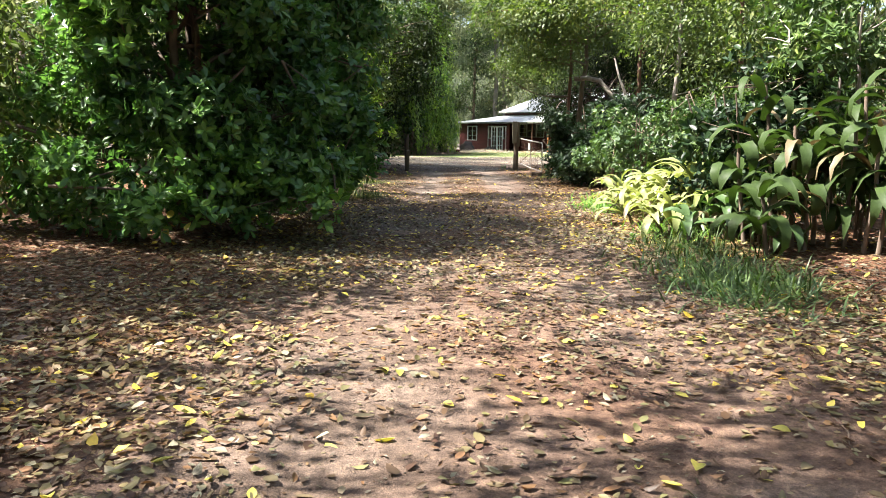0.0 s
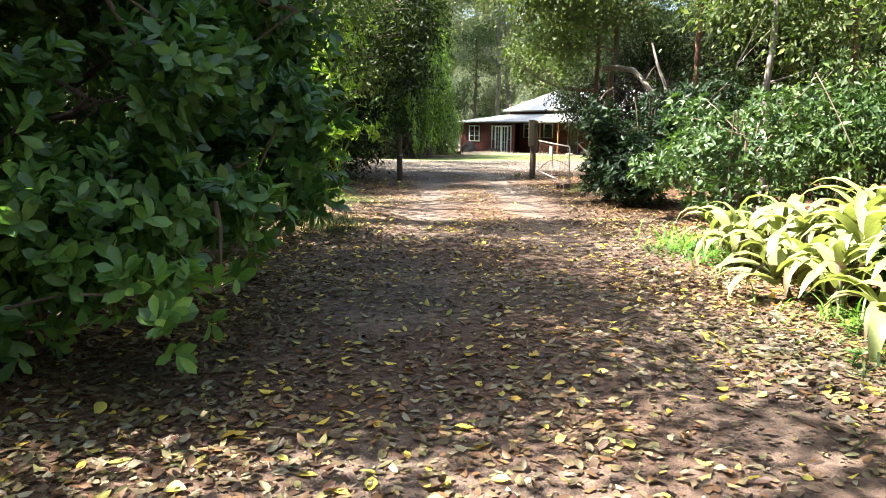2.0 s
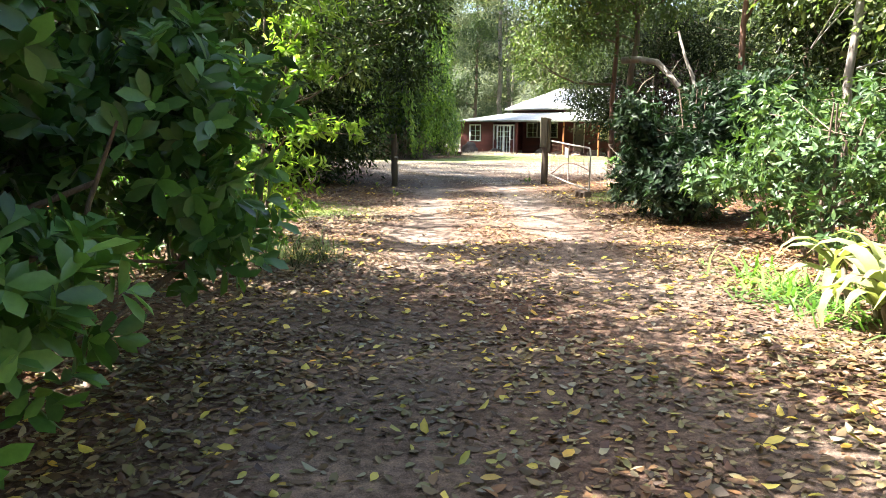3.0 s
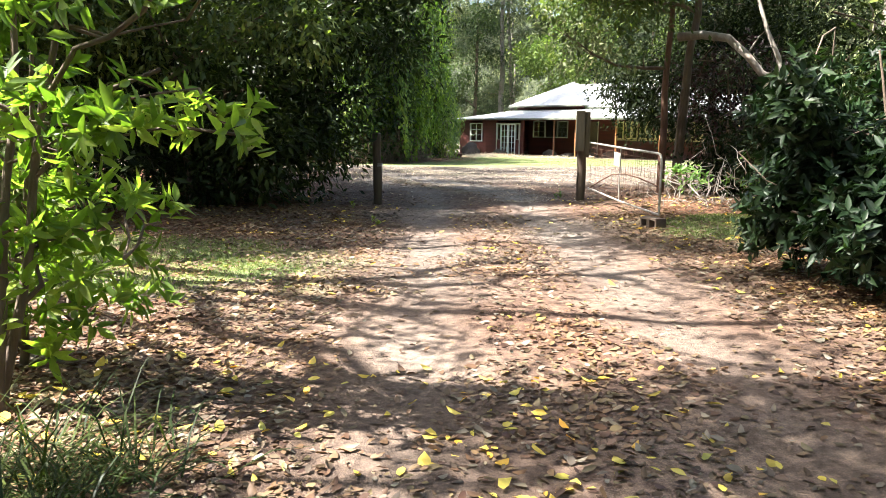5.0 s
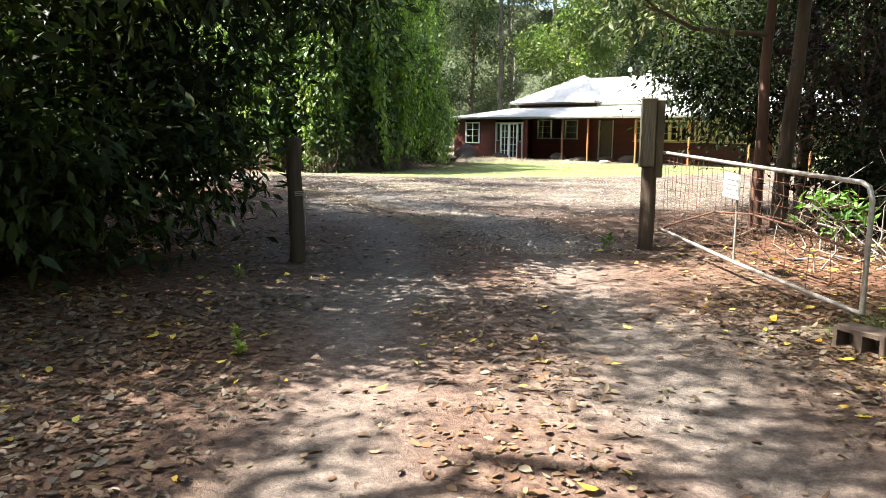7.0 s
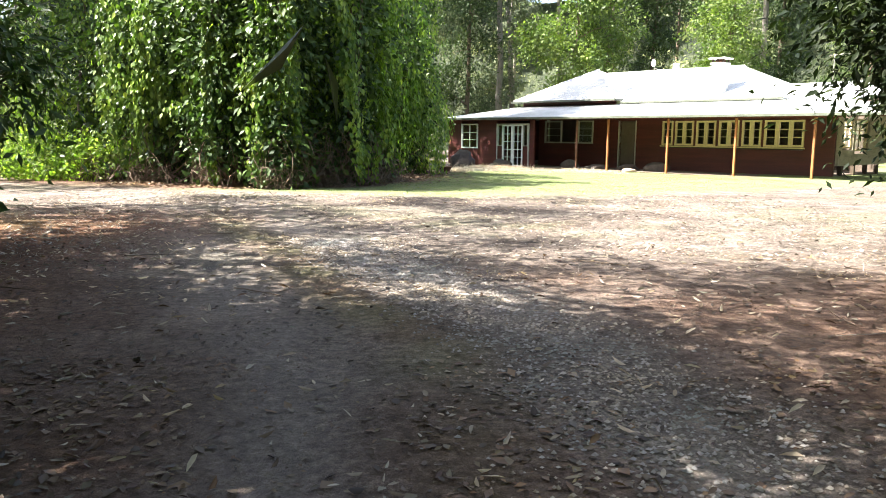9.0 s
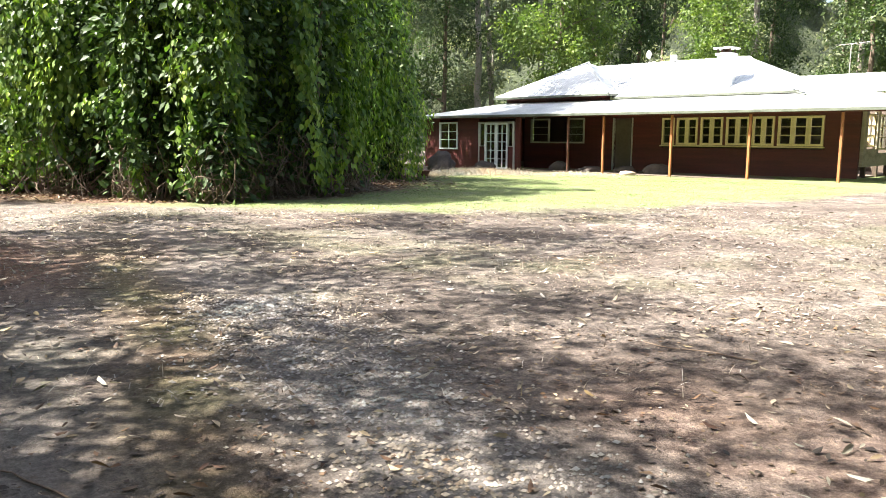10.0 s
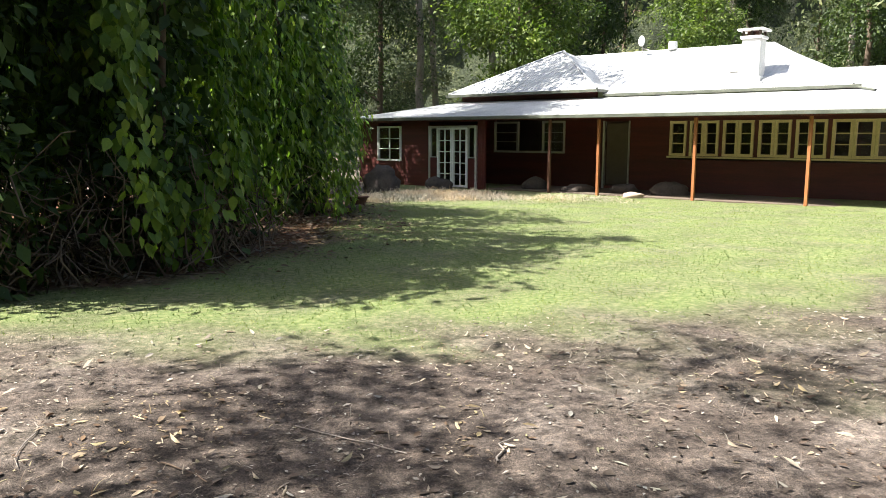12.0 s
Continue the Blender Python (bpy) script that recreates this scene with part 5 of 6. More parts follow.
for x, y, sd in ((10.3, 31.0, 46), (9.6, 24.2, 47), (11.2, 37.5, 48)):
    crown_tree("dense_tree", "dense dark tree on the far verge", x, y,
               [(0, 0, 1.6, 2.0, 2.2, 1.6), (-0.3, 0.4, 3.8, 2.2, 2.2, 1.7), (0.4, 0, 6.0, 2.4, 2.4, 1.8)],
               6.0, 0.14, BARK, SHADY, n=1100, per=13, spread=0.3, length=0.18, width=0.06, seed=sd)
# open-limbed tree out of view, added so its boughs lie as shadows over the drive
def open_limbed_tree(x, y, seed):
    rng = np.random.default_rng(seed)
    t = thing("tree", "unseen open-limbed tree added for branch shadows over the drive", "tree", pose(x, y, float(ground_z(x, y))))
    part("trunk", tube_mesh("trunk", [bent(rng, (0, 0, -0.2), (0.9, 0.1, 6.6), 0.2, 0.13, 0.05, 10)], 8), BARK, t)
    tips = []
    for ex, ey, ez in ((6.0, -3.4, 10.0), (7.2, -1.2, 11.2), (7.0, 1.6, 11.0), (5.0, 3.0, 10.2), (3.4, -3.4, 9.4), (3.2, 1.4, 9.6)):
        fork = np.array([0.7 + 0.3 * rng.random(), 0.1 + rng.normal(0, 0.2), rng.uniform(5.0, 6.5)])
        path = bent(rng, fork, (ex, ey, ez), 0.12, 0.05, 0.30, 11)
        bough = part("bough", tube_mesh("bough", [path], 7), BARK, t)
        twigs = []
        for k in (3, 4, 5, 6, 7, 8, 9, 10, 10):
            q = path[0][k]
            end = q + rng.normal(0, 1.0, 3) * np.array([1, 1.3, 0.5]) + np.array([0.5, 0, 0.3])
            twigs.append(bent(rng, q, end, 0.05, 0.014, 0.10, 6))
            tips.append(end)
        part("twigs", tube_mesh("twigs", twigs, 5), BARK, bough)
    p = np.repeat(np.array(tips), 5, 0) + rng.normal(0, 0.2, (len(tips) * 5, 3))
    q, o = in_lobes(rng, [(5.2, 0.3, 10.8, 1.3, 1.1, 0.6), (5.6, 2.2, 10.8, 1.3, 1.1, 0.6), (6.2, -1.2, 11.2, 1.1, 0.9, 0.5), (3.7, -3.5, 10.2, 1.1, 0.6, 0.5), (2.6, -4.0, 10.0, 1.0, 0.5, 0.4), (4.4, -2.4, 10.4, 0.7, 0.3, 0.3)], 620, 0.3)
    p = np.concatenate([p, q])
    part("crown", make_mesh("crown", *clumps(rng, rng.permutation(p), unit(rng.normal(size=p.shape)), 6, 0.28, 0.18, 0.08)), FOREST, t)


open_limbed_tree(-9.2, 21.2, 59)


# ---- vine-smothered clump beside the yard ----
def vine_column(x, y, r, h, seed, label):
    rng = np.random.default_rng(seed)
    t = thing("vine_covered_tree", label, "tree", pose(x, y, float(ground_z(x, y))), "vine clump")
    trunk = [bent(rng, (rng.normal(0, 0.2 * r), rng.normal(0, 0.2 * r), -0.1), (rng.normal(0, 0.15 * r), rng.normal(0, 0.15 * r), h * 0.9), 0.075, 0.04, 0.03, 9) for _ in range(2)]
    part("trunk", tube_mesh("trunk", trunk, 7), BARK, t)
    # hanging stems that are bare near the ground
    stems = []
    for _ in range(120 if y < 54 else 20):
        a = rng.random() * 6.283
        q = r * rng.uniform(0.7, 1.0)
        stems.append(bent(rng, (q * math.cos(a) * 1.1, q * math.sin(a) * 1.1, 0.0), (q * math.cos(a + rng.normal(0, 0.4)), q * math.sin(a + rng.normal(0, 0.4)), 0.25 + 1.6 * rng.random() ** 1.6), 0.015, 0.006, 0.2, 7))
    tagged(part("stem_tangle", tube_mesh("stem_tangle", stems, 4), TWIG, t), "tangle of bare brown stems", kind="stuff")
    # drapes of leafy strands that hang from different heights, with hollows between them
    ps, outs = [], []
    for k in range(int(11 * r) + (8 if r < 1 else 0)):
        a0, w = rng.random() * 6.283, rng.uniform(0.08, 0.36)
        top, low, deep = h * rng.uniform(0.25, 1.0), (0.4 if y < 54 and r > 1 else 0.05) + rng.random() ** 1.8 * 2.3, rng.uniform(0.58, 1.18)
        m = int((700 if y < 64 and x > -10 else 300) * w / 0.2 * max(top - low, 0.5) / 8)
        fall = rng.random(m)
        z = top - (top - low) * fall + rng.normal(0, 0.15, m)
        spot = a0 + rng.normal(0, 0.5, m) * w * (1.15 - 0.6 * fall) + 0.06 * np.sin(z * 2 + k)
        rr = r * (1 + 0.16 * np.sin(2 * spot + seed) + 0.10 * np.sin(5 * spot + 2 * seed + 0.5 * z)) * (deep + 0.10 * np.sin(fall * 3.1) - 0.5 * np.clip((z / h - 0.75) / 0.25, 0, 1) ** 2 + rng.normal(0, 0.045, m))
        ps.append(np.stack([rr * np.cos(spot), rr * np.sin(spot), z], -1))
        outs.append(np.stack([np.cos(spot), np.sin(spot), np.zeros(m)], -1))
    p, out = np.concatenate(ps), np.concatenate(outs)
    ang = np.arctan2(p[:, 1], p[:, 0])
    hollow = np.sin(3 * ang + seed + 0.9 * np.sin(p[:, 2] * 0.8 + seed)) + 0.8 * np.sin(p[:, 2] * 1.2 + 2 * ang + 2 * seed) + 0.5 * np.sin(7 * ang + seed * 3 + p[:, 2] * 0.4)
    keep = hollow + rng.normal(0, 0.15, len(p)) > -0.8
    p, out = p[keep] * np.where(hollow[keep] > 0.6, 1.06, 1.0)[:, None] ** np.array([1, 1, 0]), out[keep]
    d = out * 0.35 + rng.normal(0, 0.38, p.shape) + np.array([0, 0, -1.2])
    nn = out + np.array([0, 0, 0.5]) + rng.normal(0, 0.35, p.shape)
    size = rng.uniform(0.6, 1.35, len(p))
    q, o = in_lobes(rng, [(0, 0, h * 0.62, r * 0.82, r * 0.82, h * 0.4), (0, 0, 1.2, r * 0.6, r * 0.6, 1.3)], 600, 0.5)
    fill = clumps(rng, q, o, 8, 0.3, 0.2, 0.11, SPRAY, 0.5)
    part("vine_leaves", make_mesh("vine_leaves", *leaf_cloud(LANCE if y < 54 and x > -9 else SPRAY, p, d, nn, 0.165 * size, 0.1 * size)), VINE, t, "curtain of hanging green vine leaves")
    # darker leaf than the curtain: shade of the hollows put into colour
    part("inner_leaves", make_mesh("inner_leaves", *fill), DARK, t, "darker fill foliage, shade of the vine hollows in its colour")


for x, y, r, h, sd in ((-14.8, 57.3, 2.6, 7, 61), (-11.2, 55.0, 2.4, 7, 62), (-8.4, 52.7, 2.0, 7, 63), (-6.2, 51.9, 2.1, 7.5, 64), (-3.9, 50.9, 1.8, 10, 65), (-2.7, 52.9, 2.0, 10.5, 66),
                       (-2.1, 56.6, 2.1, 10.5, 67), (-1.5, 60.2, 1.9, 5.5, 72), (-1.5, 64.2, 1.9, 13, 68), (-1.35, 66.9, 2.0, 14, 73), (-4.5, 68.5, 2.6, 12, 69), (-3.8, 49.3, 0.65, 8.5, 75), (-5.8, 50.1, 0.6, 6.5, 80), (-7.3, 51.4, 1.3, 6, 76), (-2.2, 51.5, 1.2, 8, 77), (-9.9, 53.6, 1.2, 5, 78), (-1.0, 58.4, 1.3, 7, 79), (-2.8, 71.5, 2.4, 14, 70)):
    vine_column(x, y, r, h, sd, "tree smothered by a curtain of green vines")


# added beyond view to keep sun off the left vine columns
crown_tree("tree", "unseen tall tree added to shade the vine clump", -15.0, 53.6,
           [(1.5, 0, 9.0, 2.4, 2.2, 1.6), (0, 1.5, 11.0, 2.6, 2.4, 1.6), (3.0, 1.0, 12.0, 2.0, 2.0, 1.2), (2.2, -1.0, 10.8, 2.0, 1.4, 1.2), (4.0, -0.6, 11.6, 1.4, 1.2, 0.9)],
           11.0, 0.22, BARK, FOREST, n=1500, per=11, spread=0.36, length=0.22, width=0.1, seed=50, group="tall trees along the drive")
# last three lobes are added out of view to dapple the roof
crown_tree("tree", "tall tree rising above the vines beside the house", -3.6, 65.4,
           [(1.5, 0.5, 11.5, 2.2, 2.2, 1.2), (3.6, 1.2, 13.0, 2.2, 2.0, 1.1), (2.4, 2.6, 14.5, 2.2, 2.2, 1.2), (0, 0, 14.0, 2.4, 2.4, 1.6), (1.4, 2.2, 9.5, 2.0, 2.0, 1.6), (0.2, 1.0, 11.5, 2.2, 2.2, 1.6), (6.2, 4.6, 13.0, 2.0, 1.7, 0.8), (4.8, 2.8, 12.5, 1.8, 1.4, 0.7), (7.0, 3.0, 13.4, 1.6, 1.2, 0.6)],
           14.0, 0.24, BARK, FOREST, n=1700, per=11, spread=0.4, length=0.26, width=0.12, seed=74)

for x, y, sd in ((-14.0, 53.6, 25), (-12.2, 52.4, 26), (-10.4, 51.6, 27), (-15.6, 54.6, 28)):
    crown_tree("shrub", "low sunny shrub below the vines", x, y, [(0, 0, 0.5, 1.1, 0.9, 0.5), (0.4, 0.3, 1.0, 0.9, 0.8, 0.5)], 0.9, 0.02, BARK, SUNLEAF,
               n=330, per=8, spread=0.2, length=0.15, width=0.07, seed=sd, stems=3, category="shrub", group="low shrubs below the vines")

# ---- strap-leaved plants ----
def strap_leaf(length, width, arch, n=7):
    """One long arching leaf with a channel down its middle, rising from its foot along x."""
    s = np.linspace(0, 1, n)
    ang = radians(66) - arch * s ** 1.3
    step = length / (n - 1)
    x = np.concatenate([[0], np.cumsum(np.cos(ang[:-1]) * step)])
    z = np.concatenate([[0], np.cumsum(np.sin(ang[:-1]) * step)])
    w = width * np.sin(np.pi * np.clip(s * 0.86 + 0.14, 0, 1)) ** 0.7 * 0.5
    w[-1] = 0.004
    v = np.concatenate([np.stack([x, w, z + w * 0.35], -1), np.stack([x, 0 * w, z], -1), np.stack([x, -w, z + w * 0.35], -1)])
    f = np.array([[k + c * n, k + 1 + c * n, k + 1 + (c + 1) * n, k + (c + 1) * n] for c in (0, 1) for k in range(n - 1)])
    return make_mesh("leaf", v, f, smooth=True)


def strap_plant(name, label, x, y, stems, leaves, length, width, arch, leaf, seed, height=(0, 0), spread=0.3, dead=0):
    rng = np.random.default_rng(seed)
    t = thing(name, label, "plant", pose(x, y, float(ground_z(x, y))))
    shapes = []
    for k in range(6):
        me = strap_leaf(length * rng.uniform(0.75, 1.15), width * rng.uniform(0.8, 1.15), arch * rng.uniform(0.7, 1.35))
        me.materials.append(leaf)
        shapes.append(me)
    limp = strap_leaf(length * 0.9, width * 0.7, 2.9)
    limp.materials.append(DEAD)
    canes = []
    for s in range(stems):
        fx, fy = rng.normal(0, spread), rng.normal(0, spread)
        hz = rng.uniform(*height)
        if hz > 0.15:
            canes.append(bent(rng, (fx, fy, -0.05), (fx * 1.15, fy * 1.15, hz), 0.03, 0.022, 0.02, 5))
        for k in range(leaves):
            ob = new("leaf", shapes[rng.integers(6)])
            ob.parent = t
            ob.matrix_basis = pose(fx * 1.15, fy * 1.15, hz * rng.uniform(0.15, 1.0) ** 0.6, rng.normal(0, 12), rng.normal(0, 14) + 25 * rng.random(), k * 137.5 + rng.normal(0, 15))
        for k in range(dead):
            ob = new("dead_leaf", limp)
            ob.parent = t
            ob.matrix_basis = pose(fx, fy, hz * 0.75, 0, 20, rng.random() * 360)
    for c in canes:
        part("cane", tube_mesh("cane", [c], 6), BARK, t)
    return t


strap_plant("cane_plant", "tall cane plant with broad drooping green strap leaves", 4.75, 9.3, 11, 8, 1.0, 0.18, 3.5, STRAP, 71, (0.7, 1.9), 0.42, 2)
strap_plant("cane_plant", "tall cane plant with broad drooping green strap leaves", 5.9, 9.6, 12, 8, 1.0, 0.18, 3.4, STRAP, 72, (0.7, 2.1), 0.5, 2)
strap_plant("ginger_clump", "sunlit yellow-green ginger clump with arching leaves", 4.2, 12.6, 24, 10, 0.72, 0.12, 2.5, GINGER, 73, (0.15, 0.8), 0.55, 3)
strap_plant("ginger_clump", "sunlit yellow-green ginger clump with arching leaves", 3.9, 14.2, 18, 10, 0.68, 0.11, 2.5, GINGER, 74, (0.15, 0.7), 0.45, 3)
strap_plant("ginger_clump", "sunlit yellow-green ginger clump with arching leaves", 3.75, 11.6, 16, 9, 0.7, 0.12, 2.5, GINGER, 76, (0.15, 0.7), 0.4, 3)
strap_plant("ginger_clump", "green ginger clump beside the drive", 3.9, 10.4, 12, 8, 0.6, 0.13, 2.2, VERGE, 75, (0.1, 0.6), 0.4, 1)


def tuft(name, label, x, y, rx, ry, n, length, leaf, seed, width=0.012):
    """A clump of narrow arching blades."""
    rng = np.random.default_rng(seed)
    p = np.stack([x + rng.normal(0, rx, n), y + rng.normal(0, ry, n), np.zeros(n)], -1)
    p[:, 2] = ground_z(p[:, 0], p[:, 1])
    d = rng.normal(0, 0.75, (n, 3))
    d[:, 2] = rng.uniform(0.2, 0.7, n)
    nn = np.stack([-d[:, 0], -d[:, 1], np.full(n, 0.9)], -1)
    size = length * rng.uniform(0.6, 1.2, n)
    ob = part(name, make_mesh(name, *leaf_cloud(BLADE, p, d, nn, size, width)), leaf)
    return tagged(ob, label, "plant", kind="stuff")


tuft("border_grass", "low clump of green strappy border grass", 2.95, 7.5, 0.36, 0.65, 1500, 0.3, VERGE, 81, 0.018)
tuft("border_grass", "low clump of strappy border grass", 3.1, 9.6, 0.3, 0.6, 600, 0.33, STRAP, 82, 0.016)
tuft("border_grass", "low clump of green strappy grass under ginger", 3.5, 11.2, 0.3, 0.5, 500, 0.36, LIGHT, 83, 0.018)
# stands in sun here; its shade comes from the dark leaf colour
tuft("border_grass", "clump of rushy blades with shade put into its colour", -1.85, 17.2, 0.26, 0.28, 420, 0.5, SHADY, 84, 0.011)
tuft("border_grass", "pale green weeds under shrubs", 3.2, 15.4, 0.25, 0.7, 400, 0.3, LIGHT, 85, 0.03)


def straw_band(n, x0, x1, y0, y1, length, seed):
    """Dry grass that lies in a loose mound over a stretch of ground."""
    rng = np.random.default_rng(seed)
    x, y = x0 + (x1 - x0) * rng.beta(1.6, 1.6, n), y0 + (y1 - y0) * rng.beta(2, 2, n)
    rise = 0.22 * rng.random(n) * np.clip(1 - np.hypot((x - (x0 + x1) / 2) / (x1 - x0) * 2, (y - (y0 + y1) / 2) / (y1 - y0) * 2), 0, 1)
    p = np.stack([x, y, ground_z(x, y) + rise], -1)
    d = rng.normal(0, 0.8, (n, 3))
    d[:, 2] = rng.uniform(0.05, 0.6, n)
    nn = np.stack([-d[:, 0], -d[:, 1], np.full(n, 0.9)], -1)
    ob = part("dry_grass", make_mesh("dry_grass", *leaf_cloud(BLADE, p, d, nn, length * rng.uniform(0.5, 1.3, n), 0.016)), STRAW)
    tagged(ob, "pale dry grass lying along the house front", "grass", kind="stuff")


straw_band(6500, 0.9, 5.6, 61.4, 65.2, 0.26, 86)
straw_band(1500, 4.5, 9.0, 60.6, 62.8, 0.14, 87)

# iron fire basket on the lawn by the house
x, y = house_place(-2.98, -7.5)
fb = thing("fire_basket", "rusty iron fire basket on the lawn's edge", "fire basket", pose(x, y, float(ground_z(x, y))))
rim = [(np.array([(0.29 * math.cos(a), 0.2 * math.sin(a), 0.25) for a in np.linspace(0, 6.2832, 17)]), np.full(17, 0.02))]
part("rim", tube_mesh("rim", rim, 6), RUST, fb)
bm = bmesh.new()
bmesh.ops.create_cone(bm, cap_ends=True, segments=16, radius1=0.19, radius2=0.28, depth=0.2, matrix=Matrix.Translation((0, 0, 0.16)) @ Matrix.Diagonal((1, 0.72, 1, 1)))
part("bowl", bm, RUST, fb)
for sx in (-1, 1):
    for sy in (-1, 1):
        part("leg", tube_mesh("leg", [(np.array([(0.15 * sx, 0.1 * sy, 0.1), (0.2 * sx, 0.13 * sy, -0.02)]), [0.015, 0.015])], 6), RUST, fb)

# ---- dead branches by the gate ----
rng = np.random.default_rng(91)
for cx, cy, n in ((5.0, 29.6, 30), (6.0, 28.6, 34)):
    paths = []
    for _ in range(n):
        a = np.array([cx + rng.normal(0, 0.4), cy + rng.normal(0, 0.5), 0.0])
        a[2] = float(ground_z(a[0], a[1]))
        d = np.array([rng.normal(0, 0.55), rng.normal(0, 0.5), abs(rng.normal(0.6, 0.5))])
        paths.append(bent(rng, a, a + d, 0.011, 0.003, 0.13, 7))
    tagged(part("brush_heap", tube_mesh("brush_heap", paths, 4), PALE_BARK), "dry grey twiggy brush behind the gate", "brush", kind="stuff")
for x, y, sd, tall in ((5.0, 30.4, 171, 0.45), (5.9, 29.4, 172, 0.6), (6.8, 28.4, 173, 0.5)):
    crown_tree("weed", "leggy sunlit weed among dry twigs", x, y, [(0, 0, tall, 0.5, 0.5, tall * 0.8), (0.3, -0.2, tall * 0.6, 0.4, 0.4, tall * 0.5)],
               tall * 1.5, 0.008, TWIG, LIGHT, "rosette", n=34, per=6, length=0.15, width=0.05, shape=LANCE, seed=sd, stems=4, category="plant", group="weeds behind the gate")
for x, y, sd in ((7.0, 30.6, 175), (8.2, 28.6, 176), (6.3, 32.2, 177)):
    crown_tree("shrub", "dark shrub crowding behind the gate", x, y, [(0, 0, 0.6, 1.0, 1.0, 0.6), (0.4, 0.2, 1.1, 1.0, 0.9, 0.6)],
               1.3, 0.03, BARK, MURKY, n=450, per=9, spread=0.2, length=0.13, width=0.05, seed=sd, stems=3, category="shrub", group="dark shrubs behind the gate")
bough = np.array([(5.6, 33.4, 3.82), (6.05, 32.9, 3.82), (6.42, 32.4, 3.66), (6.7, 31.95, 3.26), (6.97, 31.7, 2.88), (7.38, 31.6, 2.68), (7.62, 31.6, 2.42), (7.72, 31.6, 2.05), (8.2, 31.6, 1.7)])
level = np.array([(5.32, 33.4, 3.1), (4.7, 33.2, 3.05), (4.0, 33.0, 3.1), (3.4, 32.8, 3.3), (2.9, 32.6, 3.6)])
sprigs = [(level + rng.normal(0, 0.02, level.shape), np.linspace(0.05, 0.015, 5))]
for k in (1, 2, 3, 4, 4):
    sprigs.append(bent(rng, level[k], level[k] + np.array([rng.normal(-0.3, 0.3), rng.normal(0, 0.3), rng.normal(0.25, 0.2)]), 0.015, 0.005, 0.03, 5))
lb = thing("leafy_branch", "level branch with drooping leaves behind the gate", "branch")
part("stem", tube_mesh("stem", sprigs, 7), BARK, lb)
q, o = in_lobes(rng, [(3.3, 32.8, 3.55, 0.8, 0.8, 0.35), (4.1, 33.0, 3.6, 0.7, 0.7, 0.3), (2.6, 32.5, 3.9, 0.7, 0.7, 0.35)], 60, 0.2)
part("leaves", make_mesh("leaves", *clumps(rng, q, o, 10, 0.22, 0.16, 0.065)), FOREST, lb)
twigs = [(bough + rng.normal(0, 0.03, bough.shape), np.linspace(0.11, 0.05, 9)), (np.array([(7.38, 31.6, 2.7), (7.36, 31.8, 3.2), (7.15, 32.0, 3.8), (7.0, 32.3, 4.6)]), np.array([0.07, 0.06, 0.05, 0.04]))]
for k in (2, 3, 4, 5, 5, 6, 6, 7):
    twigs.append(bent(rng, bough[k], bough[k] + np.array([rng.normal(0.1, 0.4), rng.normal(0, 0.4), rng.normal(-0.3, 0.5)]), 0.025, 0.006, 0.05, 5))
db = part("drooping_bough", tube_mesh("drooping_bough", twigs, 8), PALE_BARK)
q, o = in_lobes(rng, [(7.5, 31.6, 2.5, 0.35, 0.3, 0.3), (8.1, 31.4, 1.9, 0.4, 0.3, 0.3)], 60, 0.2)
part("dead_fronds", make_mesh("dead_fronds", *clumps(rng, q, o, 8, 0.14, 0.28, 0.05, LANCE, 0.9)), STRAW, db, "bleached dead fronds caught on the bough")
tagged(db, "pale crooked bough drooping from the trees behind the gate", "branch")

# ---- weeds and fallen twigs on the drive ----
def seedling(x, y, tall, seed, leaf, label):
    """A small weed: a short stem with whorls of soft leaves."""
    rng = np.random.default_rng(seed)
    t = thing("weed", label, "plant", pose(x, y, float(ground_z(x, y)), 0, 0, rng.random() * 360), "weeds in the leaf litter")
    part("stem", tube_mesh("stem", [bent(rng, (0, 0, -0.02), (0.02, 0, tall), 0.005, 0.003, 0.006, 5)], 5), TWIG, t)
    k = np.linspace(0.25, 1.0, 5) * tall
    p = np.stack([0 * k, 0 * k, k], -1)
    part("leaves", make_mesh("leaves", *rosettes(rng, p, np.tile([0.0, 0.0, 1.0], (5, 1)), 4, 0.07, 0.036, BROAD, 1.0, 1.0, 0.0)), leaf, t)


WEEDS = ((-1.3, 26.4, 0.10), (-1.2, 26.1, 0.06), (-1.9, 28.8, 0.12), (2.3, 30.9, 0.12), (2.45, 31.2, 0.16), (2.6, 10.4, 0.10), (2.9, 9.2, 0.12))
for k, (x, y, tall) in enumerate(WEEDS):
    seedling(x, y, tall, 400 + k, YELLOW_GREEN if k < 3 else LIGHT, "bright yellow-green weed sprouting through leaf litter" if k < 3 else "small green weed sprouting through leaf litter")
rng = np.random.default_rng(95)
for k in range(46):
    x, y = (rng.uniform(-3.5, 3.8), rng.uniform(2.5, 29)) if k < 22 else (rng.uniform(-4.5, 5.5), rng.uniform(32, 46.5))
    a, n = rng.uniform(0, 6.283), rng.uniform(0.25, 0.9)
    px, py = x + n * math.cos(a), y + n * math.sin(a)
    pts, rad = bent(rng, (x, y, 0), (px, py, 0), rng.uniform(0.004, 0.009), 0.003, 0.02, 7)
    pts[:, 2] = ground_z(pts[:, 0], pts[:, 1]) + 0.012
    tw = tagged(part("fallen_twig", tube_mesh("fallen_twig", [(pts, rad)], 5), TWIG if k % 3 else PALE_BARK), "thin dry twig lying on the ground", "twig", "fallen twigs")

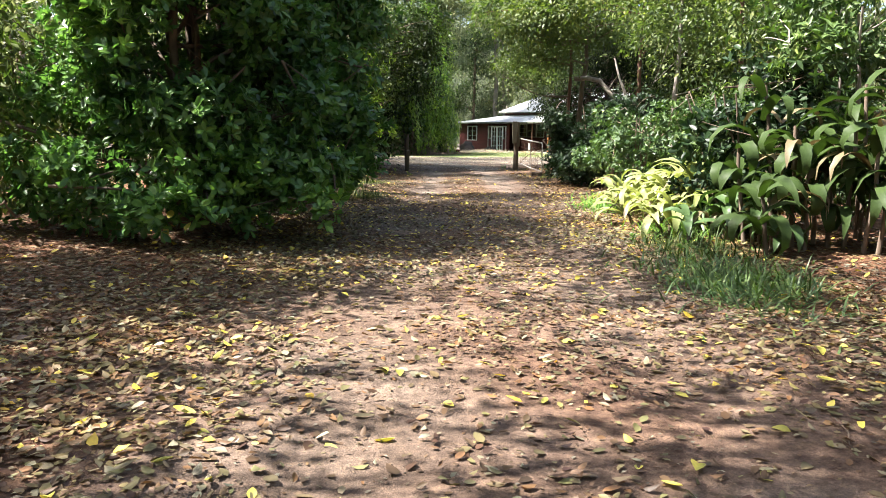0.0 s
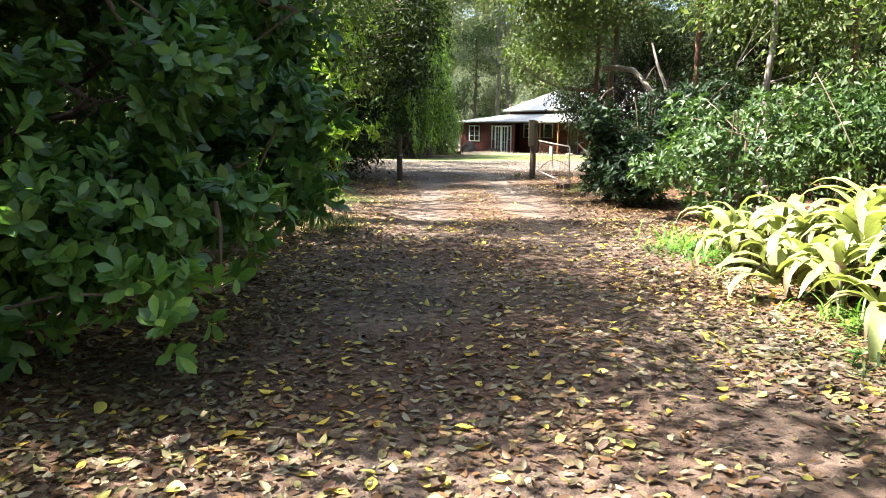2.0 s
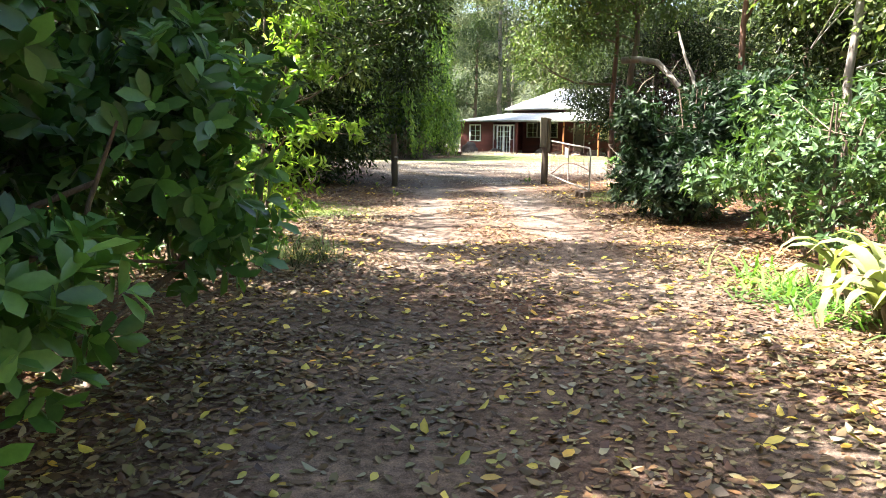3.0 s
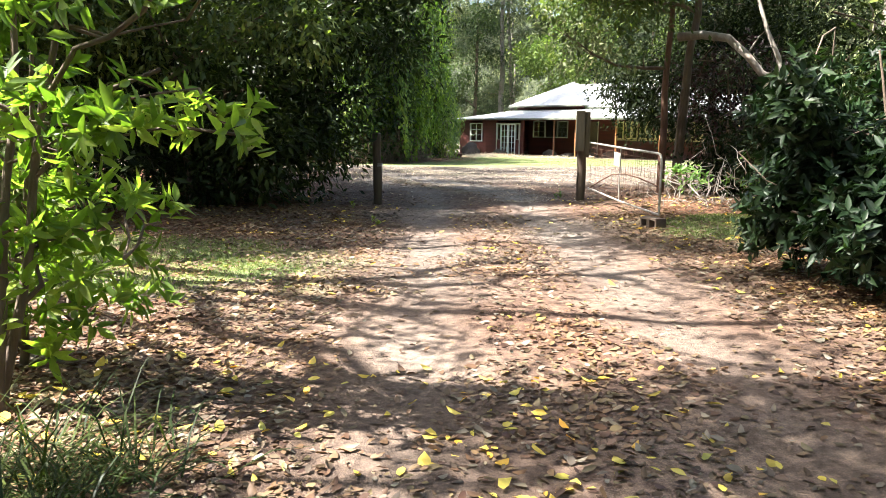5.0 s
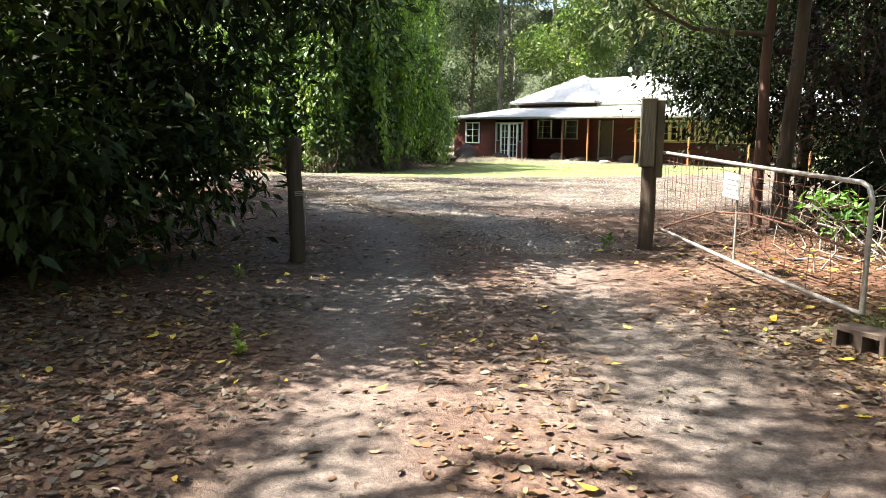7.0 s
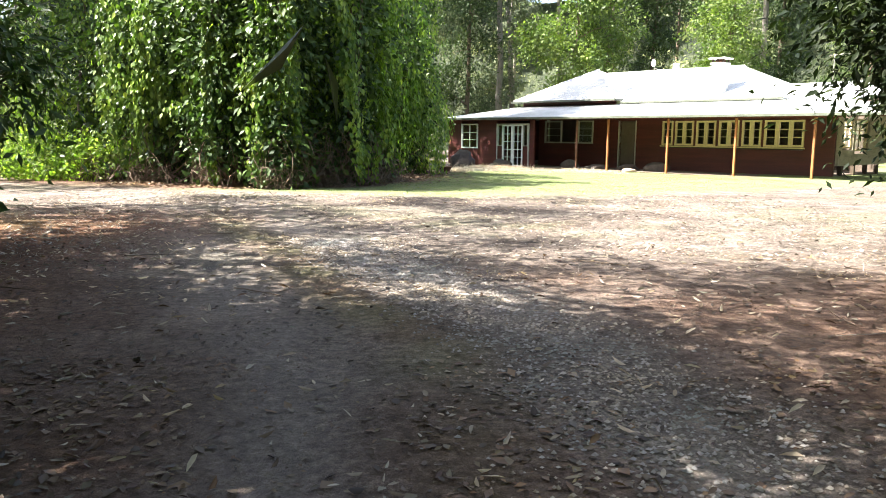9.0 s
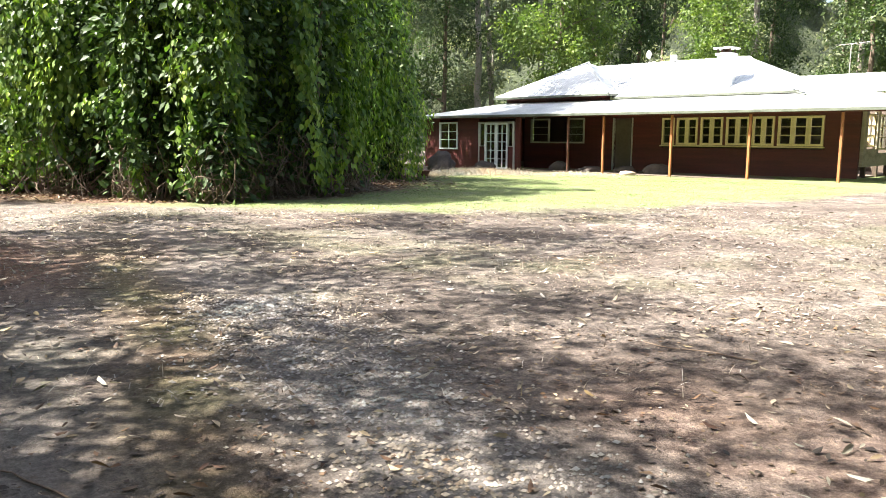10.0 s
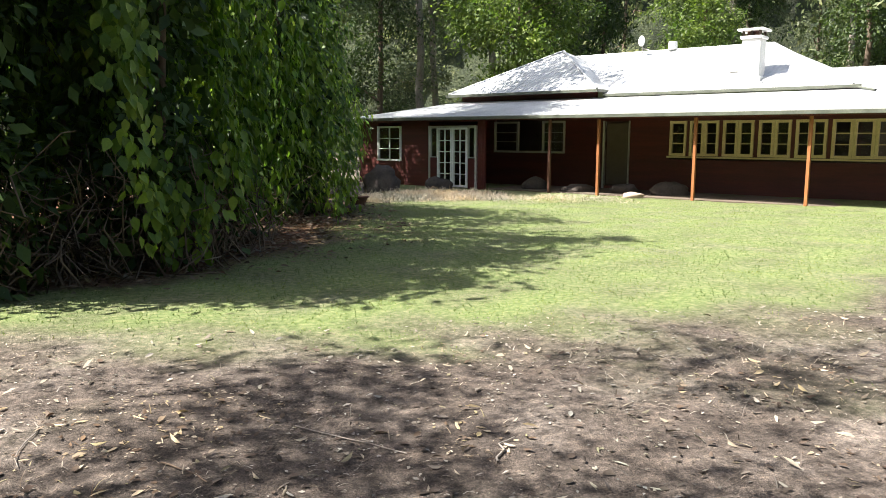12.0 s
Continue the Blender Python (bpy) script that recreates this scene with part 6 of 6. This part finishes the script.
# ---- forest round the place ----
def forest_kind(seed, h, dense, leaf=0.48, tone=FOREST, spread=0.42, label="tall forest tree with olive-green foliage"):
    lobes = [(0, 0, h * 0.45, 2.4, 2.4, 1.9), (1.5, 0.5, h * 0.6, 2.2, 2.2, 1.7), (-1.4, -0.6, h * 0.66, 2.2, 2.2, 1.8), (0.2, 0.4, h * 0.85, 2.5, 2.5, 2.0), (0.3, -1.2, h * 0.25, 2.2, 2.2, 2.0), (-0.8, 0.8, h * 0.12, 2.4, 2.4, 1.6)]
    return crown_tree("forest_tree", label, 0, 200 + seed, lobes, h * 0.9, 0.2, PALE_BARK if int(seed) == 102 else BARK, tone, n=dense, per=9, spread=spread, length=leaf, width=leaf * 0.5, inner=0.6, split=8, seed=int(seed * 2), group="forest round the place")


kinds = [forest_kind(101, 17, 150), forest_kind(102, 21, 160), forest_kind(103, 15, 150), forest_kind(104, 18, 2300, 0.2, WOODS_DEEP, 0.3, "tall dark green forest tree"), forest_kind(102.5, 21, 2000, 0.2, WOODS_GREY, 0.32, "tall forest tree with grey-green foliage"),
         forest_kind(105, 12, 2300, 0.22, WOODS_LIME, 0.32, "leafy forest tree with bright yellow-green foliage"), forest_kind(106, 17, 1500, 0.2, WOODS_DEEP, 0.28, "gappy dark forest tree")]
for x, y, hh, sd in ((10.6, 90.0, 25, 181), (5.6, 88.5, 23, 182), (26.5, 89.0, 26, 183)):
    crown_tree("gum_tree", "tall pale-trunked gum above the forest", x, y, [(0, 0, hh * 0.66, 2.4, 2.4, 1.5), (1.6, 0.5, hh * 0.8, 2.4, 2.2, 1.5), (-1.2, -0.6, hh * 0.92, 2.4, 2.4, 1.6)],
               hh * 0.95, 0.3, PALE_BARK, FOREST, n=420, per=9, spread=0.42, length=0.32, width=0.13, seed=sd, group="tall gums behind the house")
rng = np.random.default_rng(111)
spots = [(x, 84 + 3.5 * (k % 3) + rng.normal(0, 1)) for k, x in enumerate(np.arange(-22, 40, 3.6))]
spots += [(x + rng.normal(0, 1), 96 + rng.normal(0, 2)) for x in np.arange(-20, 46, 7)]
spots += [(13 + 2.5 * (k % 3) + rng.normal(0, 0.8), y) for k, y in enumerate(np.arange(-4, 46, 4.4))]
spots += [(-12.5 - 2.0 * (k % 3) + rng.normal(0, 0.8), y) for k, y in enumerate(np.arange(-4, 50, 4.4))]
spots += [(30 + rng.normal(0, 2), y) for y in np.arange(46, 86, 6)] + [(-22 + rng.normal(0, 2), y) for y in np.arange(52, 84, 5)]
spots += [(x, -9 + rng.normal(0, 1.5)) for x in np.arange(-12, 14, 7)]
for k, (x, y) in enumerate(spots):
    s = rng.uniform(0.85, 1.2) * (0.45 if x < -9 and (8 < y < 30 or 41 < y < 50) else 1.0)
    ob = kinds[3 + (0, 1, 2, 3, 0, 2, 1)[k % 7]] if 78 < y < 93 else kinds[k % 3]
    at = pose(x, y, float(ground_z(x, y)), rng.normal(0, 2), rng.normal(0, 2), rng.random() * 360)
    if ob.location.y > 200:
        ob.matrix_basis = at
    else:
        copy_thing(ob, at @ Matrix.Diagonal((s, s, s * rng.uniform(0.9, 1.15), 1)))


def hillside(x0, y0, x1, y1, h, seed):
    """A backdrop sheet added to close sky gaps, with a lumpy face and skyline."""
    n, m = 120, 22
    s, t = np.meshgrid(np.linspace(0, 1, n), np.linspace(0, 1, m))
    run = np.array([x1 - x0, y1 - y0])
    side = np.array([-run[1], run[0]]) / np.hypot(*run)
    far = np.hypot(*run)
    lump = 1.3 * wave(s * far, t * h, 0.45, seed) + 0.8 * wave(s * far, t * h, 1.1, seed + 3)
    back = 7 * t ** 0.8 + lump
    z = h * t * (1 + 0.18 * wave(s * far, 0 * s, 0.16, seed) + 0.1 * wave(s * far, 0 * s, 0.5, seed)) - 0.5
    v = np.stack([x0 + run[0] * s + side[0] * back, y0 + run[1] * s + side[1] * back, z], -1).reshape(-1, 3)
    i, j = np.meshgrid(np.arange(m - 1), np.arange(n - 1), indexing="ij")
    f = np.stack([i * n + j, i * n + j + 1, (i + 1) * n + j + 1, (i + 1) * n + j], -1).reshape(-1, 4)
    ob = part("backdrop", make_mesh("backdrop", v, f, smooth=True), HILL)
    tagged(ob, "added backdrop sheet in woodland colours behind the forest trees", "backdrop", kind="structure")


HILL = plain_material("far_woods", [(0.02, 0.03, 0.014), (0.05, 0.065, 0.028), (0.10, 0.12, 0.05)], 0.95, 0.9, 5.0, 1.0, 0.5)
hillside(-45, 108, 75, 108, 17, 1)
hillside(-32, -20, -38, 108, 15, 2)
hillside(46, 108, 34, -20, 15, 3)
hillside(40, -22, -36, -22, 13, 4)


# ---- turf and leaf litter ----
def scatter(rng, n, x0, x1, y0, y1, weight):
    x, y = rng.uniform(x0, x1, n), rng.uniform(y0, y1, n)
    keep = rng.random(n) < weight(x, y)
    return x[keep], y[keep]


def turf_blades(name, label, n, x0, x1, y0, y1, seed, length=0.05):
    rng = np.random.default_rng(seed)
    x, y = scatter(rng, n, x0, x1, y0, y1, lambda a, b: zones(a, b)[0] ** 1.5)
    p = np.stack([x, y, ground_z(x, y)], -1)
    d = rng.normal(0, 0.5, p.shape)
    d[:, 2] = 0.8
    nn = rng.normal(0, 1, p.shape)
    nn[:, 2] = 0.3
    ob = part(name, make_mesh(name, *leaf_cloud(SPRAY, p, d, nn, length * rng.uniform(0.5, 1.4, len(p)), 0.008)), GRASS)
    tagged(ob, label, "grass", kind="stuff")


turf_blades("lawn_grass", "short sunlit lawn grass before the house", 75000, -4, 13, 45, 63, 121, 0.035)
turf_blades("verge_grass", "patch of short grass left of the drive", 26000, -6.5, -0.4, 20, 25, 122, 0.05)
turf_blades("verge_grass", "bright green grass patch beside the gate", 14000, 2.6, 6.2, 23.6, 28.4, 123, 0.05)

FALLEN = (np.array([[0, 0, 0], [0.3, 0.44, 0.03], [0.68, 0.4, 0.07], [1, 0, 0.02], [0.68, -0.4, 0.05], [0.3, -0.44, 0.04]]), np.array([[0, 3, 2, 1], [0, 5, 4, 3]]))

FOLDED = (np.array([[0, 0, 0], [0.35, 0.3, 0.16], [0.7, 0.26, 0.2], [1, 0.05, 0.06], [0.66, -0.34, 0.03], [0.28, -0.4, 0.04]]), FALLEN[1])
TORN = (np.array([[0.05, 0, 0], [0.2, 0.4, 0.02], [0.6, 0.5, 0.1], [0.8, 0.1, 0.05], [0.9, -0.36, 0.1], [0.4, -0.3, 0.02]]), FALLEN[1])
CURLED = (np.array([[0, 0, 0.12], [0.3, 0.42, 0.02], [0.65, 0.46, 0.06], [1, 0.1, 0.24], [0.7, -0.3, 0.1], [0.35, -0.44, 0.0]]), FALLEN[1])


def fallen(rng, x, y, lo, hi, lift=0.012, shape=FALLEN, wide=(0.42, 0.72)):
    p = np.stack([x, y, ground_z(x, y) + lift * rng.random(len(x)) + 0.004], -1)
    a = rng.random(len(x)) * 6.283
    d = np.stack([np.cos(a), np.sin(a), rng.normal(0.04, 0.16, len(x))], -1)
    nn = np.stack([rng.normal(0, 0.2, len(x)), rng.normal(0, 0.2, len(x)), np.ones(len(x))], -1)
    size = lo + (hi - lo) * rng.random(len(x)) ** 1.4
    across = size * rng.uniform(*wide, len(x))
    if shape is not FALLEN:
        return leaf_cloud(shape, p, d, nn, size, across)
    return merge(*[leaf_cloud(sh, p[k::4], d[k::4], nn[k::4], size[k::4], across[k::4]) for k, sh in enumerate((FALLEN, FOLDED, TORN, CURLED))])


rng = np.random.default_rng(131)


def drive_cover(x, y):
    t, g, l, _ = zones(x, y)
    tracks = np.exp(-((x + 0.45) / 0.5) ** 2) + np.exp(-((x - 1.6) / 0.5) ** 2)
    return np.clip(0.44 + 0.56 * ease(np.abs(x - 0.6), 1.5, 2.8) - (0.16 + 0.3 * ease(y, 15, 19)) * tracks - 0.25 * ease(y, 15, 19) * np.exp(-((x - 2.2) / 0.7) ** 2) + 0.25 * wave(x, y, 1.3, 3), 0.05, 1) * (1 - 0.75 * t) * (1 - 0.35 * ease(y, 25, 32))


x, y = scatter(rng, 135000, -7, 6.5, 0.6, 33, drive_cover)
more = np.concatenate([scatter(rng, 26000, -2.2, 3.0, 7.5, 19, lambda a, b: 0.12 + 0.75 * drive_cover(a, b)), scatter(rng, 46000, -4.5, 4.2, 1.5, 14, lambda a, b: drive_cover(a, b) ** 1.5), scatter(rng, 62000, -4, 4.2, 15, 28, lambda a, b: drive_cover(a, b) ** 1.2)], 1)
x, y = np.concatenate([x, more[0]]), np.concatenate([y, more[1]])
near = (y < 28) & (np.abs(x - 0.4) < 3.6)
start = near & (y < 14)
rest = near & ~start
tagged(part("leaf_litter", make_mesh("leaf_litter", *fallen(rng, x[start], y[start], 0.032, 0.095, 0.012)), AUTUMN), "orange, tan and olive fallen leaves over the drive", "leaves", kind="stuff")
litter = merge(fallen(rng, x[rest], y[rest], 0.03, 0.088, 0.008), fallen(rng, x[~near], y[~near], 0.035, 0.095, 0.008, SPRAY))
tagged(part("leaf_litter", make_mesh("leaf_litter", *litter), DEAD), "brown and tan fallen leaves over the dirt drive", "leaves", kind="stuff")
x, y = scatter(rng, 30000, -4, 4, 0.6, 14, lambda a, b: 0.4 + 0.6 * drive_cover(a, b))
tagged(part("leaf_fragments", make_mesh("leaf_fragments", *fallen(rng, x, y, 0.012, 0.04, 0.006, SPRAY)), DEAD), "crumbled leaf fragments trodden into the drive", "leaves", kind="stuff")
x, y = np.concatenate([scatter(rng, 7000, -6, 6, 0.6, 31, lambda a, b: 0.55 * drive_cover(a, b)), scatter(rng, 1500, -2.5, 3.2, 7, 19, lambda a, b: 0.8 + 0 * a)], 1)
yl = part("yellow_leaves", make_mesh("yellow_leaves", *fallen(rng, x, y, 0.05, 0.11, 0.02)), YELLOW)
tagged(yl, "bright yellow fallen leaves scattered on the drive", "leaves", kind="stuff")


def curled_leaf(rng, material):
    """One dry leaf: a pointed oval, cupped across and curled along its length."""
    s = np.linspace(0, 1, 6)
    w = 0.27 * np.sin(np.pi * np.clip(s * 0.94 + 0.04, 0, 1)) ** rng.uniform(0.7, 1.0) * rng.uniform(0.8, 1.25)
    z = rng.uniform(0.02, 0.14) * np.sin(np.pi * s) * rng.choice([-1, 1]) + 0.06 * s * rng.random()
    bend = rng.uniform(-0.12, 0.12) * s ** 2
    cup = rng.uniform(0.1, 0.6)
    v = np.concatenate([np.stack([s, bend + k * w, z + abs(k) * w * cup], -1) for k in (1, 0, -1)])
    v[:, 2] -= v[:, 2].min()
    f = np.array([[k + c * 6, k + 1 + c * 6, k + 1 + (c + 1) * 6, k + (c + 1) * 6] for c in (0, 1) for k in range(5)])
    me = make_mesh("leaf", v, f, smooth=True)
    me.materials.append(material)
    return me


shapes = [curled_leaf(rng, YELLOW if k % 2 else DEAD) for k in range(16)]
x, y = scatter(rng, 1000, -2.6, 3.2, 2.2, 9.5, lambda a, b: 0.45 * drive_cover(a, b))
for k in range(min(len(x), 290)):
    ob = new("leaf", shapes[rng.integers(16)])
    ob.parent = yl
    ob.matrix_basis = pose(x[k], y[k], float(ground_z(x[k], y[k])) + 0.008, rng.normal(0, 10), rng.normal(0, 10), rng.random() * 360) @ Matrix.Scale(rng.uniform(0.07, 0.13), 4)
for n, y0, y1, leaf, label in ((26000, 29, 37.6, DEAD, "crumbled brown leaves and bark bits on gravel"), (36000, 37.2, 47.5, SUN_PALE, "crumbled leaves and bark bits on gravel, sunlit paleness in their colour")):
    x, y = scatter(rng, n, -7, 8, y0, y1, lambda a, b: np.clip(0.5 + 0.4 * wave(a, b, 1.3, 5), 0, 1) * (1 - 0.6 * zones(a, b)[3]))
    tagged(part("leaf_fragments", make_mesh("leaf_fragments", *fallen(rng, x, y, 0.012, 0.045, 0.006, SPRAY)), leaf), label, "leaves", kind="stuff")
for n, y0, y1, leaf, label in ((9000, 31, 37.6, DEAD, "brown dry leaves over the shaded gravel"), (9000, 37.2, 47.5, SUN_PALE, "sparse pale dry leaves on the gravel yard")):
    x, y = scatter(rng, n, -9, 9, y0, y1, lambda a, b: np.clip(0.25 + 0.7 * ease(-a, 2.5, 5.5) + 0.3 * ease(a, 2, 4) + 0.2 * wave(a, b, 0.9, 6), 0, 1) * (1 - 0.6 * zones(a, b)[3]))
    tagged(part("leaf_litter", make_mesh("leaf_litter", *fallen(rng, x, y, 0.025, 0.10, wide=(0.2, 0.5))), leaf), label, "leaves", kind="stuff")
x, y = scatter(rng, 4600, -8, 6, 30.5, 46.5, lambda a, b: np.clip(0.35 + 0.4 * ease(-a, 0, 4) + 0.3 * wave(a, b, 0.8, 9), 0, 1))
tagged(part("pale_leaves", make_mesh("pale_leaves", *fallen(rng, x, y, 0.05, 0.13, 0.01, wide=(0.16, 0.35))), STRAW), "bleached long leaves scattered over the gravel yard", "leaves", kind="stuff")
x, y = scatter(rng, 20000, -7, 8, 36, 46.8, lambda a, b: np.clip(0.45 + 0.5 * wave(a, b, 0.8, 7), 0.05, 1))
d = rng.normal(0, 0.8, (len(x), 3))
d[:, 2] = rng.uniform(0.05, 0.6, len(x))
blades = leaf_cloud(BLADE, np.stack([x, y, ground_z(x, y)], -1), d, np.stack([-d[:, 0], -d[:, 1], np.full(len(x), 0.9)], -1), rng.uniform(0.03, 0.10, len(x)), 0.007)
tagged(part("dry_stubble", make_mesh("dry_stubble", *blades), SUN_PALE), "worn dry grass stubble over the yard", "grass", kind="stuff")
n = 9000
y = rng.uniform(30.5, 39, n)
mid = 0.6 - 0.45 * np.logaddexp(0, (y - 32.5) * 1.2) / 1.2
x = mid + 1.0 + rng.normal(0, 0.42, n)
r = rng.uniform(0.006, 0.02, n)
octa = np.array([[1, 0, 0], [0, 1, 0], [-1, 0, 0], [0, -1, 0], [0, 0, 0.7], [0, 0, -0.5]])
v = np.stack([x, y, ground_z(x, y) + r * 0.25], -1)[:, None] + octa[None] * (r[:, None] * rng.uniform(0.6, 1.3, (n, 3)))[:, None]
f = np.array([[0, 1, 4], [1, 2, 4], [2, 3, 4], [3, 0, 4]])
tagged(part("gravel", make_mesh("gravel", v.reshape(-1, 3), (f[None] + 6 * np.arange(n)[:, None, None]).reshape(-1, 3)), STONE), "loose grey gravel along the wheel track", "gravel", kind="stuff")
x, y = scatter(rng, 30000, -9, 1.8, 47.6, 66, lambda a, b: zones(a, b)[2] * (1 - zones(a, b)[0]) * np.where((a > -4) | (b < 50.5), 1, 0.15))
tagged(part("leaf_litter", make_mesh("leaf_litter", *fallen(rng, x, y, 0.06, 0.13, 0.05)), DEAD), "brown leaf litter beneath the vine curtain", "leaves", kind="stuff")
x, y = scatter(rng, 16000, -7, 8, 30, 46.6, lambda a, b: np.clip(0.5 + 0.5 * wave(a, b, 1.7, 8), 0.05, 1))
tagged(part("leaf_litter", make_mesh("leaf_litter", *fallen(rng, x, y, 0.02, 0.075, 0.012)), CRUMBS), "dark curled leaves and bark on the gravel yard", "leaves", kind="stuff")
